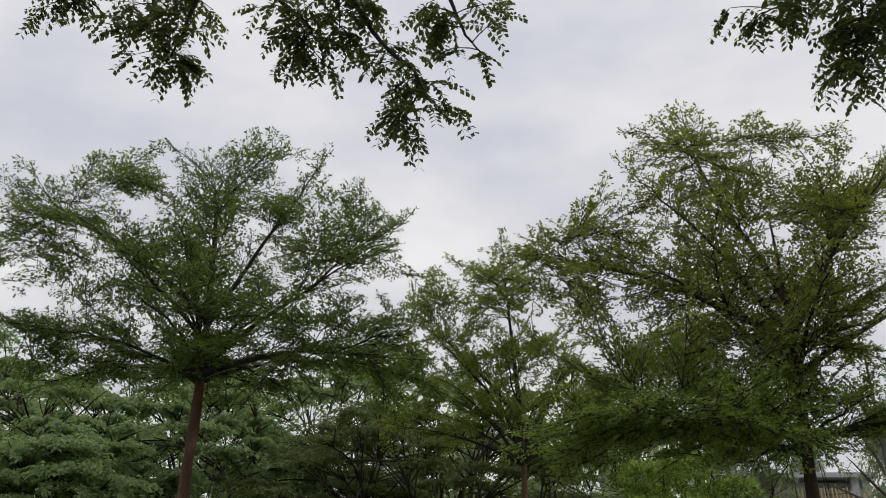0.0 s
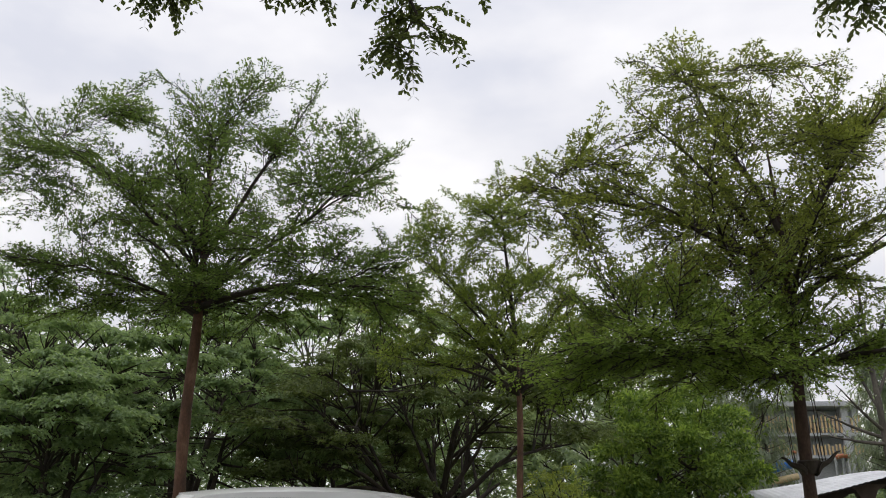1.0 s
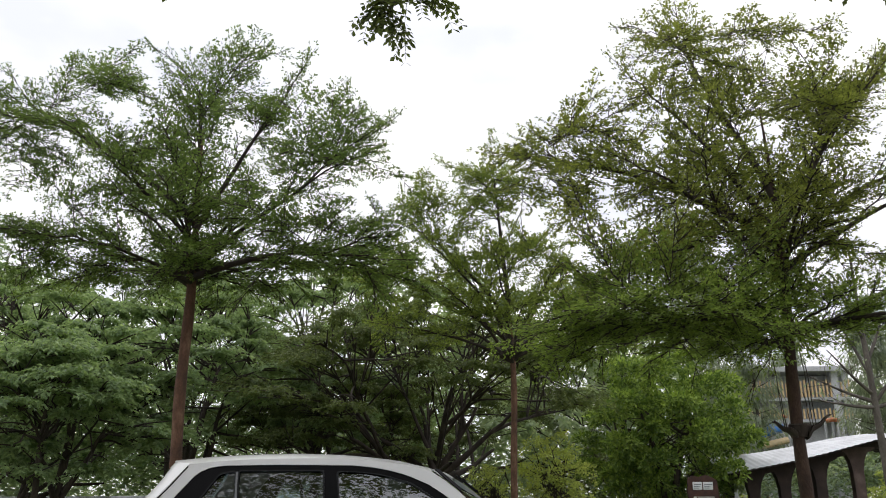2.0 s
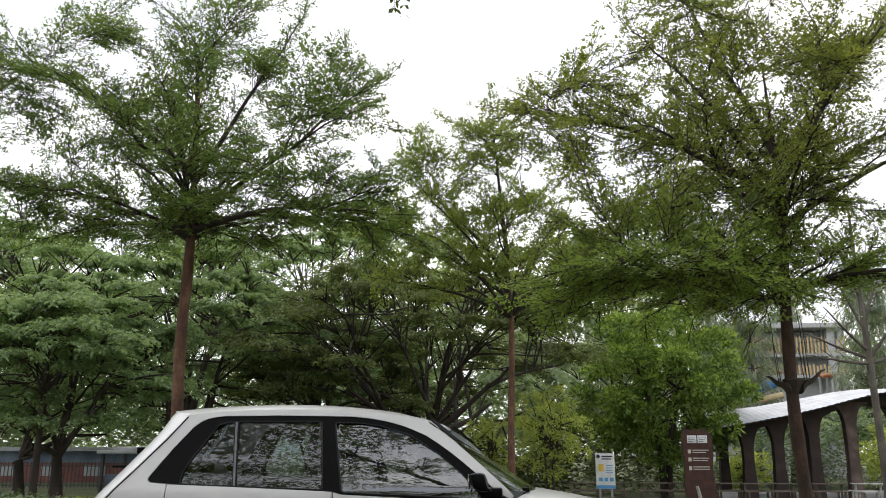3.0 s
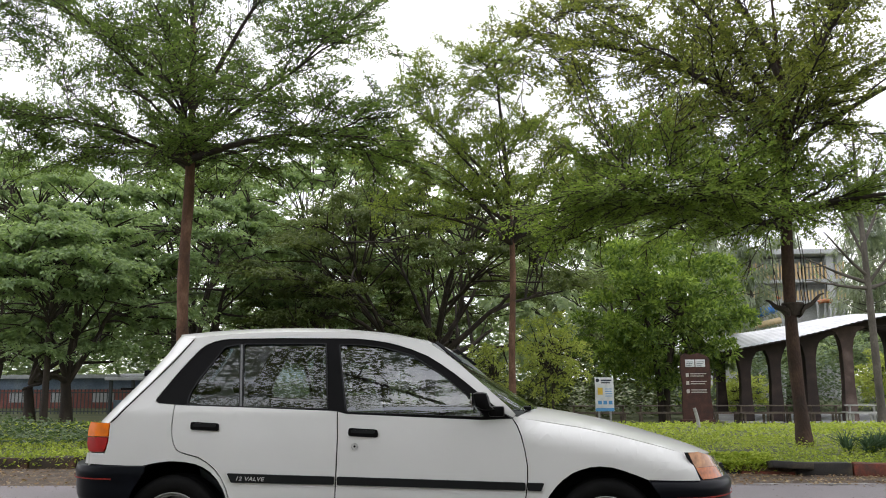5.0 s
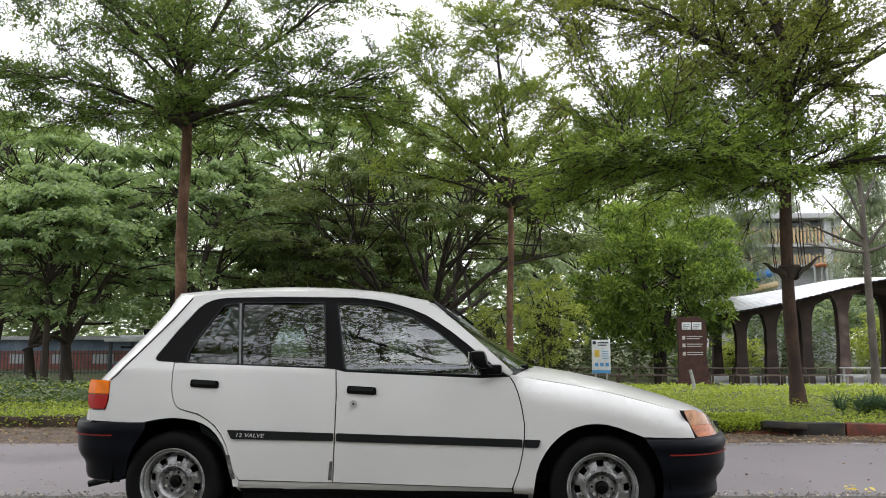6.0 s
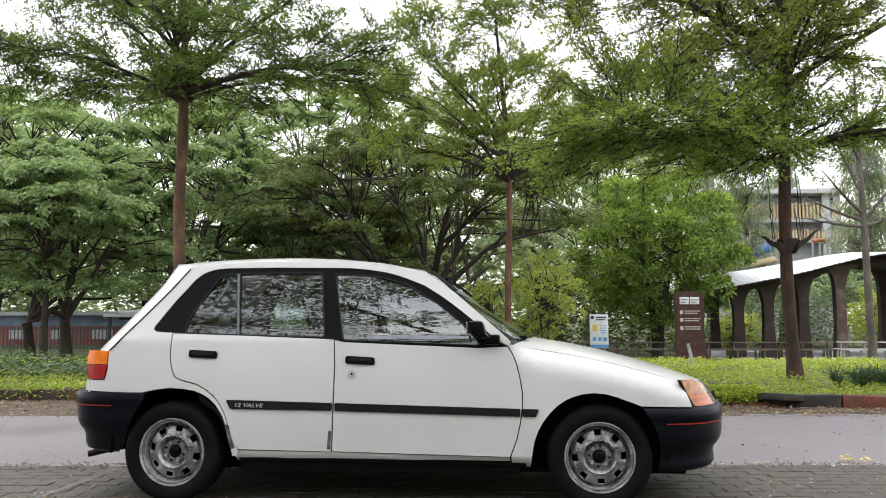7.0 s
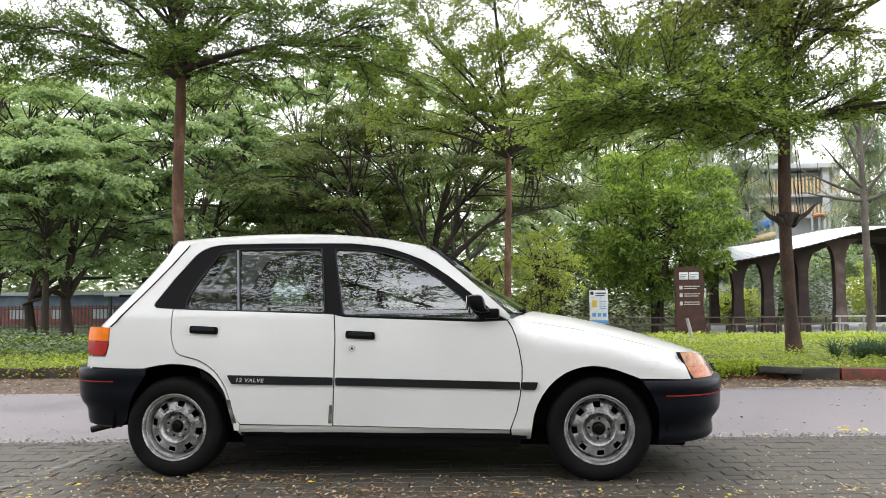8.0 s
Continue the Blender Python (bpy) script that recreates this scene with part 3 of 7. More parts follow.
    for some, mat in ((~under, leaf_mat), (under, low_mat)):
        if some.any():
            v, f = leaf_arrays(rng, places[some], lw[some], leaf, leaf * 0.54, normals=norms[some], droop=0.12)
            crown = from_arrays("crown", v, f, mat, ob)
            crown["kind"] = "stuff"
    return ob


# where the limbs end: the high tiers and the low ones of each tree
LIMBS_L_HIGH = [(0.2, 0.5, 9.9), (-0.6, 1, 9.7), (1.4, 0.8, 9.6), (-3, 0.5, 9.5), (-3.7, 1.5, 9.4), (-0.9, 0, 9.4), (-4.5, 0.3, 9.2), (1.2, -0.3, 9.2), (0.1, 1.4, 9.2), (-4.6, 1.2, 9.1), (-1.9, 0.8, 8.9), (-1.1, -1.2, 8.3), (2.6, 0.6, 8.3), (2.4, -0.8, 8.1), (3.2, 1.2, 8.1), (0.3, -0.6, 7.9), (-3.6, -1, 7.8), (-4.8, 0, 7.8), (3.8, 0, 7.8), (-1.9, 0.2, 7.8), (2.1, 0.4, 7.7), (-4.6, 0.5, 7.6), (-0.3, -1.5, 7.6), (0.4, 2, 7.6), (-3.9, 1.5, 7.5), (2.2, -1.8, 7.3)]
LIMBS_L_LOW = [(2.6, 1.2, 7.1), (3.4, -0.8, 6.7), (-1.8, 2.3, 6.7), (3.1, -1.5, 6.6), (3.7, 0.4, 6.6), (-3.3, -0.8, 6.5), (1, -2, 6.4), (-2.8, 1, 6.3), (-0.2, 2.2, 6.1), (-3, 0, 5.8), (3.5, -0.5, 5.8), (-0.6, -1.8, 5.8), (0.7, -2.5, 5.7), (1.1, 1.8, 5.5), (-2, 1.4, 5.5), (3.2, -1.5, 5.2), (3.3, 0.2, 5.2), (1.8, -2.5, 5.1), (-1, -1.2, 5.1), (-2, -0.6, 4.9), (2.6, 0.8, 4.7), (-1.5, -1, 4.6), (2.9, -1.6, 4.5), (2.4, -1, 4.2), (0.1, -2, 4.2), (1.9, -2, 4)]
LIMBS_R_HIGH = [(-1.7, 0.5, 8.9), (-0.5, 1.2, 8.8), (-1.1, 0, 8.7), (0.7, 0.6, 8.6), (1.5, 0.3, 8.4), (0.5, 1.6, 8.4), (2, 0.8, 8.2), (-0.3, -0.4, 8.1), (2.4, 0, 7.8), (-2.9, 1, 7.8), (-2.7, 0.3, 7.4), (1.2, 2, 7.4), (-2.2, -0.8, 7.3), (3, 0.5, 7.3), (0.3, -1.2, 7.2), (-1.3, 1.5, 7.1), (-3.7, 1.2, 7), (-1.8, -0.5, 6.9), (-3.3, -0.3, 6.7), (-1.3, -1.5, 6.7), (-4.2, 0.6, 6.6), (-3.9, 0, 6.5), (1.9, 1.5, 6.5), (1, -1.5, 6.4), (-2.6, -1.2, 6), (-1.9, 1.5, 6), (1.8, -1, 5.8), (-1.4, -2, 5.8), (-0.3, 2.2, 5.8), (2.8, 0.5, 5.7)]
LIMBS_R_LOW = [(-3.1, 0.8, 5.6), (-3.5, -1, 5.5), (-0.9, -2.2, 5.4), (-2.5, -1.8, 5.4), (0.1, -2, 5.4), (1.4, 2, 5.3), (-0.7, 2, 4.9), (1.4, 1, 4.7), (0.7, -1.5, 4.7), (-1.9, -2.2, 4.5), (1.1, -1, 4.4), (2, 0.4, 4.4), (-2.8, -1.2, 4.3), (-0.6, -2.2, 4.3), (-2.8, 0.3, 4.2), (-2.5, 0.5, 4.1), (1.3, 0.5, 4), (-2.2, -1, 3.7), (0.4, -0.5, 3.5), (1.1, -1, 3.5), (-1.1, -2.4, 3.5), (-2.9, -1, 3.4), (-2.1, -1.5, 3.2), (-3.4, -2, 3.1), (-1.8, -2.5, 3.1), (0.6, -0.6, 3.1), (-3.8, -1.5, 2.9), (-1.5, -1.8, 2.9), (-2.7, -2.2, 2.8), (-1.1, -1.5, 2.8)]
LIMBS_M_HIGH = [(-0.6, 0.8, 10.4), (-1.5, 0.3, 9.7), (-2.2, 0.5, 9.2), (-0.9, -1, 8.9), (0.1, 0, 8.8), (0.5, 1, 8.8), (-1.7, 0.2, 8.7), (-2.7, -0.5, 8.4), (-3.5, 1, 8.3), (-2.5, 1.5, 8.3), (1.1, -1, 8.1), (-0.3, 1.8, 7.6), (1.9, 0.5, 7.4)]
LIMBS_M_LOW = [(-1, -1.5, 7.4), (-2.9, 0.6, 7), (1.4, 1.5, 7), (-2.9, -1, 6.9), (0.6, -1.5, 6.8), (2.5, 0, 6.7), (-3.7, -0.5, 6), (-1.8, -1.8, 6), (2.1, -0.8, 5.8), (-2.5, 0, 5.7), (-0.6, -2, 5.6), (-3.6, 0.8, 5.6), (0.5, -2, 5.4)]
almond_tree("almond_tree", 1, (-5.60, 12.5, float(land(0, 12.5))), 4.95, 0.105, LIMBS_L_HIGH + LIMBS_L_LOW, M_LEAF_L, M_BARK_RED, "tall layered almond tree with a reddish bare trunk on the bank", lean=(0.05, 0), limb_mat=M_BARK, leaf=0.055, density=1.0, bow=-0.05, leaders=((4.75, 5.9),), mains=18, fuller=1.6, skirts=((20, 0.6, 4.3, -2.0, 1.2, 4.3, 5.4), (12, -3.2, 0.2, -2.2, 1.6, 4.5, 5.6)), thick=1.5)
almond_tree("almond_tree", 2, (3.85, 11.0, float(land(0, 11.0))), 4.2, 0.092, LIMBS_R_HIGH + LIMBS_R_LOW, M_LEAF_R, M_BARK_BROWN, "layered almond tree with a fern bracket round its reddish trunk", lean=(0.02, 0), bow=0.02, limb_mat=M_BARK, leaf=0.055, density=0.95, leaders=((3.15, 4.0),), mains=18, fuller=1.45, skirts=((12, -3.5, -0.6, -2.0, 1.0, 3.9, 4.7), (34, -3.9, -0.4, -2.4, 0.9, 2.75, 3.35), (14, 0.3, 2.9, -1.6, 1.2, 3.1, 3.7), (14, 0.5, 3.4, -1.5, 1.5, 4.4, 7.5)), low_leaf=(4.2, M_LEAF_LOW), thick=1.35)
almond_tree("almond_tree", 3, (-0.16, 19.0, float(land(0, 19.0))), 4.3, 0.085, LIMBS_M_HIGH + LIMBS_M_LOW, M_LEAF_M, M_BARK_RED, "slender young almond tree with upswept limbs behind the lane", density=1.0, leaf=0.066, limb_mat=M_BARK, mains=16, fuller=1.5, leader=0.25, skirts=((14, -4.2, -1.0, -1.4, 1.2, 4.9, 6.8), (8, 0.8, 3.0, -1.2, 1.2, 5.0, 6.6)))


def spreading_tree(name, seed, base, fork_z, radius, top, trunk_r, leaf_mat, bark_mat, label, clumps=40, leaves=500, leaf=0.16, stems=1, flat=0.32, clump_size=1.0, group="", inner=0.25, droop=0.5, low=0.35, arch=0.10, mains=0, dip=0.25):
    """A broad tree: one or more stems that fork again and again under a canopy of flat leaf clumps."""
    rng = np.random.default_rng(seed)
    bx, by, bz = base
    ob = empty(name, (bx, by, bz), label, "tree", group)
    height = top - bz
    fz = fork_z - bz
    trunks, limbs = [], []
    heads = []
    for s in range(stems):
        turn = rng.uniform(0, 2 * np.pi)
        foot = np.array([0.18 * math.cos(turn), 0.18 * math.sin(turn), -0.15]) * (stems > 1) + np.array([0, 0, -0.15 * (stems == 1)])
        head = np.array([0.10 * radius * math.cos(turn) * (stems > 1) + rng.normal(0, 0.06), 0.10 * radius * math.sin(turn) * (stems > 1), fz])
        pts = wobble(rng, bezier(foot, foot * 0.6 + head * 0.4 + [0, 0, 0.1], head, 9), 0.02)
        r = np.linspace(trunk_r, trunk_r * 0.72, 9) * (1 + 0.5 * np.exp(-np.linspace(0, fz, 9) / 0.2))
        trunks.append((pts, r))
        heads.append(head)
    centres = []
    golden = np.pi * (3 - np.sqrt(5))
    for k in range(clumps):
        q = (k + 0.5) / clumps
        # spread over a dome, from the rim (q near 1) to the crest
        lift = (1 - q) ** 0.75
        rr = radius * np.sqrt(max(0.0, 1 - lift**2)) * rng.uniform(0.72, 1.08)
        turn = k * golden + rng.normal(0, 0.25)
        z = fz + (height - fz) * (low + (1 - low) * lift) * rng.uniform(0.82, 1.03)
        if rng.random() < inner:
            rr, z = rr * 0.8, fz + (z - fz) * rng.uniform(0.45, 0.85)
        centres.append(np.array([rr * math.cos(turn), rr * math.sin(turn), z]))
    main = mains or max(5, clumps // 6)
    trails = []
    crowd = np.array(centres)
    # main limbs, second limbs that leave them, and branches to every clump
    for k in range(main):
        c = centres[int((k + 0.5) * clumps / main)] * np.array([0.62, 0.62, 1]) - [0, 0, dip * (height - fz)]
        c[2] = max(c[2], fz + 0.1)
        h = heads[k % stems]
        pts = wobble(rng, bezier(h, h * 0.5 + c * 0.5 + [0, 0, arch * radius], c, 9), 0.11)
        limbs.append((pts, np.linspace(trunk_r * 0.52, trunk_r * 0.18, 9)))
        trails.append(pts)
    seconds = []
    for k in range(2 * main):
        c = crowd[rng.integers(0, clumps)] * np.array([0.85, 0.85, 1]) - [0, 0, 0.12 * (height - fz)]
        t = trails[int(np.argmin([np.linalg.norm(p[-1] - c) for p in trails[:main]]))]
        a = t[rng.integers(3, 7)]
        pts = wobble(rng, bezier(a, a * 0.5 + c * 0.5 + rng.normal(0, 0.15, 3) + [0, 0, 0.03 * radius], c, 9), 0.08)
        seconds.append((pts, np.linspace(trunk_r * 0.26, trunk_r * 0.09, 9)))
    limbs += seconds
    main = len(limbs)
    trails += [s[0] for s in seconds]
    ends = np.array([m[-2] for m in trails])
    places, ways, norms = [], [], []
    for c in centres:
        k = int(np.argmin(np.linalg.norm(ends - c, axis=1)))
        a = trails[k][rng.integers(4, 9)]
        under = c - [0, 0, 0.10]
        pts = wobble(rng, bezier(a, a * 0.45 + under * 0.55 + [0, 0, 0.03 * radius], under, 8), 0.06)
        limbs.append((pts, np.linspace(trunk_r * 0.13, 0.012, 8)))
        size = clump_size * rng.uniform(0.7, 1.3)
        for _ in range(3):
            e = c + rng.normal(0, 0.5, 3) * size * np.array([1, 1, 0.3])
            limbs.append((wobble(rng, bezier(pts[4], (pts[4] + e) / 2 + [0, 0, 0.1], e, 5), 0.02), np.linspace(0.03, 0.008, 5)))
        n = int(leaves * size)
        # a drooping fan: leafy fingers that run out from the middle of the clump and bend down
        out = unit(np.array([c[0], c[1], 0.001 + 0.35 * (c[2] - fz)]))
        lean_a = math.atan2(out[1], out[0])
        fingers = max(8, n // (3 * 9))
        spin = rng.uniform(0, 2 * np.pi, fingers)
        fl = size * rng.uniform(0.45, 1.0, fingers) * (1 + 0.35 * np.cos(spin - lean_a))
        rise = flat * rng.uniform(0.1, 1.0, fingers)
        t = np.tile((np.arange(9) + 0.5) / 9, fingers) ** 0.8 + rng.normal(0, 0.04, fingers * 9)
        own = np.repeat(np.arange(fingers), 9)
        fx, fy = np.cos(spin)[own], np.sin(spin)[own]
        line = c + np.stack([fx * fl[own] * t, fy * fl[own] * t, size * (rise[own] * t - droop * t**2.2) + rng.normal(0, 0.03, len(t))], -1)
        for sg in (-1.0, 0.0, 1.0):
            w = np.stack([fx * 0.8 - sg * fy, fy * 0.8 + sg * fx, (rise[own] - 2.0 * droop * t) * 0.6 - 0.12 * abs(sg)], -1) + rng.normal(0, 0.22, (len(t), 3))
            places.append(line + rng.normal(0, 0.03, line.shape))
            ways.append(w)
            norms.append(np.stack([fx * droop * t, fy * droop * t, np.ones(len(t))], -1))
    v, f = tube_arrays(trunks, 10)
    from_arrays("trunk", v, f, bark_mat, ob, smooth=True)
    for pts, rad in limbs[:main]:
        v, f = tube_arrays([(pts, rad)], 7)
        from_arrays("limb", v, f, bark_mat, ob, smooth=True)
    v, f = tube_arrays(limbs[main:], 5)
    fine = from_arrays("branch_work", v, f, bark_mat, ob, smooth=True)
    fine["kind"] = "stuff"
    v, f = leaf_arrays(rng, np.concatenate(places), np.concatenate(ways), leaf, leaf * 0.5, normals=np.concatenate(norms), droop=0.25)
    crown = from_arrays("crown", v, f, leaf_mat, ob)
    crown["kind"] = "stuff"
    return ob


def at(x, y):
    return (x, y, float(land(x, y)))


# the broad dark tree behind the car
spreading_tree("spreading_tree", 41, at(-3.35, 26.0), 1.7, 5.8, 7.3, 0.26, M_LEAF_DARK, M_BARK, "broad dark tree with many spreading black limbs", clumps=110, leaves=520, leaf=0.115, stems=2, clump_size=0.95, flat=0.25, inner=0.10, low=0.34, droop=0.30, arch=-0.03, mains=9, dip=0.42)
spreading_tree("spreading_tree", 42, at(-6.4, 28.0), 1.5, 3.8, 5.8, 0.17, M_LEAF_DARK, M_BARK, "low dark tree with crowded black limbs", clumps=50, leaves=480, leaf=0.13, stems=2, clump_size=0.95, flat=0.25, inner=0.2, low=0.1, droop=0.30, mains=6, dip=0.35)
# the feathery trees on the other side of the lane
# (x, y, fork, radius, top, stems, share of the height that is bare)
RAIN = [(-14.4, 22.5, 0.9, 3.7, 7.6, 1, 0.24), (-12.1, 20.5, 0.95, 3.1, 6.2, 1, 0.24), (-9.9, 24.5, 1.9, 3.8, 8.2, 2, 0.12), (-19.0, 27.0, 1.6, 5.2, 10.6, 2, 0.15), (-13.5, 31.0, 3.0, 5.0, 11.2, 3, 0.08), (-7.6, 29.5, 2.2, 4.6, 9.8, 2, 0.08), (-23.5, 30.0, 2.6, 6.0, 12.0, 2, 0.08), (-11.6, 18.6, 2.4, 1.9, 4.9, 1, 0.25)]
for k, (x, y, fz, r, top, stems, low) in enumerate(RAIN):
    spreading_tree("rain_tree", 50 + k, at(x, y), fz, r, top, 0.09 if r < 2 else 0.17, M_LEAF_RAIN, M_BARK, "feathery light green shade tree, paled for haze, with dark forking stems", clumps=int(6 + 11 * r), leaves=470, leaf=0.15, stems=stems, clump_size=1.0, flat=0.35, group="feathery shade trees", droop=0.32, inner=0.12, low=low, mains=6)
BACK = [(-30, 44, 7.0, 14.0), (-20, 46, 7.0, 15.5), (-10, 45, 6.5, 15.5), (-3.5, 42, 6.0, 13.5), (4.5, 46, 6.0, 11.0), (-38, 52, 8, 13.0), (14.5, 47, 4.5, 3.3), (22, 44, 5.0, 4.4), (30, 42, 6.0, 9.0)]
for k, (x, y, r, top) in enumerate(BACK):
    spreading_tree("park_tree", 70 + k, at(x, y), 1.8, r, top, 0.25, M_LEAF_HAZED if k > 2 else M_LEAF_RAIN, M_BARK, "green park tree far behind the others, leaf colour paled for haze", clumps=44, leaves=150, leaf=0.36, clump_size=1.5, flat=0.45, group="far park trees", low=0.1)


def fig_tree(name, seed, base, radius, low, top, leaf_mat, label, leaf=0.10, n=26000, stems=4, category="tree", bark=M_BARK, stem_r=0.07, lobes=60):
    """A dense rounded tree whose leaves grow in small tufts all over the crown, with dark hollows between."""
    rng = np.random.default_rng(seed)
    bx, by, bz = base
    ob = empty(name, (bx, by, bz), label, category)
    mid, half = (low + top) / 2 - bz, (top - low) / 2
    lines = []
    for s in range(stems):
        a = s * 2 * np.pi / stems + rng.uniform(0, 1)
        foot = np.array([0.12 * math.cos(a), 0.12 * math.sin(a), -0.1])
        head = np.array([radius * 0.45 * math.cos(a), radius * 0.45 * math.sin(a), mid + half * 0.3])
        lines.append((wobble(rng, bezier(foot, foot * 0.7 + [0, 0, mid * 0.7], head, 10), 0.02), np.linspace(stem_r, stem_r * 0.3, 10)))
    v, f = tube_arrays(lines, 8)
    from_arrays("trunk", v, f, bark, ob, smooth=True)
    # lobes kept well apart, over the whole crown and within it
    pool = unit(rng.normal(0, 1, (900, 3))) * rng.uniform(0.45, 1.0, (900, 1)) ** 0.6 * [radius, radius, half] * (0.86 + 0.16 * rng.normal(0, 1, (900, 1)).clip(-1.5, 1.5)) + [0, 0, mid]
    chosen = [0]
    gap = np.full(900, 1e9)
    while len(chosen) < lobes:
        gap = np.minimum(gap, np.linalg.norm(pool - pool[chosen[-1]], axis=1))
        chosen.append(int(np.argmax(gap)))
    centre = pool[chosen]
    twig = []
    for c in centre:
        s = lines[rng.integers(0, stems)][0][rng.integers(5, 10)]
        twig.append((wobble(rng, bezier(s, (s + c) / 2 + [0, 0, 0.1], c, 6), 0.02), np.linspace(0.025, 0.006, 6)))
    v, f = tube_arrays(twig, 5)
    fine = from_arrays("branch_work", v, f, bark, ob, smooth=True)
    fine["kind"] = "stuff"
    tufts = n // 9
    which = rng.integers(0, lobes, tufts)
    dd = unit(rng.normal(0, 1, (tufts, 3)) + [0, 0, 0.9])
    size = radius * 0.19 * rng.uniform(0.55, 1.15, lobes)[which][:, None]
    tc = centre[which] + dd * size * rng.uniform(0.75, 1.1, (tufts, 1)) * [1.15, 1.15, 0.7]
    o = np.repeat(tc, 9, 0)
    w = unit(np.repeat(dd, 9, 0) + rng.normal(0, 0.8, (len(o), 3)) - [0, 0, 0.25])
    v, f = leaf_arrays(rng, o + w * rng.uniform(0, 1.0, (len(o), 1)) * leaf, w, leaf, leaf * 0.5, normals=np.repeat(dd, 9, 0) + [0, 0, 0.6], droop=0.15)
    crown = from_arrays("crown", v, f, leaf_mat, ob)
    crown["kind"] = "stuff"
    return ob


fig_tree("fig_tree", 91, at(4.85, 29.0), 2.75, 0.66, 5.9, M_LEAF_FIG, "dense glossy green fig tree beside the picnic lawn", leaf=0.165, n=30000, stem_r=0.13, lobes=58)
fig_tree("lime_tree", 92, at(0.78, 22.5), 0.95, 0.4, 2.7, M_LEAF_LIME, "small yellow-green tree with thin stems", leaf=0.085, n=5200, stems=3, stem_r=0.03)
fig_tree("lime_tree", 93, at(-1.0, 23.5), 0.8, 0.2, 1.9, M_LEAF_LIME, "small yellow-green tree with thin stems", leaf=0.085, n=3000, stems=3, stem_r=0.03)
fig_tree("shrub", 94, at(9.2, 36.0), 1.0, -0.5, 1.1, M_LEAF_LIME, "bright yellow-green shrub behind the pavilion", leaf=0.12, n=3000, category="shrub", stem_r=0.03)
fig_tree("shrub", 95, at(15.6, 36.0), 1.7, -0.4, 2.0, M_LEAF_LIME, "bright yellow-green shrub behind the pavilion", leaf=0.14, n=6000, category="shrub", stem_r=0.03)


def casuarina(seed, base, top, radius, label="pale wispy casuarina in the distance"):
    rng = np.random.default_rng(seed)
    bx, by, bz = base
    ob = empty("casuarina", (bx, by, bz), label, "tree", "distant casuarinas")
    h = top - bz
    lines = [(np.stack([0.1 * np.sin(np.linspace(0, 3, 10)), np.zeros(10), np.linspace(-0.1, h, 10)], -1), np.linspace(0.22, 0.02, 10))]
    places, ways = [], []
    for k in range(85):
        z = h * (0.18 + 0.8 * rng.random())
        a = rng.uniform(0, 2 * np.pi)
        ln = radius * (1.15 - z / h) * rng.uniform(0.5, 1.2) + 0.4
        s = np.array([0, 0, z])
        e = s + np.array([math.cos(a) * ln, math.sin(a) * ln, 0.35 * ln])
        lines.append((bezier(s, (s + e) / 2 + [0, 0, -0.1], e, 5), np.linspace(0.04, 0.01, 5)))
        m = 62
        u = rng.random((m, 1))
        p = s + (e - s) * (0.2 + 0.85 * u) + rng.normal(0, 0.22, (m, 3))
        places.append(p)
        ways.append(np.stack([rng.normal(0, 0.35, m) + 0.4 * math.cos(a), rng.normal(0, 0.35, m) + 0.4 * math.sin(a), -0.9 + rng.normal(0, 0.4, m)], -1))
    v, f = tube_arrays(lines, 5)
    from_arrays("trunk", v, f, M_BARK_GREY, ob, smooth=True)
    v, f = leaf_arrays(rng, np.concatenate(places), np.concatenate(ways), 0.62, 0.08)
    crown = from_arrays("crown", v, f, M_NEEDLE, ob)
    crown["kind"] = "stuff"
    return ob


for k, (x, y, top, r) in enumerate([(4.5, 58, 17.0, 3.2), (8.0, 60, 20.5, 3.2), (11.5, 58, 22.0, 3.2), (14.0, 63, 20.0, 3.0), (17.0, 74, 21.0, 3.2), (26.5, 56, 14.5, 3.2), (30.5, 57, 13.0, 3.2), (0.5, 60, 12.5, 3.0), (23.5, 76, 16.0, 3.0), (15.6, 58, 14.0, 2.4), (23.4, 58, 14.5, 2.6), (25.0, 61, 13.0, 2.6)]):
    casuarina(110 + k, at(x, y), top, r)


# ---- far woods and hedge, which close the view ----
def leaf_bank(name, seed, n, x0, x1, y0, y1, low, top, leaf, material, label, category):
    """A long uneven bank of foliage, too far off to pick apart."""
    rng = np.random.default_rng(seed)
    x, y = rng.uniform(x0, x1, n), rng.uniform(y0, y1, n)
    crest = low + (top - low) * (0.62 + 0.22 * np.sin(x * 0.55 + seed) + 0.16 * np.sin(x * 1.37 + 2 * seed) + 0.08 * np.sin(x * 3.1))
    z = land(x, y) + low + (crest - low) * rng.random(n) ** 0.7
    a = rng.uniform(0, 2 * np.pi, n)
    w = np.stack([np.cos(a), np.sin(a), rng.uniform(-0.7, 0.5, n)], -1)
    v, f = leaf_arrays(rng, np.stack([x, y, z], -1), w, leaf, leaf * 0.5)
    return tagged(from_arrays(name, v, f, material), label, category, kind="stuff")


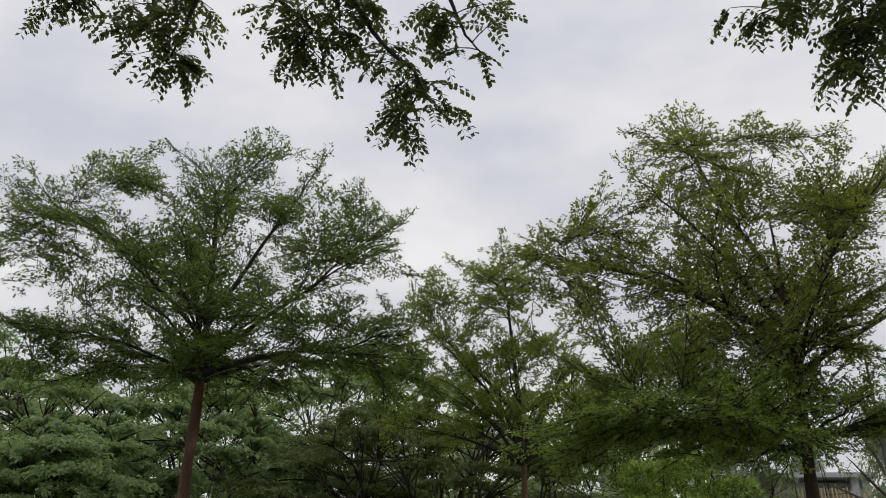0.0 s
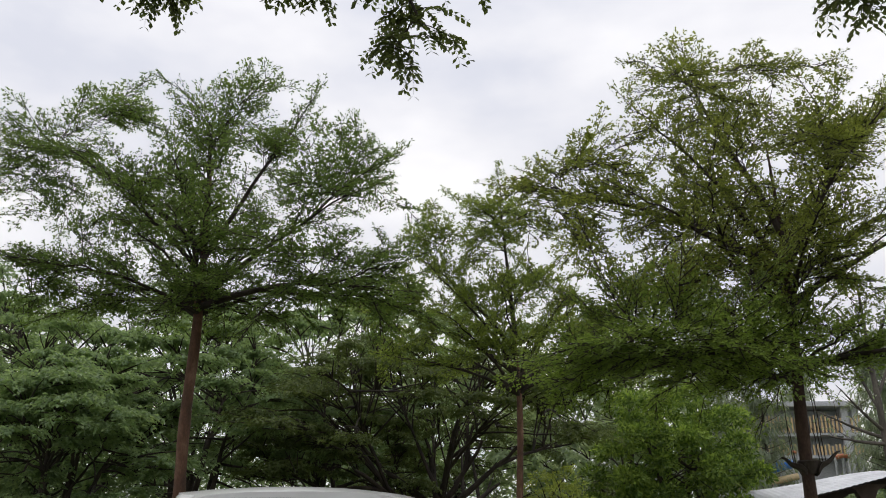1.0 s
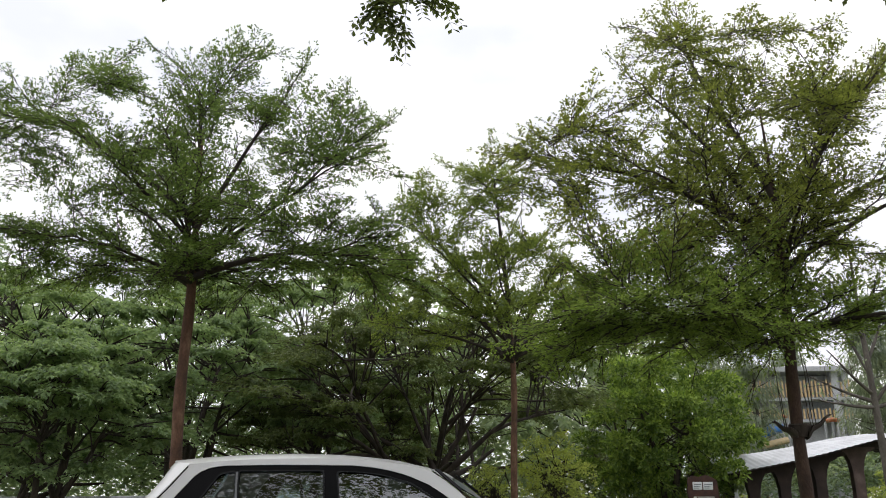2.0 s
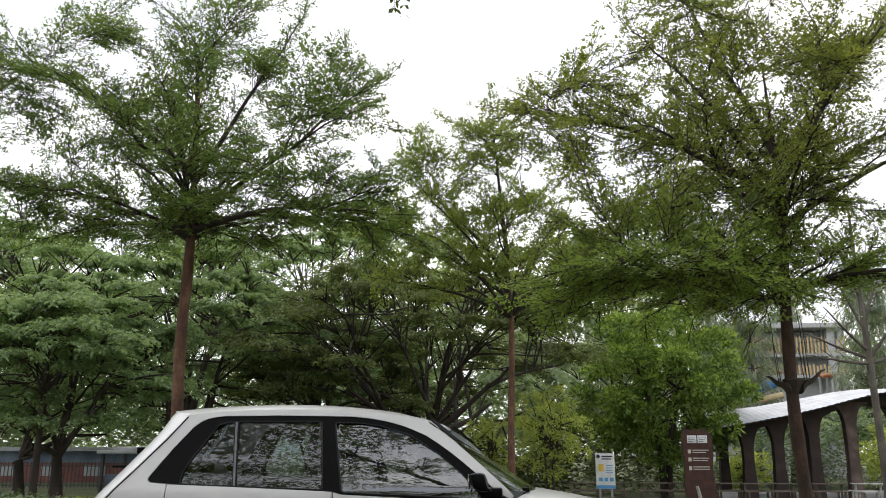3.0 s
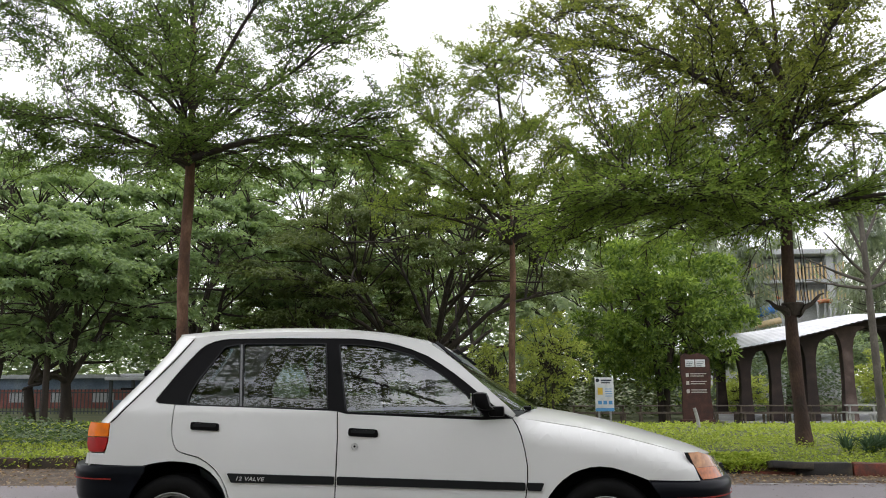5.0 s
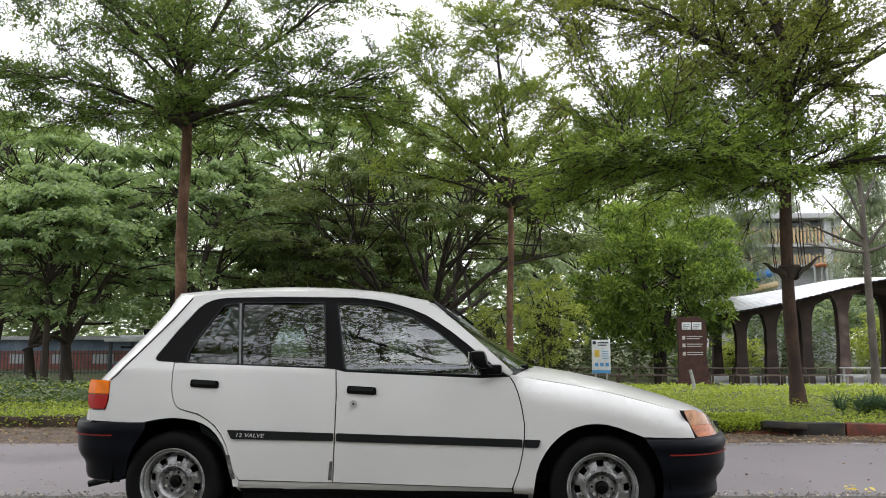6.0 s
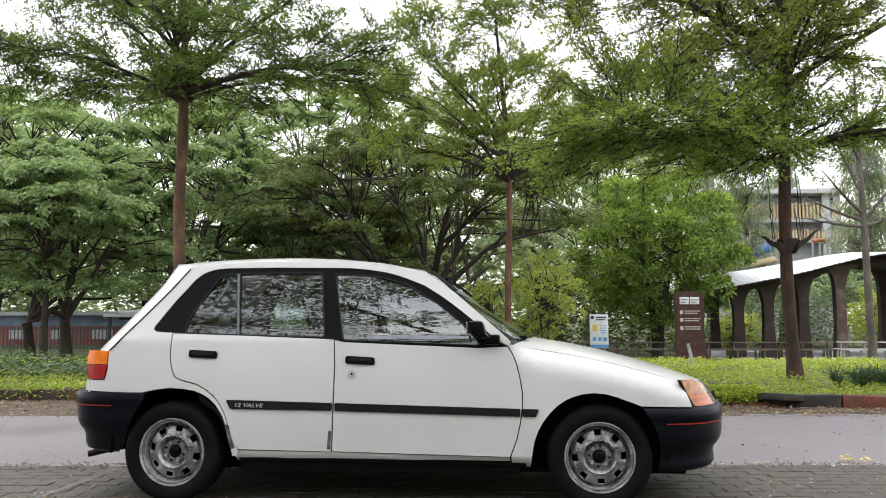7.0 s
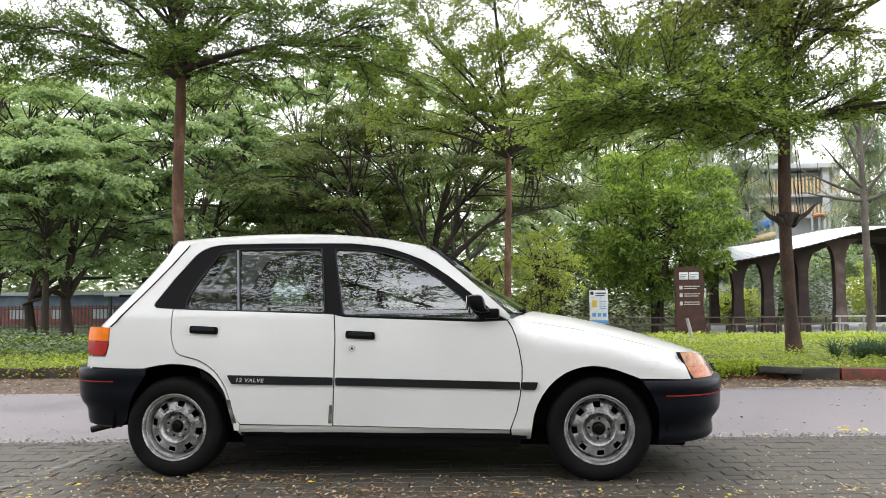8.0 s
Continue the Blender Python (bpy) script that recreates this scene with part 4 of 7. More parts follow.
leaf_bank("far_woods", 3, 13000, -75, 75, 84, 92, 0.0, 8.5, 0.75, M_LEAF_HAZED, "far green woods behind the park, leaf colour paled for haze", "woods")
leaf_bank("hedge", 4, 30000, -48, 10, 52, 55, 0.0, 15.0, 0.55, M_LEAF_HAZED, "far green hedge between the trees, leaf colour paled for haze", "hedge")
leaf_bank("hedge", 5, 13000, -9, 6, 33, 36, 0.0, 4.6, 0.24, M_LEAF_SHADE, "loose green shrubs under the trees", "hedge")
leaf_bank("hedge", 6, 16000, 3.0, 32, 38, 41, 0.0, 3.9, 0.24, M_LEAF_TEAL, "blue-green shrubs behind the pavilion", "hedge")
leaf_bank("hedge", 9, 22000, -30, -3, 37, 40, 2.0, 13.0, 0.32, M_LEAF_RAIN, "green foliage of the wood behind the shade trees", "hedge")
leaf_bank("hedge", 7, 13000, -14.0, -4.3, 9.95, 12.6, 0.0, 0.42, 0.085, M_SHRUB, "low dark clipped hedge on the bank", "hedge")
# unseen leaf bank behind the viewpoint, raised to block low skylight
leaf_bank("hedge", 8, 16000, -60, 60, -27, -23, 0.0, 12.0, 0.95, M_LEAF_RAIN, "unseen leaf bank added beyond the car park to block low skylight", "woods")
# unseen trees behind the viewpoint, added for the car body to mirror
for k, (x, y, r, top) in enumerate([(-12, -15, 5.5, 8.5), (7.5, -17, 6.0, 9.0), (-3, -22, 6.0, 9.5), (17, -14, 6.0, 8.5), (-22, -18, 6.5, 9.0)]):
    spreading_tree("park_tree", 130 + k, at(x, y), 2.2, r, top, 0.25, M_LEAF_RAIN, M_BARK, "unseen green tree added for the car body to mirror", clumps=30, leaves=80, leaf=0.42, clump_size=1.5, flat=0.4, group="car park trees")


# ---- the shade tree whose boughs hang over the lane ----
def shade_tree():
    rng = np.random.default_rng(77)
    bx, by = 1.5, -6.0
    ob = empty("shade_tree", (bx, by, 0), "shade tree with feathery leaves hanging from long boughs", "tree")
    B = np.array([bx, by, 0.0])
    v, f = tube_arrays([(np.array([(0, 0, -0.1), (0.03, 0.02, 0.6), (0.0, 0.05, 2.0), (0.05, 0.1, 3.8)]), np.array([0.34, 0.26, 0.23, 0.2]))], 14)
    from_arrays("trunk", v, f, M_BARK, ob, smooth=True)
    fork = np.array([0.05, 0.1, 3.7])
    stems = [[(-2.71, 4.6, 6.57), (-2.75, 4.8, 6.18), (-2.80, 4.8, 5.96), (-2.82, 4.8, 5.80), (-2.88, 4.8, 5.66), (-2.95, 4.8, 5.54)], [(-2.14, 4.6, 6.52), (-1.97, 4.8, 6.12), (-1.76, 4.8, 5.88), (-1.67, 4.8, 5.80), (-1.74, 4.8, 5.70), (-1.77, 4.8, 5.63)],
             [(-1.50, 4.6, 6.46), (-1.29, 4.8, 6.06), (-1.10, 4.8, 5.72), (-0.86, 4.8, 5.42), (-0.69, 4.8, 5.26), (-0.62, 4.8, 5.06), (-0.72, 4.8, 4.90), (-0.80, 4.8, 4.78)], [(-0.52, 4.6, 6.37), (-0.44, 4.8, 5.99), (-0.32, 4.8, 5.62), (-0.21, 4.8, 5.40)],
             [(-1.60, 4.6, 6.46), (-1.43, 4.8, 6.07), (-1.37, 4.8, 5.80)], [(-3.90, 4.6, 6.75), (-4.01, 4.8, 6.40), (-4.05, 4.8, 6.25)], [(-3.12, 4.6, 6.61), (-3.17, 4.8, 6.22), (-3.17, 4.8, 5.98), (-3.40, 4.8, 5.88)],
             [(2.81, 4.6, 6.07), (2.58, 4.8, 5.86), (2.33, 4.8, 5.70), (2.12, 4.8, 5.58)], [(3.39, 4.6, 5.44), (3.02, 4.8, 5.20), (2.74, 4.8, 5.02)], [(3.31, 4.6, 5.91), (3.00, 4.8, 5.60), (2.70, 4.8, 5.36)], [(3.16, 4.6, 6.04), (2.95, 4.8, 5.70), (2.94, 4.8, 5.45)]]
    hubs = [np.array((-2.2, 2.6, 7.6)), np.array((4.4, 2.8, 7.0)), np.array((-4.0, -2.0, 8.0)), np.array((3.0, -1.0, 8.6)), np.array((-0.5, -2.5, 8.8)), np.array((5.5, -5.0, 7.6)), np.array((-3.0, -7.0, 7.8)), np.array((1.0, -10.0, 7.8)), np.array((6.0, -9.0, 7.4)), np.array((-1.6, 0.6, 7.6)), np.array((1.4, 0.9, 7.9))]
    boughs = []
    for h in hubs:
        e = h - B
        pts = wobble(rng, bezier(fork, fork * 0.4 + e * 0.6 + [0, 0, 1.2], e, 14), 0.05)
        boughs.append(pts)
        v, f = tube_arrays([(pts, np.linspace(0.085, 0.014, 14))], 8)
        from_arrays("bough", v, f, M_BARK, ob, smooth=True)
    lines, crown_tips, hung = [], [], []
    for k, stem in enumerate(stems):
        p = np.array(stem) - B
        start = boughs[0][-1] if k < 7 else boughs[1][-1]
        p = np.concatenate([[start], p])
        fine = np.concatenate([p[i] + (p[i + 1] - p[i]) * np.linspace(0, 1, 6)[:-1, None] for i in range(len(p) - 1)] + [p[-1:]])
        fine = wobble(rng, fine, 0.012)
        lines.append((fine, np.linspace(0.030, 0.006, len(fine))))
        tail = fine[8:]
        for _ in range(5 + 2 * len(stem)):
            i = rng.integers(0, len(tail))
            s = tail[i]
            out = np.array([rng.normal(0, 1.0), rng.normal(0, 0.6), rng.uniform(-0.5, 0.5)])
            e = s + unit(out) * rng.uniform(0.08, 0.34)
            lines.append((wobble(rng, bezier(s, (s + e) / 2 + [0, 0, 0.05], e, 5), 0.01), np.linspace(0.006, 0.003, 5)))
            hung += [(s + (e - s) * g, unit(out)) for g in (0.55, 1.0)]
        hung += [(tail[-1], unit(fine[-1] - fine[-3]))] * 2
    # the rest of the crown, over and behind
    for k, pts in enumerate(boughs):
        for _ in range(9 if k > 1 else 4):
            s = pts[rng.integers(7, 14)]
            e = s + np.array([rng.normal(0, 0.9), rng.normal(0, 0.9) - (1.0 if k < 2 else 0.0), rng.uniform(-0.3, 0.7)])
            q = wobble(rng, bezier(s, (s + e) / 2 + [0, 0, 0.12], e, 7), 0.02)
            lines.append((q, np.linspace(0.02, 0.005, 7)))
            for _ in range(8):
                j = rng.integers(2, 7)
                t = q[j] + rng.normal(0, 0.30, 3)
                lines.append((np.stack([q[j], (q[j] + t) / 2, t]), np.array([0.004, 0.003, 0.002])))
                crown_tips += [t, (q[j] + t) / 2]
    places, ways = [], []
    stalks = []

    def frond(s, d, ln, n):
        """A feathery leaf: broad leaflets in pairs along a stalk that bends down."""
        side = unit(np.cross(d, [0.02, 0.01, 1.0]))
        for j in range(n):
            t = (j + 1) / n
            c = s + d * ln * t - np.array([0, 0, 0.35 * ln * t**2])
            for sg in (-1, 1):
                places.append(c)
                ways.append(unit(side * sg + (d - [0, 0, 0.7 * t]) * 0.45 + np.array([0, 0, -0.2])))
        stalks.append((s, s + d * ln - [0, 0, 0.3 * ln]))

    for s, d in hung:
        for _ in range(3):
            frond(s, unit(d * 0.5 + np.array([rng.normal(0, 0.7), rng.normal(0, 0.7), rng.uniform(-1.0, 0.1)])), rng.uniform(0.13, 0.24), 5)
    for s in crown_tips:
        for _ in range(2):
            a = rng.uniform(0, 2 * np.pi)
            frond(s, unit(np.array([math.cos(a), math.sin(a), rng.uniform(-1.1, 0.1)])), rng.uniform(0.13, 0.24), 5)
    v, f = tube_arrays(lines, 5)
    v2, f2 = straight_twigs(np.array([s[0] for s in stalks]), np.array([s[1] for s in stalks]), 0.0025)
    v, f = np.concatenate([v, v2]), np.concatenate([f, f2 + len(v)])
    fine = from_arrays("branch_work", v, f, M_BARK, ob, smooth=True)
    fine["kind"] = "stuff"
    # unseen flat leaf plates roofing the crown, placed for the side windows to mirror
    more_p, more_w = [], []
    # (number, x from and to, y from and to): thick over one side, thin and high over the other
    for number, x0, x1, y0, y1 in ((135, -7.5, -2.7, -8.0, -0.8), (24, -2.9, 0.2, -3.2, -1.0), (5, -2.8, 0.3, -9.5, -3.6), (60, 2.6, 6.5, -10.0, -0.6)):
        for _ in range(number):
            c = np.array([rng.uniform(x0, x1), rng.uniform(y0, y1), 0.0])
            c[2] = 7.2 + 1.9 * rng.random() - 0.02 * (c[1] + 5) ** 2
            r = rng.uniform(0.25, 0.7)
            n = int(190 * r)
            a, q = rng.uniform(0, 2 * np.pi, n), r * np.sqrt(rng.random(n))
            more_p.append(c - B + np.stack([3.0 * q * np.cos(a), 0.7 * q * np.sin(a), rng.normal(0, 0.03, n)], -1))
            more_w.append(np.stack([np.cos(a), 0.5 * np.sin(a), rng.uniform(-0.5, 0.2, n)], -1))
    v2, f2 = leaf_arrays(rng, np.concatenate(more_p), np.concatenate(more_w), 0.13, 0.05)
    v, f = leaf_arrays(rng, np.array(places), np.array(ways), 0.062, 0.036)
    v, f = np.concatenate([v, v2]), np.concatenate([f, f2 + len(v)])
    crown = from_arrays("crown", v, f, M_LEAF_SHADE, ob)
    crown["kind"] = "stuff"


shade_tree()

# ---- the parked hatchback ----
M_PAINT = plain("white_car_paint", (0.69, 0.69, 0.675), rough=0.40, coat=0.75, vary=0.035, scale=1.8, spec=0.3)
M_BUMPER = plain("black_bumper_plastic", (0.004, 0.005, 0.008), rough=0.34, vary=0.2, spec=0.13)
M_TRIM = plain("black_window_trim", (0.003, 0.003, 0.0035), rough=0.4, vary=0.2, spec=0.10)
M_STRIP = plain("dark_grey_rub_strip", (0.008, 0.009, 0.010), rough=0.4, vary=0.2, spec=0.25)
M_RED_LINE = plain("red_pinstripe", (0.42, 0.03, 0.02), rough=0.5)
M_TYRE = rough_surface("tyre_rubber", (0.003, 0.003, 0.003), (0.005, 0.005, 0.005), (0.010, 0.010, 0.0095), scale=8, fine=80, rough=0.7, bump=0.3, depth=0.002, spec=0.12)
M_STEEL = rough_surface("worn_silver_wheel_paint", (0.22, 0.22, 0.22), (0.48, 0.48, 0.48), (0.72, 0.72, 0.71), scale=14, fine=70, rough=0.34, bump=0.15, depth=0.001, metal=0.45)
M_DARK = plain("dark_underside", (0.004, 0.004, 0.004), rough=0.95, spec=0.1)
M_CABIN = plain("grey_cabin_plastic", (0.035, 0.037, 0.04), rough=0.8)
M_SEAT = rough_surface("grey_seat_cloth", (0.045, 0.05, 0.055), (0.075, 0.08, 0.088), (0.11, 0.115, 0.125), scale=6, fine=120, rough=0.95)
M_GLASS = clear_glass("tinted_car_glass", (0.46, 0.53, 0.53), ior=2.1)
M_GLASS_FRONT = clear_glass("front_door_glass", (0.60, 0.66, 0.65), ior=2.5)
M_SCREEN = clear_glass("green_windscreen_glass", (0.70, 0.80, 0.74))
M_CHROME = plain("chrome", (0.75, 0.75, 0.75), rough=0.12, metal=1.0)
M_AMBER = plain("amber_lens", (0.90, 0.20, 0.002), rough=0.2, coat=0.35, vary=0.15, scale=20)
M_CORNER = plain("dull_amber_lens", (0.50, 0.13, 0.018), rough=0.2, coat=0.5, vary=0.45, scale=28)
M_DISC = rough_surface("dull_wheel_disc", (0.10, 0.10, 0.10), (0.27, 0.27, 0.27), (0.50, 0.50, 0.49), scale=16, fine=80, rough=0.30, bump=0.2, depth=0.001, metal=0.75)
M_RED = plain("red_lens", (0.34, 0.004, 0.004), rough=0.2, coat=0.35, vary=0.2, scale=20)
M_LENS = plain("clear_lamp_lens", (0.46, 0.40, 0.35), rough=0.10, metal=0.35, coat=1.0, vary=0.25, scale=25)
M_PINK = plain("clear_corner_lens", (0.36, 0.17, 0.07), rough=0.12, metal=0.35, coat=0.6, vary=0.35, scale=30)
M_SEAL = plain("grey_divider", (0.16, 0.165, 0.17), rough=0.35, metal=0.6)
M_GRILLE = plain("grille_black", (0.014, 0.014, 0.015), rough=0.5)
M_WORN = rough_surface("scuffed_grey_tape", (0.03, 0.03, 0.03), (0.12, 0.12, 0.115), (0.36, 0.35, 0.33), scale=22, fine=120, rough=0.7)
M_LETTER = plain("silver_lettering", (0.55, 0.55, 0.55), rough=0.35, metal=0.4)

CAR_X, CAR_Y = -0.58, 4.35
car = empty("car", (CAR_X, CAR_Y, 0), "small white five-door hatchback with black bumpers and bare steel wheels", "car")


def curve(points, x):
    xs, ys = zip(*sorted(points))
    return float(np.interp(x, xs, ys))


HOOD = [(0.05, 0.896), (0.25, 0.866), (0.441, 0.836), (0.647, 0.793), (0.851, 0.740), (1.053, 0.680), (1.187, 0.634), (1.26, 0.600)]
RAIL = [(-1.75, 1.270), (-1.704, 1.282), (-1.557, 1.300), (-1.327, 1.312), (-1.0, 1.313), (-0.773, 1.306), (-0.516, 1.279), (-0.388, 1.251), (-0.334, 1.231)]
CROWN = [(-1.99, 1.322), (-1.724, 1.349), (-1.424, 1.360), (-1.164, 1.362), (-0.907, 1.351), (-0.616, 1.320), (-0.41, 1.272)]


def shoulder(x):
    return curve(HOOD, x) - 0.045


def half_width(x, z):
    """Half the body's width at a place along it and a height."""
    v = 0.80 - 0.40 * max(0.0, z - 0.88) - 0.10 * max(0.0, 0.45 - z) - 0.012 * min(max((z - 0.62) / 0.26, 0.0), 1.0) ** 2
    if x > 0.72:
        v *= max(0.02, 1 - min((x - 0.72) / 0.575, 0.999) ** 3.2) ** (1 / 3.2)
    if x < -1.95:
        v *= max(0.02, 1 - min((-1.95 - x) / 0.5, 0.999) ** 3.2) ** (1 / 3.2)
    if x > 0.12:
        top = shoulder(x)
        v -= 0.075 * min(max((z - top + 0.10) / 0.10, 0), 1) ** 2 * min((x - 0.12) / 0.1, 1)
    return v


def rounded(points, r=0.02, n=4):
    """A closed outline with its corners rounded off."""
    out, m = [], len(points)
    for k in range(m):
        p, a, b = Vector(points[k]), Vector(points[k - 1]), Vector(points[(k + 1) % m])
        da, db = (a - p), (b - p)
        ra, rb = min(r, da.length * 0.45), min(r, db.length * 0.45)
        s, e = p + da.normalized() * ra, p + db.normalized() * rb
        for i in range(n + 1):
            t = i / n
            out.append(tuple((1 - t) ** 2 * s + 2 * t * (1 - t) * p + t * t * e))
    return out


def panel(name, outline, material, side, proud=0.0, thick=0.012, holes=(), label="", parent=None, step=0.035, width=half_width):
    """A sheet of bodywork: its outline from the side, laid onto the curved flank of the car. side: -1 near, 1 far."""
    bm = bmesh.new()
    edges = []
    for loop in (outline, *holes):
        vs = [bm.verts.new((x, 0, z)) for x, z in loop]
        edges += [bm.edges.new((vs[k], vs[(k + 1) % len(vs)])) for k in range(len(vs))]
    bmesh.ops.triangle_fill(bm, use_beauty=True, use_dissolve=False, edges=edges)
    xs, zs = [p[0] for p in outline], [p[1] for p in outline]
    for axis, lo, hi in ((0, min(xs), max(xs)), (2, min(zs), max(zs))):
        for k in range(1, int((hi - lo) / step) + 1):
            co, no = [0, 0, 0], [0, 0, 0]
            co[axis], no[axis] = lo + k * step, 1
            bmesh.ops.bisect_plane(bm, geom=bm.verts[:] + bm.edges[:] + bm.faces[:], plane_co=co, plane_no=no, dist=1e-5)
    for v in bm.verts:
        v.co.y = side * (width(v.co.x, v.co.z) + proud)
        v.co.x -= CAR_X
    bmesh.ops.recalc_face_normals(bm, faces=bm.faces[:])
    if sum(f.normal.y * f.calc_area() for f in bm.faces) * side < 0:
        bmesh.ops.reverse_faces(bm, faces=bm.faces[:])
    rim = [e for e in bm.edges if e.is_boundary]
    back = bmesh.ops.extrude_edge_only(bm, edges=rim)["geom"]
    for v in (g for g in back if isinstance(g, bmesh.types.BMVert)):
        v.co.y -= side * thick
    bmesh.ops.recalc_face_normals(bm, faces=bm.faces[:])
    if sum(f.normal.y * f.calc_area() for f in bm.faces) * side < 0:
        bmesh.ops.reverse_faces(bm, faces=bm.faces[:])
    return part(name, bm, material, parent or car, label, smooth=35)


def loft(name, rows, material, label="", parent=None, thick=0.0, keep=None, smooth=40):
    """A sheet through rows of points, given in world x, v from the car's middle, and z."""
    bm = bmesh.new()
    grid = [[bm.verts.new((x - CAR_X, v, z)) for x, v, z in row] for row in rows]
    for i in range(len(rows) - 1):
        for j in range(len(rows[0]) - 1):
            if keep is None or keep(i, j):
                bm.faces.new((grid[i][j], grid[i][j + 1], grid[i + 1][j + 1], grid[i + 1][j]))
    bmesh.ops.delete(bm, geom=[v for v in bm.verts if not v.link_faces], context="VERTS")
    bmesh.ops.recalc_face_normals(bm, faces=bm.faces[:])
    if thick:
        bmesh.ops.solidify(bm, geom=bm.faces[:], thickness=thick)
    return part(name, bm, material, parent or car, label, smooth=smooth)


QUARTER = [(-1.487, 1.303), (-1.557, 1.300), (-1.700, 1.280), (-1.790, 1.160), (-1.925, 1.002), (-2.062, 0.848), (-2.094, 0.815), (-2.098, 0.717), (-2.114, 0.656), (-2.235, 0.656), (-2.245, 0.600), (-1.905, 0.590),
           (-1.86, 0.600), (-1.800, 0.611), (-1.732, 0.617), (-1.66, 0.613), (-1.600, 0.603), (-1.555, 0.586), (-1.515, 0.562), (-1.475, 0.522), (-1.441, 0.470), (-1.415, 0.400), (-1.400, 0.323), (-1.388, 0.255),
           (-1.362, 0.255), (-1.358, 0.288), (-1.384, 0.322), (-1.397, 0.354), (-1.413, 0.42), (-1.431, 0.477), (-1.459, 0.528), (-1.495, 0.573), (-1.538, 0.606), (-1.590, 0.634), (-1.650, 0.649), (-1.688, 0.660),
           (-1.712, 0.675), (-1.727, 0.700), (-1.738, 0.74), (-1.745, 0.784), (-1.743, 0.86), (-1.741, 0.914), (-1.835, 0.921), (-1.852, 0.932), (-1.850, 0.950), (-1.753, 1.095), (-1.659, 1.216), (-1.625, 1.244), (-1.584, 1.262), (-1.540, 1.272), (-1.487, 1.277)]
REAR_DOOR = [(-1.735, 0.912), (-1.737, 0.86), (-1.739, 0.784), (-1.732, 0.74), (-1.721, 0.702), (-1.706, 0.679), (-1.683, 0.665), (-1.645, 0.655), (-1.585, 0.640), (-1.533, 0.611), (-1.489, 0.577), (-1.453, 0.531), (-1.425, 0.478),
             (-1.407, 0.42), (-1.391, 0.356), (-1.377, 0.318), (-1.352, 0.291), (-0.846, 0.284), (-0.836, 0.50), (-0.829, 0.748), (-0.834, 0.877), (-0.878, 0.881), (-1.373, 0.900)]
FRONT_DOOR = [(-0.827, 0.875), (-0.822, 0.748), (-0.829, 0.50), (-0.839, 0.286), (0.105, 0.268), (0.140, 0.36), (0.160, 0.449), (0.170, 0.53), (0.171, 0.60), (0.158, 0.684), (0.140, 0.755), (0.121, 0.803), (0.098, 0.838), (-0.057, 0.833), (-0.780, 0.864)]
FENDER = [(0.104, 0.842), (0.127, 0.805), (0.146, 0.757), (0.164, 0.684), (0.177, 0.60), (0.176, 0.53), (0.166, 0.449), (0.146, 0.36), (0.112, 0.268), (0.118, 0.208), (0.212, 0.206), (0.220, 0.27), (0.232, 0.345), (0.252, 0.402), (0.278, 0.449),
          (0.312, 0.494), (0.352, 0.533), (0.400, 0.566), (0.441, 0.583), (0.492, 0.597), (0.543, 0.602), (0.60, 0.597), (0.658, 0.582), (0.705, 0.565), (0.744, 0.551), (0.781, 0.536), (1.046, 0.530), (1.020, 0.60), (0.995, 0.661),
          (0.93, 0.673), (0.85, 0.695), (0.747, 0.722), (0.647, 0.748), (0.54, 0.771), (0.441, 0.791), (0.34, 0.806), (0.25, 0.821), (0.17, 0.836), (0.112, 0.852)]
RAIL_PANEL = [(0.104, 0.846), (0.118, 0.862), (0.093, 0.889), (0.03, 0.944), (-0.043, 1.007), (-0.12, 1.073), (-0.198, 1.138), (-0.27, 1.192), (-0.334, 1.231), (-0.388, 1.251), (-0.45, 1.267), (-0.516, 1.279), (-0.64, 1.295), (-0.773, 1.306), (-1.0, 1.313),
              (-1.327, 1.312), (-1.487, 1.303), (-1.487, 1.277), (-1.192, 1.279), (-0.915, 1.275), (-0.771, 1.272), (-0.67, 1.262), (-0.578, 1.247), (-0.510, 1.229), (-0.449, 1.209), (-0.354, 1.170), (-0.28, 1.125), (-0.211, 1.078), (-0.14, 1.024), (-0.072, 0.970), (0.048, 0.874)]
FRAME = [(-1.835, 0.923), (-1.741, 0.916), (-1.372, 0.903), (-0.878, 0.884), (-0.832, 0.880), (-0.792, 0.868), (-0.057, 0.836), (0.098, 0.841), (0.045, 0.873), (-0.072, 0.968), (-0.14, 1.022), (-0.211, 1.076), (-0.28, 1.123), (-0.354, 1.168), (-0.449, 1.207),
         (-0.510, 1.227), (-0.578, 1.245), (-0.67, 1.260), (-0.771, 1.270), (-0.915, 1.273), (-1.192, 1.277), (-1.487, 1.275), (-1.540, 1.270), (-1.584, 1.260), (-1.625, 1.242), (-1.659, 1.214), (-1.753, 1.093), (-1.848, 0.950), (-1.850, 0.934)]
PANE_QUARTER = rounded([(-1.668, 0.918), (-1.664, 0.975), (-1.628, 1.048), (-1.515, 1.228), (-1.431, 1.244), (-1.377, 0.907)], 0.015)
PANE_REAR = rounded([(-1.405, 1.245), (-0.938, 1.243), (-0.890, 0.893), (-1.356, 0.905)], 0.015)
PANE_FRONT = rounded([(-0.855, 1.239), (-0.720, 1.234), (-0.608, 1.218), (-0.448, 1.171), (-0.288, 1.075), (-0.148, 0.967), (-0.046, 0.850), (-0.780, 0.876)], 0.02)
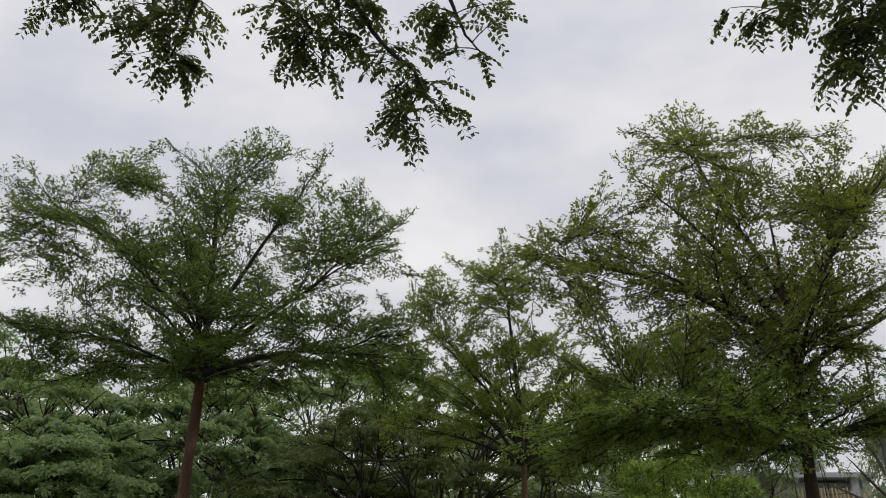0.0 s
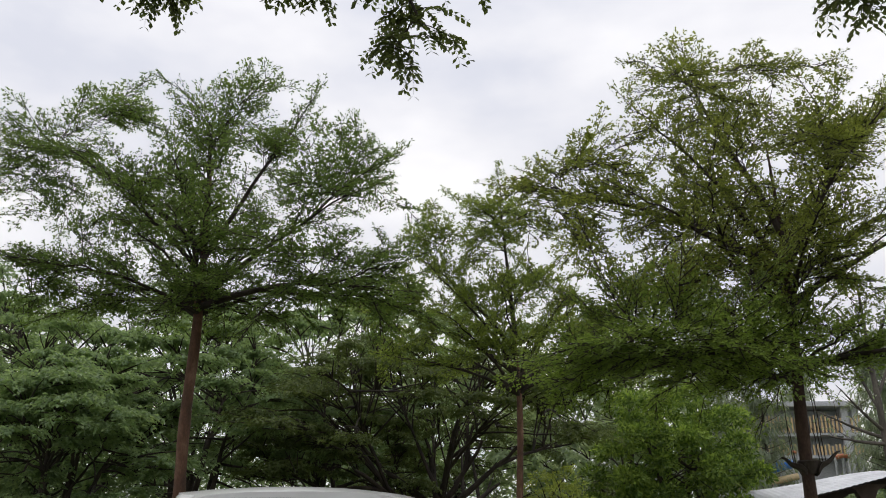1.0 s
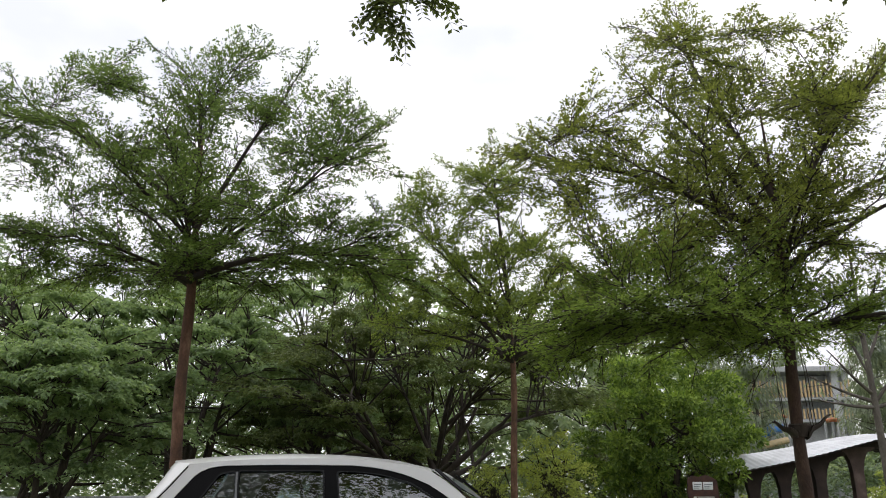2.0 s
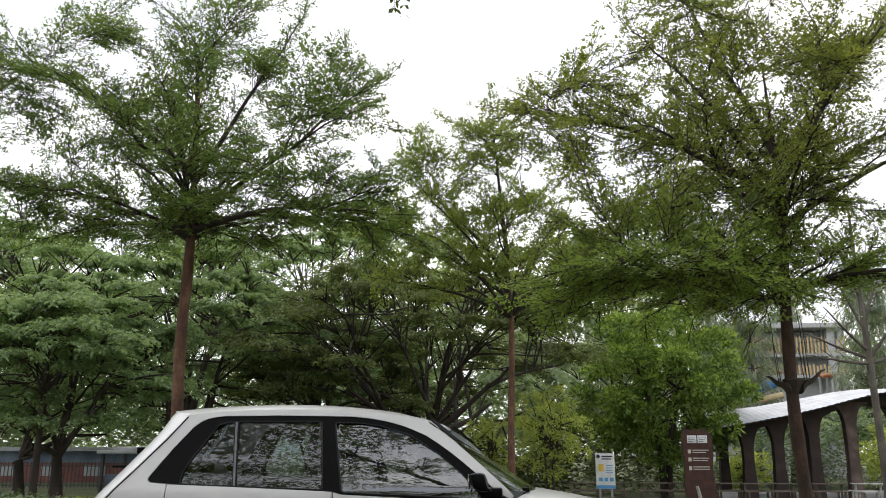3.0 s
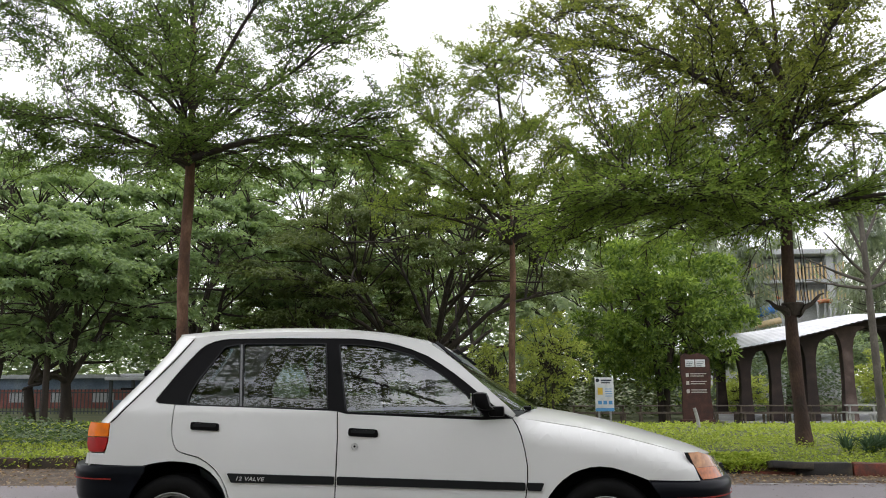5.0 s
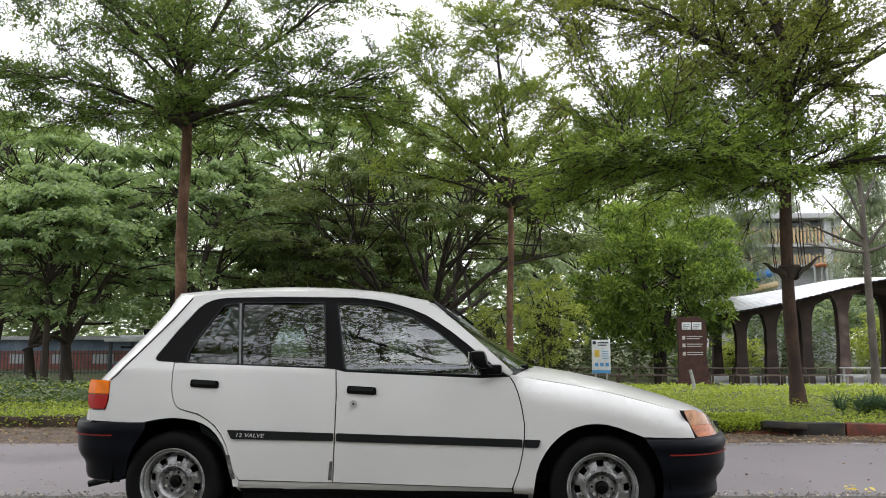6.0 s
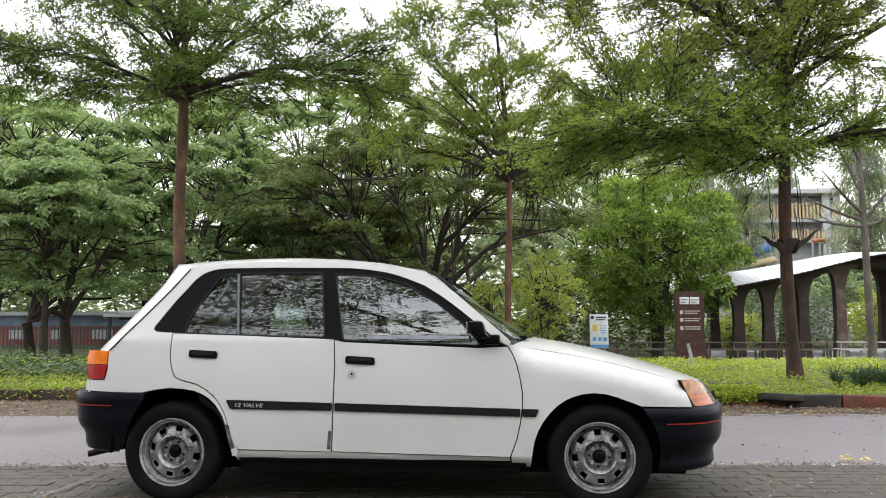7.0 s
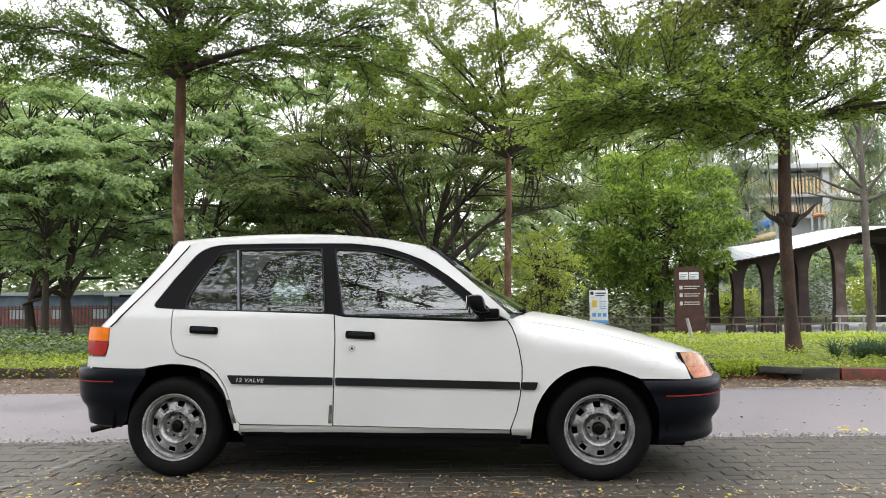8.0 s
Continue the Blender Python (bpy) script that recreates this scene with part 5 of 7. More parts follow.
SILL = [(-1.362, 0.283), (-1.378, 0.250), (-1.372, 0.222), (-1.30, 0.216), (0.10, 0.203), (0.112, 0.206), (0.104, 0.262), (-0.84, 0.279)]
TAIL_TOP = [(-2.100, 0.816), (-2.102, 0.745), (-2.238, 0.745), (-2.234, 0.785), (-2.224, 0.821)]
TAIL_LOW = [(-2.102, 0.741), (-2.106, 0.715), (-2.114, 0.680), (-2.126, 0.664), (-2.200, 0.662), (-2.222, 0.668), (-2.234, 0.690), (-2.238, 0.741)]


def pane_width(x, z):
    """Side glass is rounded from sill to roof."""
    return half_width(x, z) + 0.0055 * (1 - ((z - 1.07) / 0.175) ** 2) - 0.004


def sill_width(x, z):
    """The sill curls in under the doors."""
    return half_width(x, z) - 16.0 * max(0.0, 0.275 - z) ** 2


for side in (-1, 1):
    panel("rear_quarter", QUARTER, M_PAINT, side)
    rear_door = panel("rear_door", REAR_DOOR, M_PAINT, side)
    front_door = panel("front_door", FRONT_DOOR, M_PAINT, side)
    panel("front_fender", FENDER, M_PAINT, side, width=sill_width)
    panel("roof_rail", RAIL_PANEL, M_PAINT, side)
    panel("window_frame", FRAME, M_TRIM, side, proud=-0.006, thick=0.02, holes=(PANE_QUARTER, PANE_REAR, PANE_FRONT), label="black window surround")
    for pane, name in ((PANE_QUARTER, "quarter_pane"), (PANE_REAR, "rear_pane"), (PANE_FRONT, "front_pane")):
        glass = panel(name, pane, M_GLASS_FRONT if name == "front_pane" else M_GLASS, side, proud=-0.012, thick=0.004, label="tinted side glass", step=0.03, width=pane_width)
        glass.visible_shadow = False
        mx, mz = sum(p[0] for p in pane) / len(pane), sum(p[1] for p in pane) / len(pane)
        grown = [(x + 0.009 * (x - mx) / math.hypot(x - mx, z - mz), z + 0.009 * (z - mz) / math.hypot(x - mx, z - mz)) for x, z in pane]
        panel("window_seal", grown, M_STRIP, side, proud=-0.003, thick=0.006, holes=(pane,), label="dark rubber window seal", step=0.2)
    panel("pane_divider", [(-1.424, 1.244), (-1.412, 1.244), (-1.361, 0.907), (-1.372, 0.907)], M_SEAL, side, proud=0.0, thick=0.008, label="grey metal pane divider", step=0.1)
    panel("sill", SILL, M_PAINT, side, proud=-0.012, width=sill_width)
    panel("tail_lamp", TAIL_LOW, M_RED, side, proud=0.004, thick=0.02, label="red lower tail lamp lens", step=0.03)
    panel("indicator_lamp", TAIL_TOP, M_AMBER, side, proud=0.004, thick=0.02, label="orange indicator lens", step=0.03)
    # shut line of the tailgate
    line = [(-2.094, 0.822), (-2.062, 0.848), (-1.925, 1.002), (-1.790, 1.160), (-1.705, 1.276)]
    panel("tailgate_joint", line + [(x + 0.005, z - 0.004) for x, z in line[::-1]], M_DARK, side, proud=0.0035, thick=0.006, step=0.06)
    # rubbing strips
    for name, strip_outline, holder in (("rub_strip", [(-1.419, 0.556), (-0.838, 0.543), (-0.838, 0.502), (-1.394, 0.508)], rear_door), ("rub_strip", [(-0.822, 0.543), (0.162, 0.519), (0.162, 0.479), (-0.822, 0.501)], front_door),
                                        ("rub_strip", [(0.172, 0.519), (0.258, 0.517), (0.243, 0.477), (0.172, 0.479)], car)):
        panel(name, rounded(strip_outline, 0.008), M_STRIP, side, proud=0.012, thick=0.016, label="dark grey rubbing strip", parent=holder)
    # handles and lock
    for x0, z0, holder in ((-1.634, 0.779, rear_door), (-0.767, 0.747, front_door)):
        slope = -0.006
        outer = rounded([(x0, z0 + 0.004), (x0 + 0.002, z0 + 0.046), (x0 + 0.158, z0 + 0.043 + slope), (x0 + 0.160, z0 + 0.002 + slope)], 0.014)
        handle = panel("door_handle", outer, M_TRIM, side, proud=0.010, thick=0.02, label="black pull handle", parent=holder, step=0.03)
        flap = rounded([(x0 + 0.015, z0 + 0.020), (x0 + 0.016, z0 + 0.038), (x0 + 0.142, z0 + 0.034), (x0 + 0.142, z0 + 0.016)], 0.008)
        panel("handle_flap", flap, M_STRIP, side, proud=0.016, thick=0.012, parent=handle, step=0.03)
    ring = [(-0.731 + 0.019 * math.cos(a), 0.697 + 0.019 * math.sin(a)) for a in np.linspace(0, 2 * np.pi, 20, endpoint=False)]
    lock = panel("door_lock", ring, M_STEEL, side, proud=0.006, thick=0.01, label="small chrome key lock", parent=front_door, step=0.02)
    core = [(-0.731 + 0.006 * math.cos(a), 0.697 + 0.006 * math.sin(a)) for a in np.linspace(0, 2 * np.pi, 12, endpoint=False)]
    panel("key_slot", core, M_TRIM, side, proud=0.008, thick=0.004, parent=lock, step=0.02)
    # scuffed guard tape at the edges of the doors
    panel("guard_tape", [(-1.428, 0.425), (-1.404, 0.420), (-1.392, 0.350), (-1.374, 0.296), (-1.397, 0.292), (-1.412, 0.350)], M_WORN, side, proud=0.002, thick=0.003, label="scuffed grey guard tape", step=0.03)
    panel("guard_tape", [(-0.858, 0.396), (-0.843, 0.396), (-0.848, 0.296), (-0.868, 0.296)], M_WORN, side, proud=0.002, thick=0.003, label="scuffed grey guard tape", step=0.03, parent=rear_door)
    # door mirror on its foot
    bm = bmesh.new()
    box(bm, (-0.078, -0.05, 0.885), (0.0, 0.055, 0.978), 0.024)
    bmesh.ops.transform(bm, matrix=Matrix.Translation((-CAR_X - 0.015, side * 0.865, 0)), verts=bm.verts[:])
    for v in bm.verts:
        v.co.x += 0.25 * (0.935 - v.co.z) + (0.02 if v.co.z < 0.90 else 0)
    mirror = part("door_mirror", bm, M_TRIM, car, "black door mirror")
    bm = bmesh.new()
    box(bm, (-0.02 - CAR_X, min(side * 0.78, side * 0.86), 0.852), (0.06 - CAR_X, max(side * 0.78, side * 0.86), 0.905), 0.012)
    part("mirror_foot", bm, M_TRIM, mirror)
    bm = bmesh.new()
    box(bm, (-0.110 - CAR_X, side * 0.865 - 0.04, 0.90), (-0.104 - CAR_X, side * 0.865 + 0.045, 0.972), 0.002)
    part("mirror_glass", bm, M_CHROME, mirror, "mirror glass")
    # wheel housings
    for wx in (-1.732, 0.57):
        rows = []
        for a in np.linspace(-0.02, math.pi + 0.02, 22):
            rows.append([(wx + 0.352 * math.cos(a), side * v, 0.268 + 0.352 * math.sin(a)) for v in (0.775, 0.62, 0.45)])
        loft("wheel_housing", rows, M_DARK, thick=0.006, label="black inner wheel arch")
        rows = [[(wx + r * math.cos(a), side * 0.45, 0.268 + r * math.sin(a)) for r in (0.0, 0.352)] for a in np.linspace(-0.02, math.pi + 0.02, 22)]
        loft("housing_wall", rows, M_DARK)
    # dark inner skin, so that no light shows in the joints
    panel("inner_skin", [(-1.36, 0.23), (-1.40, 0.40), (-1.50, 0.60), (-1.74, 0.65), (-1.84, 0.91), (0.10, 0.83), (0.22, 0.80), (0.225, 0.62), (0.20, 0.45), (0.19, 0.215)], M_DARK, side, proud=-0.03, thick=0.01, step=0.2)

# lettering on the near rubbing strip
text = bpy.data.curves.new("lettering", "FONT")
text.body, text.size, text.extrude, text.shear = "12 VALVE", 0.028, 0.0006, 0.2
text.space_character = 1.1
text.offset = 0.0006
tob = bpy.data.objects.new("lettering_source", text)
scene.collection.objects.link(tob)
bpy.context.view_layer.update()
me = bpy.data.meshes.new_from_object(tob.evaluated_get(bpy.context.evaluated_depsgraph_get()))
bpy.data.objects.remove(tob)
me.materials.append(M_LETTER)
letters = new("lettering", me)
letters.parent = car
letters.matrix_local = Matrix.Translation((-1.372 - CAR_X, -half_width(-1.3, 0.53) - 0.0135, 0.521)) @ pose(0, 0, 0, 90, 0, 0) @ pose(0, 0, 0, 0, 0, -1.2) @ Matrix.Diagonal((1.24, 1, 1, 1))
tagged(letters, "silver lettering on the rubbing strip")

# roof, windscreen, bonnet, tailgate
W = [w for w in np.linspace(-1, 1, 25)]
rows = []
for u in np.linspace(0, 1, 18):
    row = []
    for w in W:
        x = (-1.704 - 0.235 * (1 - abs(w) ** 3)) * (1 - u) + (-0.334 - 0.085 * (1 - w * w)) * u
        zr = curve(RAIL, x)
        zc = curve(CROWN, x)
        row.append((x, w * half_width(x, zr), zr + (zc - zr) * (1 - abs(w) ** 2.6)))
    rows.append(row)
loft("roof", rows, M_PAINT, thick=0.012)
rows = []
for u in np.linspace(0, 1, 12):
    row = []
    for w in W:
        xs, zs = -0.334 + 0.425 * u, 1.231 - 0.340 * u
        xc, zc = -0.418 + 0.655 * u, 1.272 - 0.400 * u
        k = 1 - abs(w) ** 2.2
        row.append((xs + (xc - xs) * k, w * (half_width(xs, zs) - 0.012), zs + (zc - zs) * k - 0.004))
    rows.append(row)
screen = loft("windscreen", rows, M_SCREEN, label="greenish windscreen", thick=0.005)
screen.visible_shadow = False
rows = []
for u in np.linspace(0, 1, 20):
    row = []
    for w in W:
        k = 1 - abs(w) ** 2.2
        x = (0.118 + 0.10 * k) * (1 - u) + (0.985 + 0.245 * k) * u
        zs, zc = shoulder(x) + 0.004, curve(HOOD, x)
        row.append((x, w * (half_width(min(x, 1.0), shoulder(min(x, 1.0))) * (1 if x < 1.0 else max(0.3, 1 - ((x - 1.0) / 0.30) ** 3 * 0.35)) - 0.003), zs + (zc - zs) * (1 - abs(w) ** 2.6)))
    rows.append(row)
bonnet = loft("bonnet", rows, M_PAINT, thick=0.015)
HATCH = [(1.300, -1.690), (1.282, -1.706), (1.16, -1.800), (1.002, -1.934), (0.848, -2.073), (0.817, -2.107), (0.80, -2.17), (0.74, -2.215), (0.66, -2.215), (0.58, -2.22)]
zrow = [1.292, 1.255, 1.20, 1.14, 1.08, 1.02, 0.96, 0.90, 0.86, 0.82, 0.78, 0.72, 0.66, 0.59]
rows = []
for z in zrow:
    xs = curve(HATCH, z)
    xc = xs - 0.225 if z > 0.81 else min(curve([(0.59, -2.335), (0.81, -2.315)], z), xs - 0.05)
    rows.append([(xs + (xc - xs) * (1 - abs(w) ** 3.6), w * (half_width(max(xs, -2.2), z) - 0.004), z + 0.03 * (1 - w * w) * (z > 1.2)) for w in W])
in_glass = lambda i, j: 1 <= i < 7 and 3 <= j < 21
tailgate = loft("tailgate", rows, M_PAINT, thick=0.012, keep=lambda i, j: not in_glass(i, j))
rear_glass = loft("rear_window", rows, M_GLASS, thick=0.004, keep=in_glass, label="tinted rear window", parent=tailgate)
rear_glass.visible_shadow = False
bm = bmesh.new()
box(bm, (-2.245 - CAR_X, -0.10, 1.07), (-2.195 - CAR_X, -0.06, 1.11), 0.008)
box(bm, (-2.40 - CAR_X, -0.09, 0.985), (-2.20 - CAR_X, -0.075, 1.0), 0.004, Matrix.Translation((0, 0, 0.0)))
part("rear_wiper", bm, M_TRIM, tailgate, "black rear wiper")
# seam of the tailgate
bm = bmesh.new()
box(bm, (-2.34 - CAR_X, -0.26, 0.62), (-2.30 - CAR_X, 0.26, 0.74), 0.004)
part("plate_recess", bm, M_TRIM, tailgate)


def bumper(name, front, profile, start, material):
    """A wrap-round bumper. profile: (height, how far it stands back). start: (height, where its side begins)."""
    rows = []
    for z, back in profile:
        x0 = curve([(b, a) for a, b in start], z)
        pts = []
        n = 3.2
        base, reach = (0.72, 0.575) if front else (-1.95, -0.5)
        full = 0.815
        ex = reach * (1 - back / abs(reach))
        th0 = math.asin(min(max(((x0 - base) / ex), 0.0), 1.0) ** (n / 2)) if (x0 - base) / ex > 0 else 0.0
        side_pts = [(x0 + (base - x0) * k, full - back * 0.8) for k in (0, 0.5)] if (x0 - base) / ex < 0 else []
        for th in np.linspace(th0, math.pi / 2, 22):
            s, c = math.sin(th) ** (2 / n), max(math.cos(th), 1e-9) ** (2 / n)
            side_pts.append((base + ex * s, (full - back * 0.8) * c))
        # the same number of points in each row
        q = np.array(side_pts)
        run = np.r_[0, np.cumsum(np.hypot(*np.diff(q, axis=0).T))]
        t = np.linspace(0, run[-1], 30)
        half = np.stack([np.interp(t, run, q[:, 0]), np.interp(t, run, q[:, 1])], -1)
        both = np.concatenate([half * [1, -1], half[::-1][1:]])
        rows.append([(x, v, z) for x, v in both])
    return loft(name, rows, material, label="wrap-round black plastic bumper", thick=0.012), rows


FRONT_PROFILE = [(0.535, 0.085), (0.531, 0.040), (0.524, 0.014), (0.510, 0.002), (0.485, -0.002), (0.468, 0.000), (0.458, 0.006), (0.430, 0.006), (0.385, 0.006), (0.350, 0.012), (0.322, 0.028), (0.300, 0.046), (0.275, 0.054), (0.245, 0.050), (0.218, 0.050), (0.205, 0.060), (0.195, 0.085)]
front_bumper, front_rows = bumper("front_bumper", True, FRONT_PROFILE, [(0.790, 0.535), (0.805, 0.50), (0.842, 0.45), (0.868, 0.38), (0.880, 0.30), (0.872, 0.195)], M_BUMPER)
REAR_PROFILE = [(0.600, 0.080), (0.597, 0.030), (0.588, 0.008), (0.560, 0.0), (0.535, 0.002), (0.525, 0.007), (0.470, 0.008), (0.425, 0.014), (0.395, 0.026), (0.372, 0.044), (0.345, 0.054), (0.300, 0.058), (0.275, 0.066), (0.262, 0.095)]
rear_bumper, rear_rows = bumper("rear_bumper", False, REAR_PROFILE, [(-1.885, 0.600), (-1.872, 0.569), (-1.936, 0.476), (-1.985, 0.38), (-2.005, 0.30), (-2.045, 0.262)], M_BUMPER)


def pinstripe(z_at, front, holder, x_from):
    bm = bmesh.new()
    base, reach, n = (0.72, 0.575, 3.2) if front else (-1.95, -0.5, 3.2)
    ring = []
    for s in (-1, 1):
        pts = []
        for th in np.linspace(0.05, math.pi / 2, 40):
            x, v = base + (reach + math.copysign(0.003, reach)) * math.sin(th) ** (2 / n), 0.8175 * max(math.cos(th), 1e-9) ** (2 / n)
            if abs(x - base) > abs(x_from - base):
                pts.append((x, s * v))
        ring += pts if s < 0 else pts[::-1][1:]
    lo = [bm.verts.new((x - CAR_X, v, z_at - 0.0035)) for x, v in ring]
    hi = [bm.verts.new((x - CAR_X, v, z_at + 0.0035)) for x, v in ring]
    for k in range(len(ring) - 1):
        bm.faces.new((lo[k], lo[k + 1], hi[k + 1], hi[k]))
    bmesh.ops.solidify(bm, geom=bm.faces[:], thickness=0.003)
    return part("pinstripe", bm, M_RED_LINE, holder, "thin red line")


pinstripe(0.447, True, front_bumper, 0.90)
pinstripe(0.522, False, rear_bumper, -2.03)


# nose: corner lamps, headlamps and grille on one curved front
def nose(z, th):
    n = 3.2
    back = 0.030 + 0.40 * (z - 0.53)
    return 0.72 + (0.575 - back) * math.sin(th) ** (2 / n), (0.80 - 0.02) * max(math.cos(th), 1e-9) ** (2 / n)


for side in (-1, 1):
    low_part, high_part = ((0, 0.531), (0.2, 0.55), (0.40, 0.574), (0.52, 0.590)), ((0.53, 0.591), (0.7, 0.613), (0.85, 0.64), (1, 0.668))
    for name, a, b, mat, label, heights in (("lamp_gasket", 0.484, 0.502, M_TRIM, "black lamp gasket", low_part + high_part), ("corner_lamp", 0.506, 0.93, M_CORNER, "amber corner lamp", low_part), ("corner_lens", 0.506, 0.93, M_PINK, "clear upper corner lens", high_part),
                                            ("headlamp", 0.94, 1.34, M_LENS, "clear headlamp lens", low_part + high_part)):
        rows = []
        for q, z in heights:
            row = []
            for t in np.linspace(a, b, 9):
                x, v = nose(z, t - 0.10 * q)
                row.append((x, side * (v + 0.006), min(z, 0.531 + q * (curve(HOOD, x) - 0.012 - 0.531))))
            rows.append(row)
        lamp = loft(name, rows, mat, label=label, thick=0.02)
rows = [[(0.72 + (0.545 - 0.4 * (z - 0.53)) * 0.985, v, z) for v in np.linspace(-0.36, 0.36, 13)] for z in (0.53, 0.55, 0.57, 0.580)]
grille = loft("grille", rows, M_GRILLE, thick=0.02)
for z in (0.543, 0.557, 0.571):
    bm = bmesh.new()
    x = 0.72 + 0.548 - 0.4 * (z - 0.53)
    box(bm, (x - 0.02 - CAR_X, -0.35, z - 0.004), (x - CAR_X, 0.35, z + 0.004), 0.002)
    part("grille_bar", bm, M_STRIP, grille)

# underside and inside
bm = bmesh.new()
box(bm, (-1.36 - CAR_X, -0.735, 0.165), (0.16 - CAR_X, 0.735, 0.27), 0.02)
box(bm, (-1.98 - CAR_X, -0.56, 0.15), (1.05 - CAR_X, 0.56, 0.27), 0.02)
box(bm, (-1.10 - CAR_X, -0.16, 0.135), (0.60 - CAR_X, 0.10, 0.20), 0.03)
part("floor_pan", bm, M_DARK, car)
bm = bmesh.new()
box(bm, (0.12 - CAR_X, -0.64, 0.27), (1.12 - CAR_X, 0.64, 0.56), 0.03)
part("engine_block", bm, M_DARK, car)
bm = bmesh.new()
box(bm, (-2.24 - CAR_X, -0.60, 0.32), (-2.10 - CAR_X, 0.60, 0.62), 0.03)
box(bm, (-2.10 - CAR_X, -0.43, 0.27), (-1.30 - CAR_X, 0.43, 0.50), 0.03)
part("boot_tub", bm, M_DARK, car)
bm = bmesh.new()
box(bm, (-0.10 - CAR_X, -0.70, 0.55), (0.22 - CAR_X, 0.70, 0.84), 0.04)
part("dashboard", bm, M_CABIN, car)
wheel_pts = [(0.185 * math.cos(a), 0.185 * math.sin(a), 0) for a in np.linspace(0, 2 * np.pi, 29)]
v, f = tube_arrays([(np.array(wheel_pts), np.full(29, 0.013))], 8)
steer = from_arrays("steering_wheel", v, f, M_TRIM, car, smooth=True)
steer.matrix_local = pose(-0.22 - CAR_X, 0.36, 0.80, 0, -65, 0)


def seat(x, v, bench=False):
    half = 0.60 if bench else 0.235
    bm = bmesh.new()
    box(bm, (x - CAR_X, v - half, 0.34), (x + 0.50 - CAR_X, v + half, 0.54), 0.05)
    cushion = part("seat", bm, M_SEAT, car, "grey cloth seat")
    bm = bmesh.new()
    box(bm, (0, v - half, 0.0), (0.12, v + half, 0.50), 0.045)
    bmesh.ops.transform(bm, matrix=pose(x - CAR_X + 0.02, 0, 0.44, 0, -14, 0), verts=bm.verts[:])
    part("backrest", bm, M_SEAT, cushion)
    for hv in ((-0.32, 0.32) if bench else (0,)):
        bm = bmesh.new()
        box(bm, (0.0, v + hv - 0.12, 0.525), (0.09, v + hv + 0.12, 0.68 if not bench else 0.60), 0.03)
        bmesh.ops.transform(bm, matrix=pose(x - CAR_X + 0.02, 0, 0.44, 0, -14, 0), verts=bm.verts[:])
        part("headrest", bm, M_TRIM, cushion, "dark headrest")


seat(-0.86, -0.36)
seat(-0.86, 0.36)
seat(-1.66, 0.0, True)
bm = bmesh.new()
box(bm, (-2.15 - CAR_X, -0.58, 0.86), (-1.80 - CAR_X, 0.58, 0.885), 0.01)
part("parcel_shelf", bm, M_CABIN, car)
bm = bmesh.new()
for k in range(2):
    box(bm, (-0.01, -0.006, 0), (0.40, 0.006, 0.012), 0.003, pose(0.19 - 0.02 * k - CAR_X, -0.42 + 0.52 * k, 0.885 + 0.006 * k, 4, 14, 98))
box(bm, (0.10 - CAR_X, -0.50, 0.868), (0.20 - CAR_X, -0.40, 0.893), 0.008)
part("windscreen_wiper", bm, M_TRIM, car, "black windscreen wipers at rest")
# strip of black trim up the windscreen pillar
for side in (-1, 1):
    rows = []
    for u in np.linspace(0, 0.45, 6):
        xs, zs = -0.334 + 0.30 * u, 1.236 - 0.24 * u
        hw = half_width(xs, zs)
        rows.append([(xs + 0.012, side * (hw - 0.004), zs + 0.012), (xs + 0.028, side * (hw - 0.02), zs + 0.016)])
    loft("pillar_gutter", rows, M_TRIM, thick=0.006)
# exhaust
v, f = tube_arrays([(np.array([(-1.9 - CAR_X, -0.44, 0.275), (-2.1 - CAR_X, -0.47, 0.262), (-2.22 - CAR_X, -0.50, 0.240), (-2.34 - CAR_X, -0.52, 0.212)]), np.full(4, 0.019))], 12)
from_arrays("exhaust_pipe", v, f, M_STRIP, car, smooth=True)
v, f = tube_arrays([(np.array([(-2.34 - CAR_X, -0.52, 0.212), (-2.25 - CAR_X, -0.508, 0.232)]), np.full(2, 0.014))], 12)
from_arrays("exhaust_bore", v, f, M_DARK, car, smooth=True)


# ---- wheels ----
def revolve(bm, profile, n=48, keep=None):
    """Turns a profile of (radius, depth) about the y axis; depth 0 is the outer face and grows inward."""
    grid = []
    for k in range(n):
        a = 2 * math.pi * k / n
        grid.append([bm.verts.new((r * math.cos(a), d, r * math.sin(a))) for r, d in profile])
    for k in range(n):
        for j in range(len(profile) - 1):
            if keep is None or keep(k, j):
                bm.faces.new((grid[k][j], grid[(k + 1) % n][j], grid[(k + 1) % n][j + 1], grid[k][j + 1]))
    bmesh.ops.remove_doubles(bm, verts=bm.verts[:], dist=1e-6)
    bmesh.ops.recalc_face_normals(bm, faces=bm.faces[:])


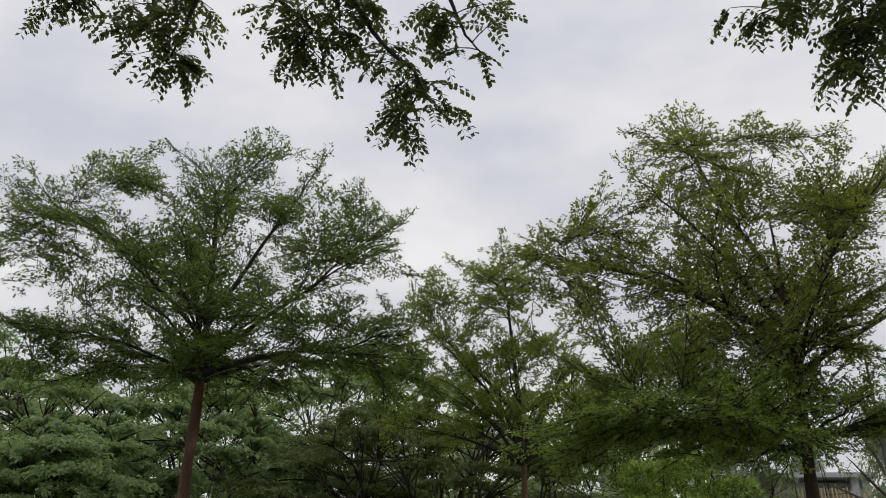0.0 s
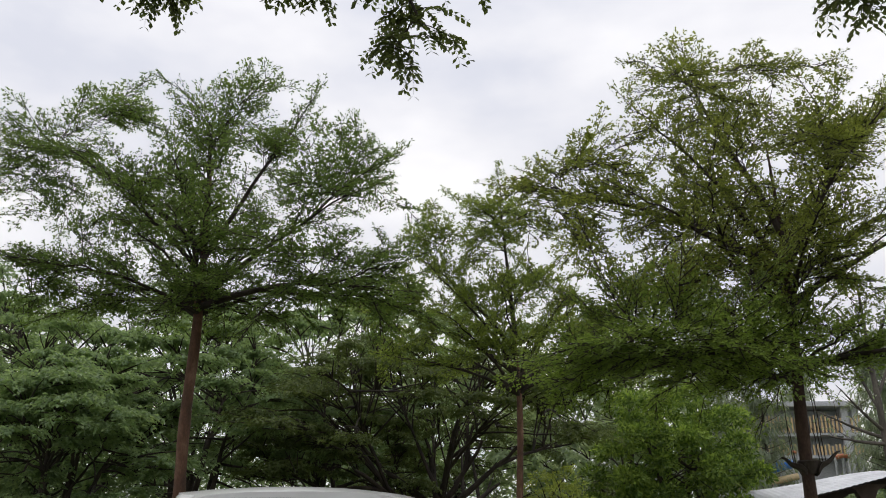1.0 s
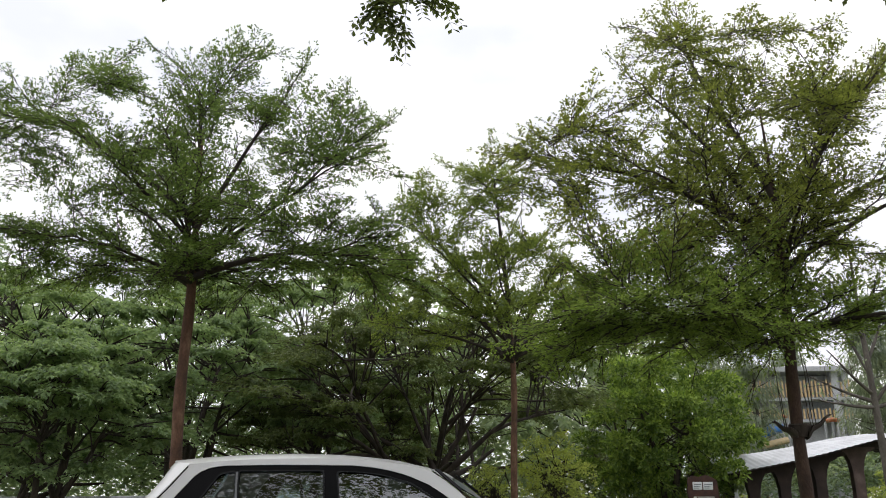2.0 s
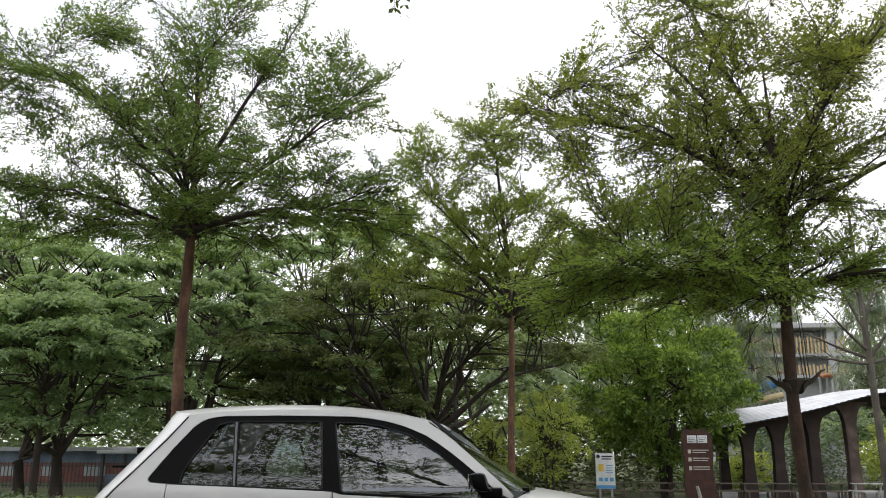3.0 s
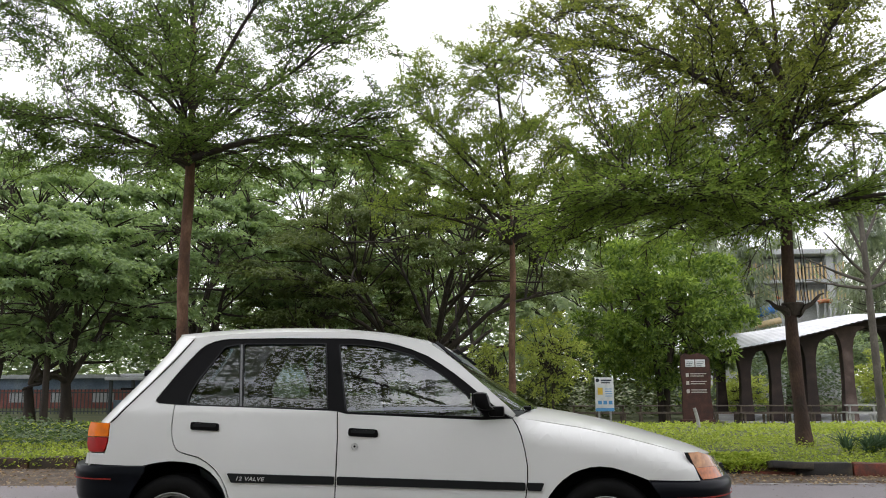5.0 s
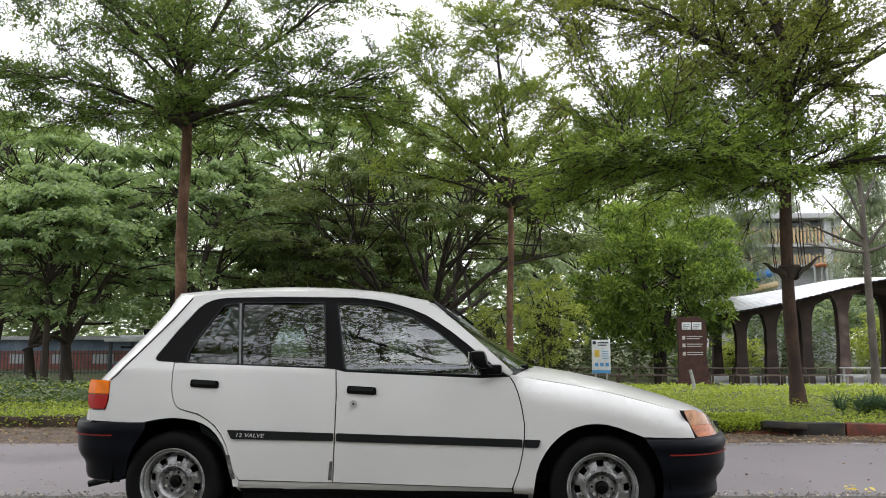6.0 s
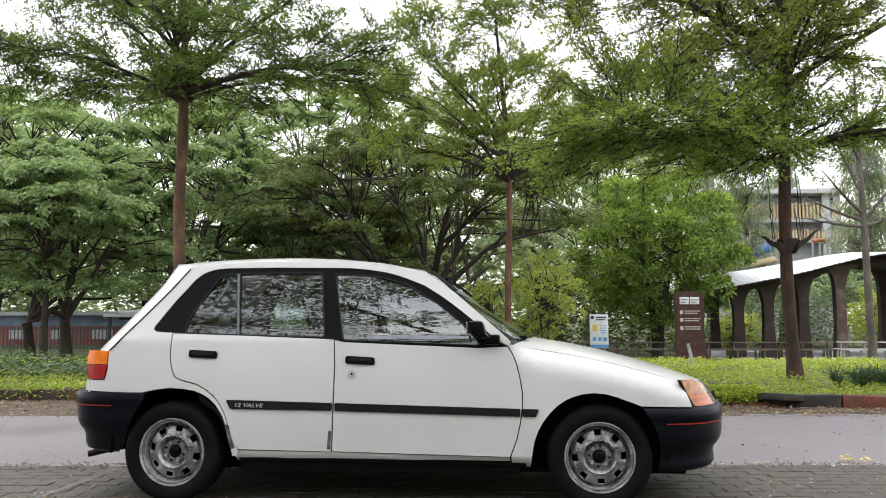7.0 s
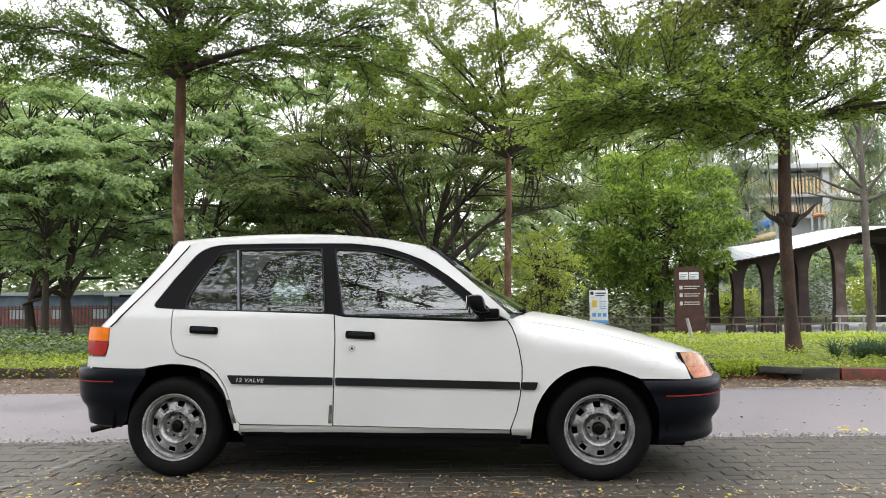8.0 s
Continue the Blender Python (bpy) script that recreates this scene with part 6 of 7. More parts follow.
def wheel(x, side, turn):
    bm = bmesh.new()
    revolve(bm, [(0.1825, 0.010), (0.1830, 0.002), (0.1795, -0.001), (0.1760, 0.003), (0.1740, 0.014), (0.1720, 0.034), (0.1690, 0.034), (0.1665, 0.018), (0.1635, 0.018), (0.1615, 0.034), (0.1600, 0.052), (0.1570, 0.075), (0.1540, 0.110), (0.1825, 0.140)], 64)
    rim = part("wheel", bm, M_STEEL, car, "worn silver steel wheel", smooth=50)
    ring = [0.032, 0.036, 0.044, 0.062, 0.070, 0.078, 0.086, 0.094, 0.104, 0.112, 0.136, 0.144, 0.150, 0.1575]
    deep = [0.056, 0.050, 0.049, 0.049, 0.040, 0.024, 0.018, 0.021, 0.030, 0.036, 0.040, 0.052, 0.064, 0.070]
    bm = bmesh.new()
    slot = lambda k, j: not (9 <= j < 11 and k % 8 in (0, 1, 2))
    revolve(bm, list(zip(ring, deep)), 64, slot)
    for v in bm.verts:
        r, a = math.hypot(v.co.x, v.co.z), math.atan2(v.co.z, v.co.x)
        if 0.10 < r < 0.148:
            # pads stand out between the slots
            v.co.y -= 0.008 * min(1.0, max(0.0, 0.55 - 1.3 * math.cos(8 * (a - 0.147))))
    bmesh.ops.solidify(bm, geom=bm.faces[:], thickness=0.004)
    part("wheel_disc", bm, M_DISC, rim, smooth=40)
    bm = bmesh.new()
    revolve(bm, [(0.0005, 0.082), (0.154, 0.082), (0.154, 0.095)], 32)
    part("brake_drum", bm, M_DARK, rim)
    bm = bmesh.new()
    revolve(bm, [(0.0005, 0.024), (0.018, 0.025), (0.028, 0.032), (0.031, 0.052)], 24)
    part("hub_cap", bm, M_TRIM, rim, "black centre cap")
    for k in range(4):
        a = math.pi / 4 + k * math.pi / 2
        bm = bmesh.new()
        bmesh.ops.create_cone(bm, cap_ends=True, segments=6, radius1=0.0105, radius2=0.008, depth=0.016)
        bmesh.ops.transform(bm, matrix=Matrix.Translation((0.050 * math.cos(a), 0.038, 0.050 * math.sin(a))) @ pose(0, 0, 0, 90), verts=bm.verts[:])
        part("wheel_nut", bm, M_STEEL, rim, smooth=0)
    # flat black discs stand in for the dark depth of the bolt holes
    for k in range(4):
        a = k * math.pi / 2
        bm = bmesh.new()
        bmesh.ops.create_cone(bm, cap_ends=True, segments=10, radius1=0.0065, radius2=0.0065, depth=0.004)
        bmesh.ops.transform(bm, matrix=Matrix.Translation((0.052 * math.cos(a), 0.0445, 0.052 * math.sin(a))) @ pose(0, 0, 0, 90), verts=bm.verts[:])
        part("bolt_hole_disc", bm, M_DARK, rim, smooth=0)
    bm = bmesh.new()
    revolve(bm, [(0.178, 0.012), (0.188, -0.001), (0.205, -0.009), (0.228, -0.013), (0.248, -0.010), (0.261, 0.000), (0.269, 0.012), (0.2715, 0.028), (0.2720, 0.05), (0.2690, 0.052), (0.2690, 0.057), (0.2722, 0.059), (0.2722, 0.093), (0.2690, 0.095), (0.2690, 0.10), (0.2720, 0.102), (0.2690, 0.140), (0.250, 0.158), (0.18, 0.150)], 64)
    for v in bm.verts:
        if v.co.z < -0.267:
            v.co.z = -0.267
    part("tyre", bm, M_TYRE, rim, "black tyre", smooth=45)
    m = pose(x - CAR_X, side * 0.772, 0.268, 0, turn, 0)
    rim.matrix_local = m if side < 0 else pose(x - CAR_X, side * 0.772, 0.268, 0, turn, 180)


for side in (-1, 1):
    wheel(-1.732, side, 20)
    wheel(0.57, side, 5)
v, f = tube_arrays([(np.array([(-1.732 - CAR_X, -0.7, 0.268), (-1.732 - CAR_X, 0.7, 0.268)]), np.full(2, 0.04)), (np.array([(0.57 - CAR_X, -0.7, 0.268), (0.57 - CAR_X, 0.7, 0.268)]), np.full(2, 0.03))], 10)
from_arrays("axle", v, f, M_DARK, car, smooth=True)

# ---- pavilion, signs and other park things ----
M_BROWN = rough_surface("dark_brown_render", (0.020, 0.014, 0.012), (0.040, 0.027, 0.023), (0.075, 0.052, 0.045), scale=2.5, fine=40, rough=0.85, bump=0.5, depth=0.01)
M_BROWN_PALE = rough_surface("faded_brown_render", (0.060, 0.042, 0.036), (0.105, 0.072, 0.062), (0.20, 0.15, 0.13), scale=2.5, fine=40, rough=0.85, bump=0.5, depth=0.01)
M_SHEET = rough_surface("roof_sheet", (0.42, 0.43, 0.45), (0.58, 0.59, 0.61), (0.70, 0.71, 0.73), scale=1.2, fine=40, rough=0.5, bump=0.1, metal=0.1)
M_SIGN_BROWN = rough_surface("sign_brown", (0.040, 0.018, 0.014), (0.070, 0.030, 0.022), (0.105, 0.052, 0.040), scale=5, fine=40, rough=0.8, bump=0.6, depth=0.01)
M_WHITE = plain("white_board", (0.72, 0.74, 0.75), rough=0.5)
M_PALE_TEXT = plain("pale_sign_text", (0.55, 0.52, 0.48), rough=0.6)
M_BLUE = plain("blue_print", (0.10, 0.32, 0.62), rough=0.5)
M_INK = plain("dark_print", (0.03, 0.04, 0.06), rough=0.6)
M_YELLOW_PRINT = plain("yellow_print", (0.70, 0.48, 0.06), rough=0.6)
M_WOOD = rough_surface("weathered_wood", (0.070, 0.055, 0.042), (0.125, 0.100, 0.078), (0.20, 0.165, 0.13), scale=4, fine=50, rough=0.85, bump=0.5, depth=0.006, stretch=(0.3, 1, 1))
M_GREYWOOD = rough_surface("grey_painted_wood", (0.30, 0.30, 0.29), (0.44, 0.44, 0.42), (0.56, 0.56, 0.54), scale=4, fine=50, rough=0.7)
M_CONCRETE = rough_surface("pale_concrete", (0.40, 0.41, 0.43), (0.52, 0.53, 0.55), (0.62, 0.63, 0.64), scale=0.5, fine=12, rough=0.85)
M_SLAT = plain("ochre_slat", (0.72, 0.52, 0.28), rough=0.6)
# far windows, roof and roof band: dark grey paled for haze
M_HAZE_GREY = plain("haze_grey", (0.38, 0.40, 0.42), rough=0.7)
M_SLIDE_BLUE = plain("blue_slide", (0.05, 0.22, 0.62), rough=0.35)
M_ORANGE = plain("orange_slide", (0.58, 0.20, 0.09), rough=0.4)
M_SLIDE_PALE = plain("sandy_slide", (0.62, 0.48, 0.28), rough=0.5)
M_FENCE = plain("dark_fence", (0.05, 0.06, 0.065), rough=0.6)
M_WALL_RED = rough_surface("red_wall", (0.16, 0.06, 0.05), (0.24, 0.09, 0.075), (0.32, 0.14, 0.12), scale=1, fine=14, rough=0.8)
M_WALL_BLUE = rough_surface("blue_grey_wall", (0.10, 0.14, 0.20), (0.15, 0.20, 0.27), (0.22, 0.27, 0.33), scale=1, fine=14, rough=0.8)


def boxes(name, list_of, material, parent=None, label="", bevel=0.004):
    bm = bmesh.new()
    for lo, hi in list_of:
        box(bm, lo, hi, bevel)
    return part(name, bm, material, parent, label)


def slab_from(name, outline, y0, y1, material, parent, holes=(), label=""):
    """An upright plate with the given outline in x and z, from y0 to y1."""
    bm = bmesh.new()
    edges = []
    for loop in (outline, *holes):
        vs = [bm.verts.new((x, y0, z)) for x, z in loop]
        edges += [bm.edges.new((vs[k], vs[(k + 1) % len(vs)])) for k in range(len(vs))]
    bmesh.ops.triangle_fill(bm, use_beauty=True, use_dissolve=False, edges=edges)
    got = bmesh.ops.extrude_face_region(bm, geom=bm.faces[:])["geom"]
    for v in (g for g in got if isinstance(g, bmesh.types.BMVert)):
        v.co.y = y1
    bmesh.ops.recalc_face_normals(bm, faces=bm.faces[:])
    return part(name, bm, material, parent, label, smooth=25)


# the open pavilion, in coordinates about its first column's foot
PX, PY = 7.43, 28.0
PZ = float(land(PX, PY))
pavilion = empty("pavilion", (PX, PY, PZ), "open park pavilion with dark arched columns and a curved sheet roof", "pavilion")
EAVE = [(-1.0, 2.36), (-0.6, 2.44), (0.2, 2.57), (1.2, 2.75), (2.2, 2.97), (3.0, 3.17), (3.8, 3.36), (4.4, 3.46), (5.2, 3.48), (6.2, 3.40), (7.4, 3.20), (8.6, 2.90), (9.8, 2.5)]
for row_y, mat in ((0.0, M_BROWN), (6.0, M_BROWN)):
    cols = [0.0, 0.98, 2.12, 3.32, 5.3, 7.2] if row_y == 0 else [0.55, 3.6, 7.2]
    for k, c in enumerate(cols):
        top = curve(EAVE, c) - 0.12 + (0.0 if row_y == 0 else 0.25)
        w, reach = 0.17, 0.42 if k < 2 else 0.60
        left = [(c - w * 1.25, -0.2), (c - w * 1.2, 0.3), (c - w * 0.92, 1.2), (c - w * 0.98, top - 0.75), (c - w * 1.35, top - 0.42), (c - w * 2.0, top - 0.18), (c - reach, top - 0.06), (c - reach, top)]
        right = [(2 * c - x, z) for x, z in left]
        slab_from("column", left + right[::-1], row_y, row_y + 0.34, M_BROWN_PALE if (k == 3 and row_y == 0) else mat, pavilion, label="dark brown arched column" if k != 3 else "faded brown arched column")
    slab_from("beam", [(x, z - 0.30 + (0.0 if row_y == 0 else 0.25)) for x, z in EAVE] + [(x, z - 0.06 + (0.0 if row_y == 0 else 0.25)) for x, z in EAVE[::-1]], row_y + 0.02, row_y + 0.32, mat, pavilion)
xs = np.arange(-1.0, 9.8, 0.05)
rows = []
for y, lift in ((-0.75, -0.06), (0.6, 0.16), (2.0, 0.36), (3.2, 0.40), (4.6, 0.30), (6.8, 0.0)):
    fall = np.clip((4.6 - xs) / 5.6, 0, 1)
    z = np.array([curve(EAVE, x) for x in xs]) + lift * (0.55 + 0.75 * fall) + 0.012 * np.sin(xs * 2 * np.pi / 0.2)
    rows.append(np.stack([xs, np.full_like(xs, y), z], -1))
G = np.array(rows)
idx = np.arange(G.shape[0] * G.shape[1]).reshape(G.shape[:2])
faces = np.stack([idx[:-1, :-1], idx[:-1, 1:], idx[1:, 1:], idx[1:, :-1]], -1).reshape(-1, 4)
from_arrays("roof", G.reshape(-1, 3), faces, M_SHEET, pavilion, smooth=True)
under = from_arrays("ceiling_lining", G.reshape(-1, 3) - [0, 0, 0.05], faces, M_BROWN, pavilion, smooth=True)
boxes("floor_slab", [((-0.8, -0.3, -0.25), (9.4, 6.6, 0.02))], M_CONCRETE, pavilion)


def picnic_bench(x, y, length, material, label, turn=0):
    ob = empty("picnic_bench", (x, y, float(land(x, y))), label, "bench", "benches on the lawn")
    ob.rotation_euler[2] = radians(turn)
    h = length / 2
    boxes("tabletop", [((-h, -0.12 + 0.13 * k, 0.50), (h, -0.01 + 0.13 * k, 0.53)) for k in range(2)], material, ob)
    boxes("seat", [((-h, -0.42, 0.28), (h, -0.26, 0.31))], material, ob)
    boxes("seat", [((-h, 0.30, 0.28), (h, 0.46, 0.31))], material, ob)
    for sx in (-h + 0.12, 0.0, h - 0.12):
        for sy, top in ((-0.34, 0.28), (0.38, 0.28), (0.0, 0.50)):
            boxes("leg", [((sx - 0.03, sy - 0.03, -0.03), (sx + 0.03, sy + 0.03, top))], material, ob)
    return ob


for x, y, ln, t in ((2.4, 26.5, 1.8, 4), (4.5, 26.0, 1.9, -3), (6.0, 26.4, 1.7, 2), (7.6, 26.3, 1.9, 5), (9.0, 26.6, 1.7, -4)):
    picnic_bench(x, y, ln, M_WOOD, "low weathered wooden picnic bench on the lawn", t)
picnic_bench(10.5, 25.6, 1.6, M_GREYWOOD, "low pale grey picnic bench on the lawn", -6)

# brown sign board shaped like a slab of timber
ob = empty("sign_board", (5.22, 25.0, float(land(5.2, 25.0))), "tall brown timber-like sign board with pale writing", "sign")
edge = [(-0.42, -0.1), (-0.44, 0.5), (-0.40, 1.1), (-0.45, 1.6), (-0.42, 1.98), (-0.30, 2.06), (-0.12, 2.02), (0.1, 2.08), (0.30, 2.0), (0.41, 1.92), (0.44, 1.4), (0.40, 0.9), (0.45, 0.3), (0.43, -0.1)]
board = slab_from("board", edge, 0, 0.14, M_SIGN_BROWN, ob)
boxes("plate", [((-0.30, -0.012, 1.66), (-0.03, 0.004, 1.88))], M_WHITE, ob, "white plate")
boxes("plate", [((0.0, -0.012, 1.66), (0.28, 0.004, 1.88))], M_WHITE, ob, "white plate")
for bar in [((-0.27, -0.016, 1.80 - 0.05 * k), (-0.06 - 0.03 * k, -0.011, 1.815 - 0.05 * k)) for k in range(3)] + [((0.03, -0.016, 1.80 - 0.05 * k), (0.25 - 0.04 * k, -0.011, 1.815 - 0.05 * k)) for k in range(3)]:
    boxes("writing", [bar], M_INK, ob, bevel=0)
for row, z in enumerate((1.42, 1.19, 0.94)):
    boxes("symbol", [((-0.30, -0.010, z - 0.06), (-0.21, 0.004, z + 0.05))], M_PALE_TEXT, ob, "pale symbol")
    for bar in (((-0.17, -0.010, z + 0.02), (0.30, 0.004, z + 0.045)), ((-0.17, -0.010, z - 0.045), (0.22 + 0.04 * row, 0.004, z - 0.02))):
        boxes("writing", [bar], M_PALE_TEXT, ob, bevel=0)
boxes("base", [((-0.5, -0.08, -0.2), (0.5, 0.24, 0.10))], M_SIGN_BROWN, ob, bevel=0.03)

# white information board
ob = empty("information_board", (2.48, 25.0, float(land(2.4, 25.0))), "white information board on a post with blue foot band", "sign")
boxes("board", [((-0.28, 0, 0.34), (0.28, 0.05, 1.36))], M_WHITE, ob)
boxes("post", [((-0.2, 0.05, -0.1), (-0.14, 0.11, 1.2)), ((0.14, 0.05, -0.1), (0.2, 0.11, 1.2))], M_GREYWOOD, ob)
boxes("band", [((-0.275, -0.006, 0.345), (0.275, 0.004, 0.44))], M_BLUE, ob, "blue band", bevel=0)
bm = bmesh.new()
bmesh.ops.create_circle(bm, cap_ends=True, segments=24, radius=0.055, matrix=pose(-0.2, -0.006, 1.27, 90))
part("emblem", bm, M_INK, ob, "dark round emblem")
for bar in (((-0.10, -0.006, 1.25), (0.22, 0.004, 1.29)), ((-0.10, -0.006, 1.18), (0.18, 0.004, 1.215))):
    boxes("writing", [bar], M_INK, ob, bevel=0)
boxes("picture", [((-0.20, -0.006, 0.84), (-0.05, 0.004, 1.05))], M_YELLOW_PRINT, ob, "yellow printed panel", bevel=0)
for bar in [((0.02, -0.006, 1.0 - 0.07 * k), (0.22, 0.004, 1.02 - 0.07 * k)) for k in range(4)] + [((-0.2 + 0.16 * k, -0.006, 0.55), (-0.09 + 0.16 * k, 0.004, 0.66)) for k in range(3)]:
    boxes("writing", [bar], M_BLUE, ob, bevel=0)

# leaning stake on the lawn
v, f = tube_arrays([(np.array([(0.03, 0, -0.1), (0.0, 0.01, 0.18), (-0.05, 0.02, 0.40)]), np.array([0.04, 0.036, 0.032]))], 8)
stake = from_arrays("stake", v, f, M_GREYWOOD, smooth=True)
stake.location = (3.42, 15.8, float(land(3.4, 15.8)))
tagged(stake, "short weathered wooden stake leaning in the lawn", "stake")

# fern bracket on the trunk of the near tree, with thin hanging roots
tz = 2.03
ob = empty("bracket_fern", (3.845, 11.0, tz), "dark bracket fern growing round the trunk", "plant")
for side, reach, up in ((-1, 0.28, 0.05), (1, 0.35, 0.14)):
    rows = []
    for t in np.linspace(0, 1, 9):
        cx, cz = side * (0.08 + reach * t), up * t - 0.10 * (1 - t) ** 2 + 0.02 * math.sin(9 * t)
        hgt = 0.06 * (1 - t) ** 0.8 + 0.010
        dep = 0.12 * (1 - t) + 0.015
        rows.append([(cx, -dep, cz), (cx, -dep * 0.9, cz - hgt), (cx, 0, cz - hgt * 1.3), (cx, dep * 0.9, cz - hgt), (cx, dep, cz)])
    bm = bmesh.new()
    g = [[bm.verts.new(p) for p in r] for r in rows]
    for i in range(8):
        for j in range(4):
            bm.faces.new((g[i][j], g[i][j + 1], g[i + 1][j + 1], g[i + 1][j]))
    bmesh.ops.recalc_face_normals(bm, faces=bm.faces[:])
    bmesh.ops.solidify(bm, geom=bm.faces[:], thickness=0.015)
    part("frond", bm, M_BARK, ob)
bm = bmesh.new()
revolve(bm, [(0.09, -0.16), (0.12, -0.08), (0.15, 0.0), (0.14, 0.02), (0.10, 0.0)], 16)
bmesh.ops.transform(bm, matrix=pose(0, 0, 0, 90), verts=bm.verts[:])
part("collar", bm, M_BARK, ob)
rng = np.random.default_rng(8)
for sx, ln in ((-0.20, 0.95), (-0.17, 0.5), (0.18, 1.0), (0.22, 0.9), (0.15, 0.45)):
    q = np.array([(sx, 0.0, -0.02), (sx - 0.02, 0.01, ln * 0.4), (sx - 0.03, 0.0, ln * 0.75), (sx - 0.05, 0.02, ln)])
    v, f = tube_arrays([(q, np.full(4, 0.006))], 5)
    from_arrays("root", v, f, M_BARK, ob, smooth=True)

# bare grey tree with few leaves
def bare_tree():
    rng = np.random.default_rng(15)
    bx, by = 9.25, 22.0
    bz = float(land(bx, by))
    ob = empty("bare_tree", (bx, by, bz), "slender grey tree with bare outstretched limbs", "tree")
    up = 3.33 - bz
    v, f = tube_arrays([(np.array([(0.05, 0, -0.1), (0.03, 0, 0.3), (0.0, 0, up * 0.5), (-0.04, 0, up), (-0.10, 0, up + 2.2), (-0.12, 0, up + 4.5)]), np.array([0.14, 0.105, 0.095, 0.085, 0.06, 0.02]))], 12)
    from_arrays("trunk", v, f, M_BARK_GREY, ob, smooth=True)
    lines, places, ways = [], [], []
    for h, dx, dy, dz in ((0.0, -1.75, -0.4, 0.22), (0.15, -1.5, 0.5, 0.75), (0.35, -1.3, -0.8, 1.0), (0.1, 1.0, -0.3, 1.6), (0.0, 1.3, 0.4, 0.5), (0.9, -0.6, 0.3, 1.7), (1.2, 0.9, 0.6, 1.6), (1.8, -0.7, -0.5, 1.5), (2.3, 0.6, -0.3, 1.4), (2.6, -0.5, 0.6, 1.2)):
        a = np.array([-0.04 - 0.03 * h, 0, up + h])
        b = a + np.array([dx, dy, dz])
        q = wobble(rng, bezier(a, (a + b) / 2 + [0, 0, -0.08], b, 10), 0.03)
        v, f = tube_arrays([(q, np.linspace(0.055, 0.012, 10))], 7)
        from_arrays("limb", v, f, M_BARK_GREY, ob, smooth=True)
        for _ in range(9):
            i = rng.integers(3, 9)
            e = q[i] + rng.normal(0, 0.28, 3) + [0, 0, 0.12]
            lines.append((np.stack([q[i], (q[i] + e) / 2, e]), np.array([0.012, 0.008, 0.004])))
            m = 9 if h > 0.8 else 3
            places.append(e + rng.normal(0, 0.10, (m, 3)))
            ways.append(rng.normal(0, 1, (m, 3)))
    v, f = tube_arrays(lines, 4)
    fine = from_arrays("branch_work", v, f, M_BARK_GREY, ob, smooth=True)
    fine["kind"] = "stuff"
    v, f = leaf_arrays(rng, np.concatenate(places), np.concatenate(ways), 0.10, 0.05)
    crown = from_arrays("crown", v, f, M_LEAF_HAZED, ob)
    crown["kind"] = "stuff"


bare_tree()

# the pale building with ochre slats, far behind
bz = float(land(20, 70))
building = empty("building", (22.5, 70.0, bz), "pale grey building with ochre slatted balconies", "building")
boxes("wall", [((-6.2, 0.9, 0), (3.6, 9.0, 11.6))], M_CONCRETE, building, bevel=0.02)
boxes("roof", [((-6.6, -0.9, 11.75), (4.3, 9.4, 12.15))], M_CONCRETE, building, bevel=0.03)
for z0, high in ((4.6, 0.9), (7.95, 0.9), (9.70, 1.45)):
    boxes("balcony", [((-6.3, -0.3, z0 - 0.25), (3.8, 0.9, z0))], M_CONCRETE, building, bevel=0.02)
    for x in (-5.0, -3.0, -1.0, 1.0):
        boxes("window", [((x - 0.75, 0.80, z0 + 0.1), (x + 0.75, 0.92, z0 + 1.3))], M_HAZE_GREY, building, "window in grey paled for haze", bevel=0.01)
    x, k = -6.2, 0
    while x < 3.7:
        if not (-0.9 < x < -0.5 or 2.3 < x < 3.0):
            boxes("slat", [((x, -0.32, z0 + 0.02), (x + 0.13, -0.20, z0 + high * (0.9 + 0.1 * math.sin(k * 2.1))))], M_SLAT, building, bevel=0)
        x, k = x + 0.29, k + 1
# a grey strip stands in for the shade under the roof
boxes("shade_band", [((-6.1, 0.80, 11.2), (3.5, 0.915, 11.58))], M_HAZE_GREY, building, "grey strip in place of the shade under the roof", bevel=0.01)
for x in (-6.1, -0.7, 2.65, 3.5):
    boxes("pillar", [((x - 0.28, -0.28, 0), (x + 0.28, 0.25, 11.75))], M_CONCRETE, building, bevel=0.02)

# water slides in front of it
def slide(points, r, material, label, name="slide"):
    p = np.array(points, float)
    fine = np.concatenate([p[i] + (p[i + 1] - p[i]) * np.linspace(0, 1, 6)[:-1, None] for i in range(len(p) - 1)] + [p[-1:]])
    base = p[0].copy()
    gz = float(land(p[0][0], p[0][1]))
    ob = empty(name, (base[0], base[1], gz), label, "slide")
    v, f = tube_arrays([(fine - [base[0], base[1], gz], np.full(len(fine), r))], 14)
    from_arrays("tube", v, f, material, ob, smooth=True)
    for q in p:
        v, f = tube_arrays([(np.array([(q[0] - base[0], q[1] - base[1] + r * 0.5, 0), (q[0] - base[0], q[1] - base[1] + r * 0.5, q[2] - gz)]), np.full(2, 0.09))], 8)
        from_arrays("post", v, f, M_CONCRETE, ob, smooth=True)


slide([(15.4, 60, 5.15), (16.2, 60, 5.40), (17.0, 60, 5.62), (17.8, 60.6, 5.80)], 0.36, M_SLIDE_BLUE, "blue tube water slide on posts")
slide([(14.6, 58, 4.15), (15.9, 58, 4.45), (17.5, 58, 4.80)], 0.22, M_SLIDE_PALE, "sandy yellow open slide on posts")
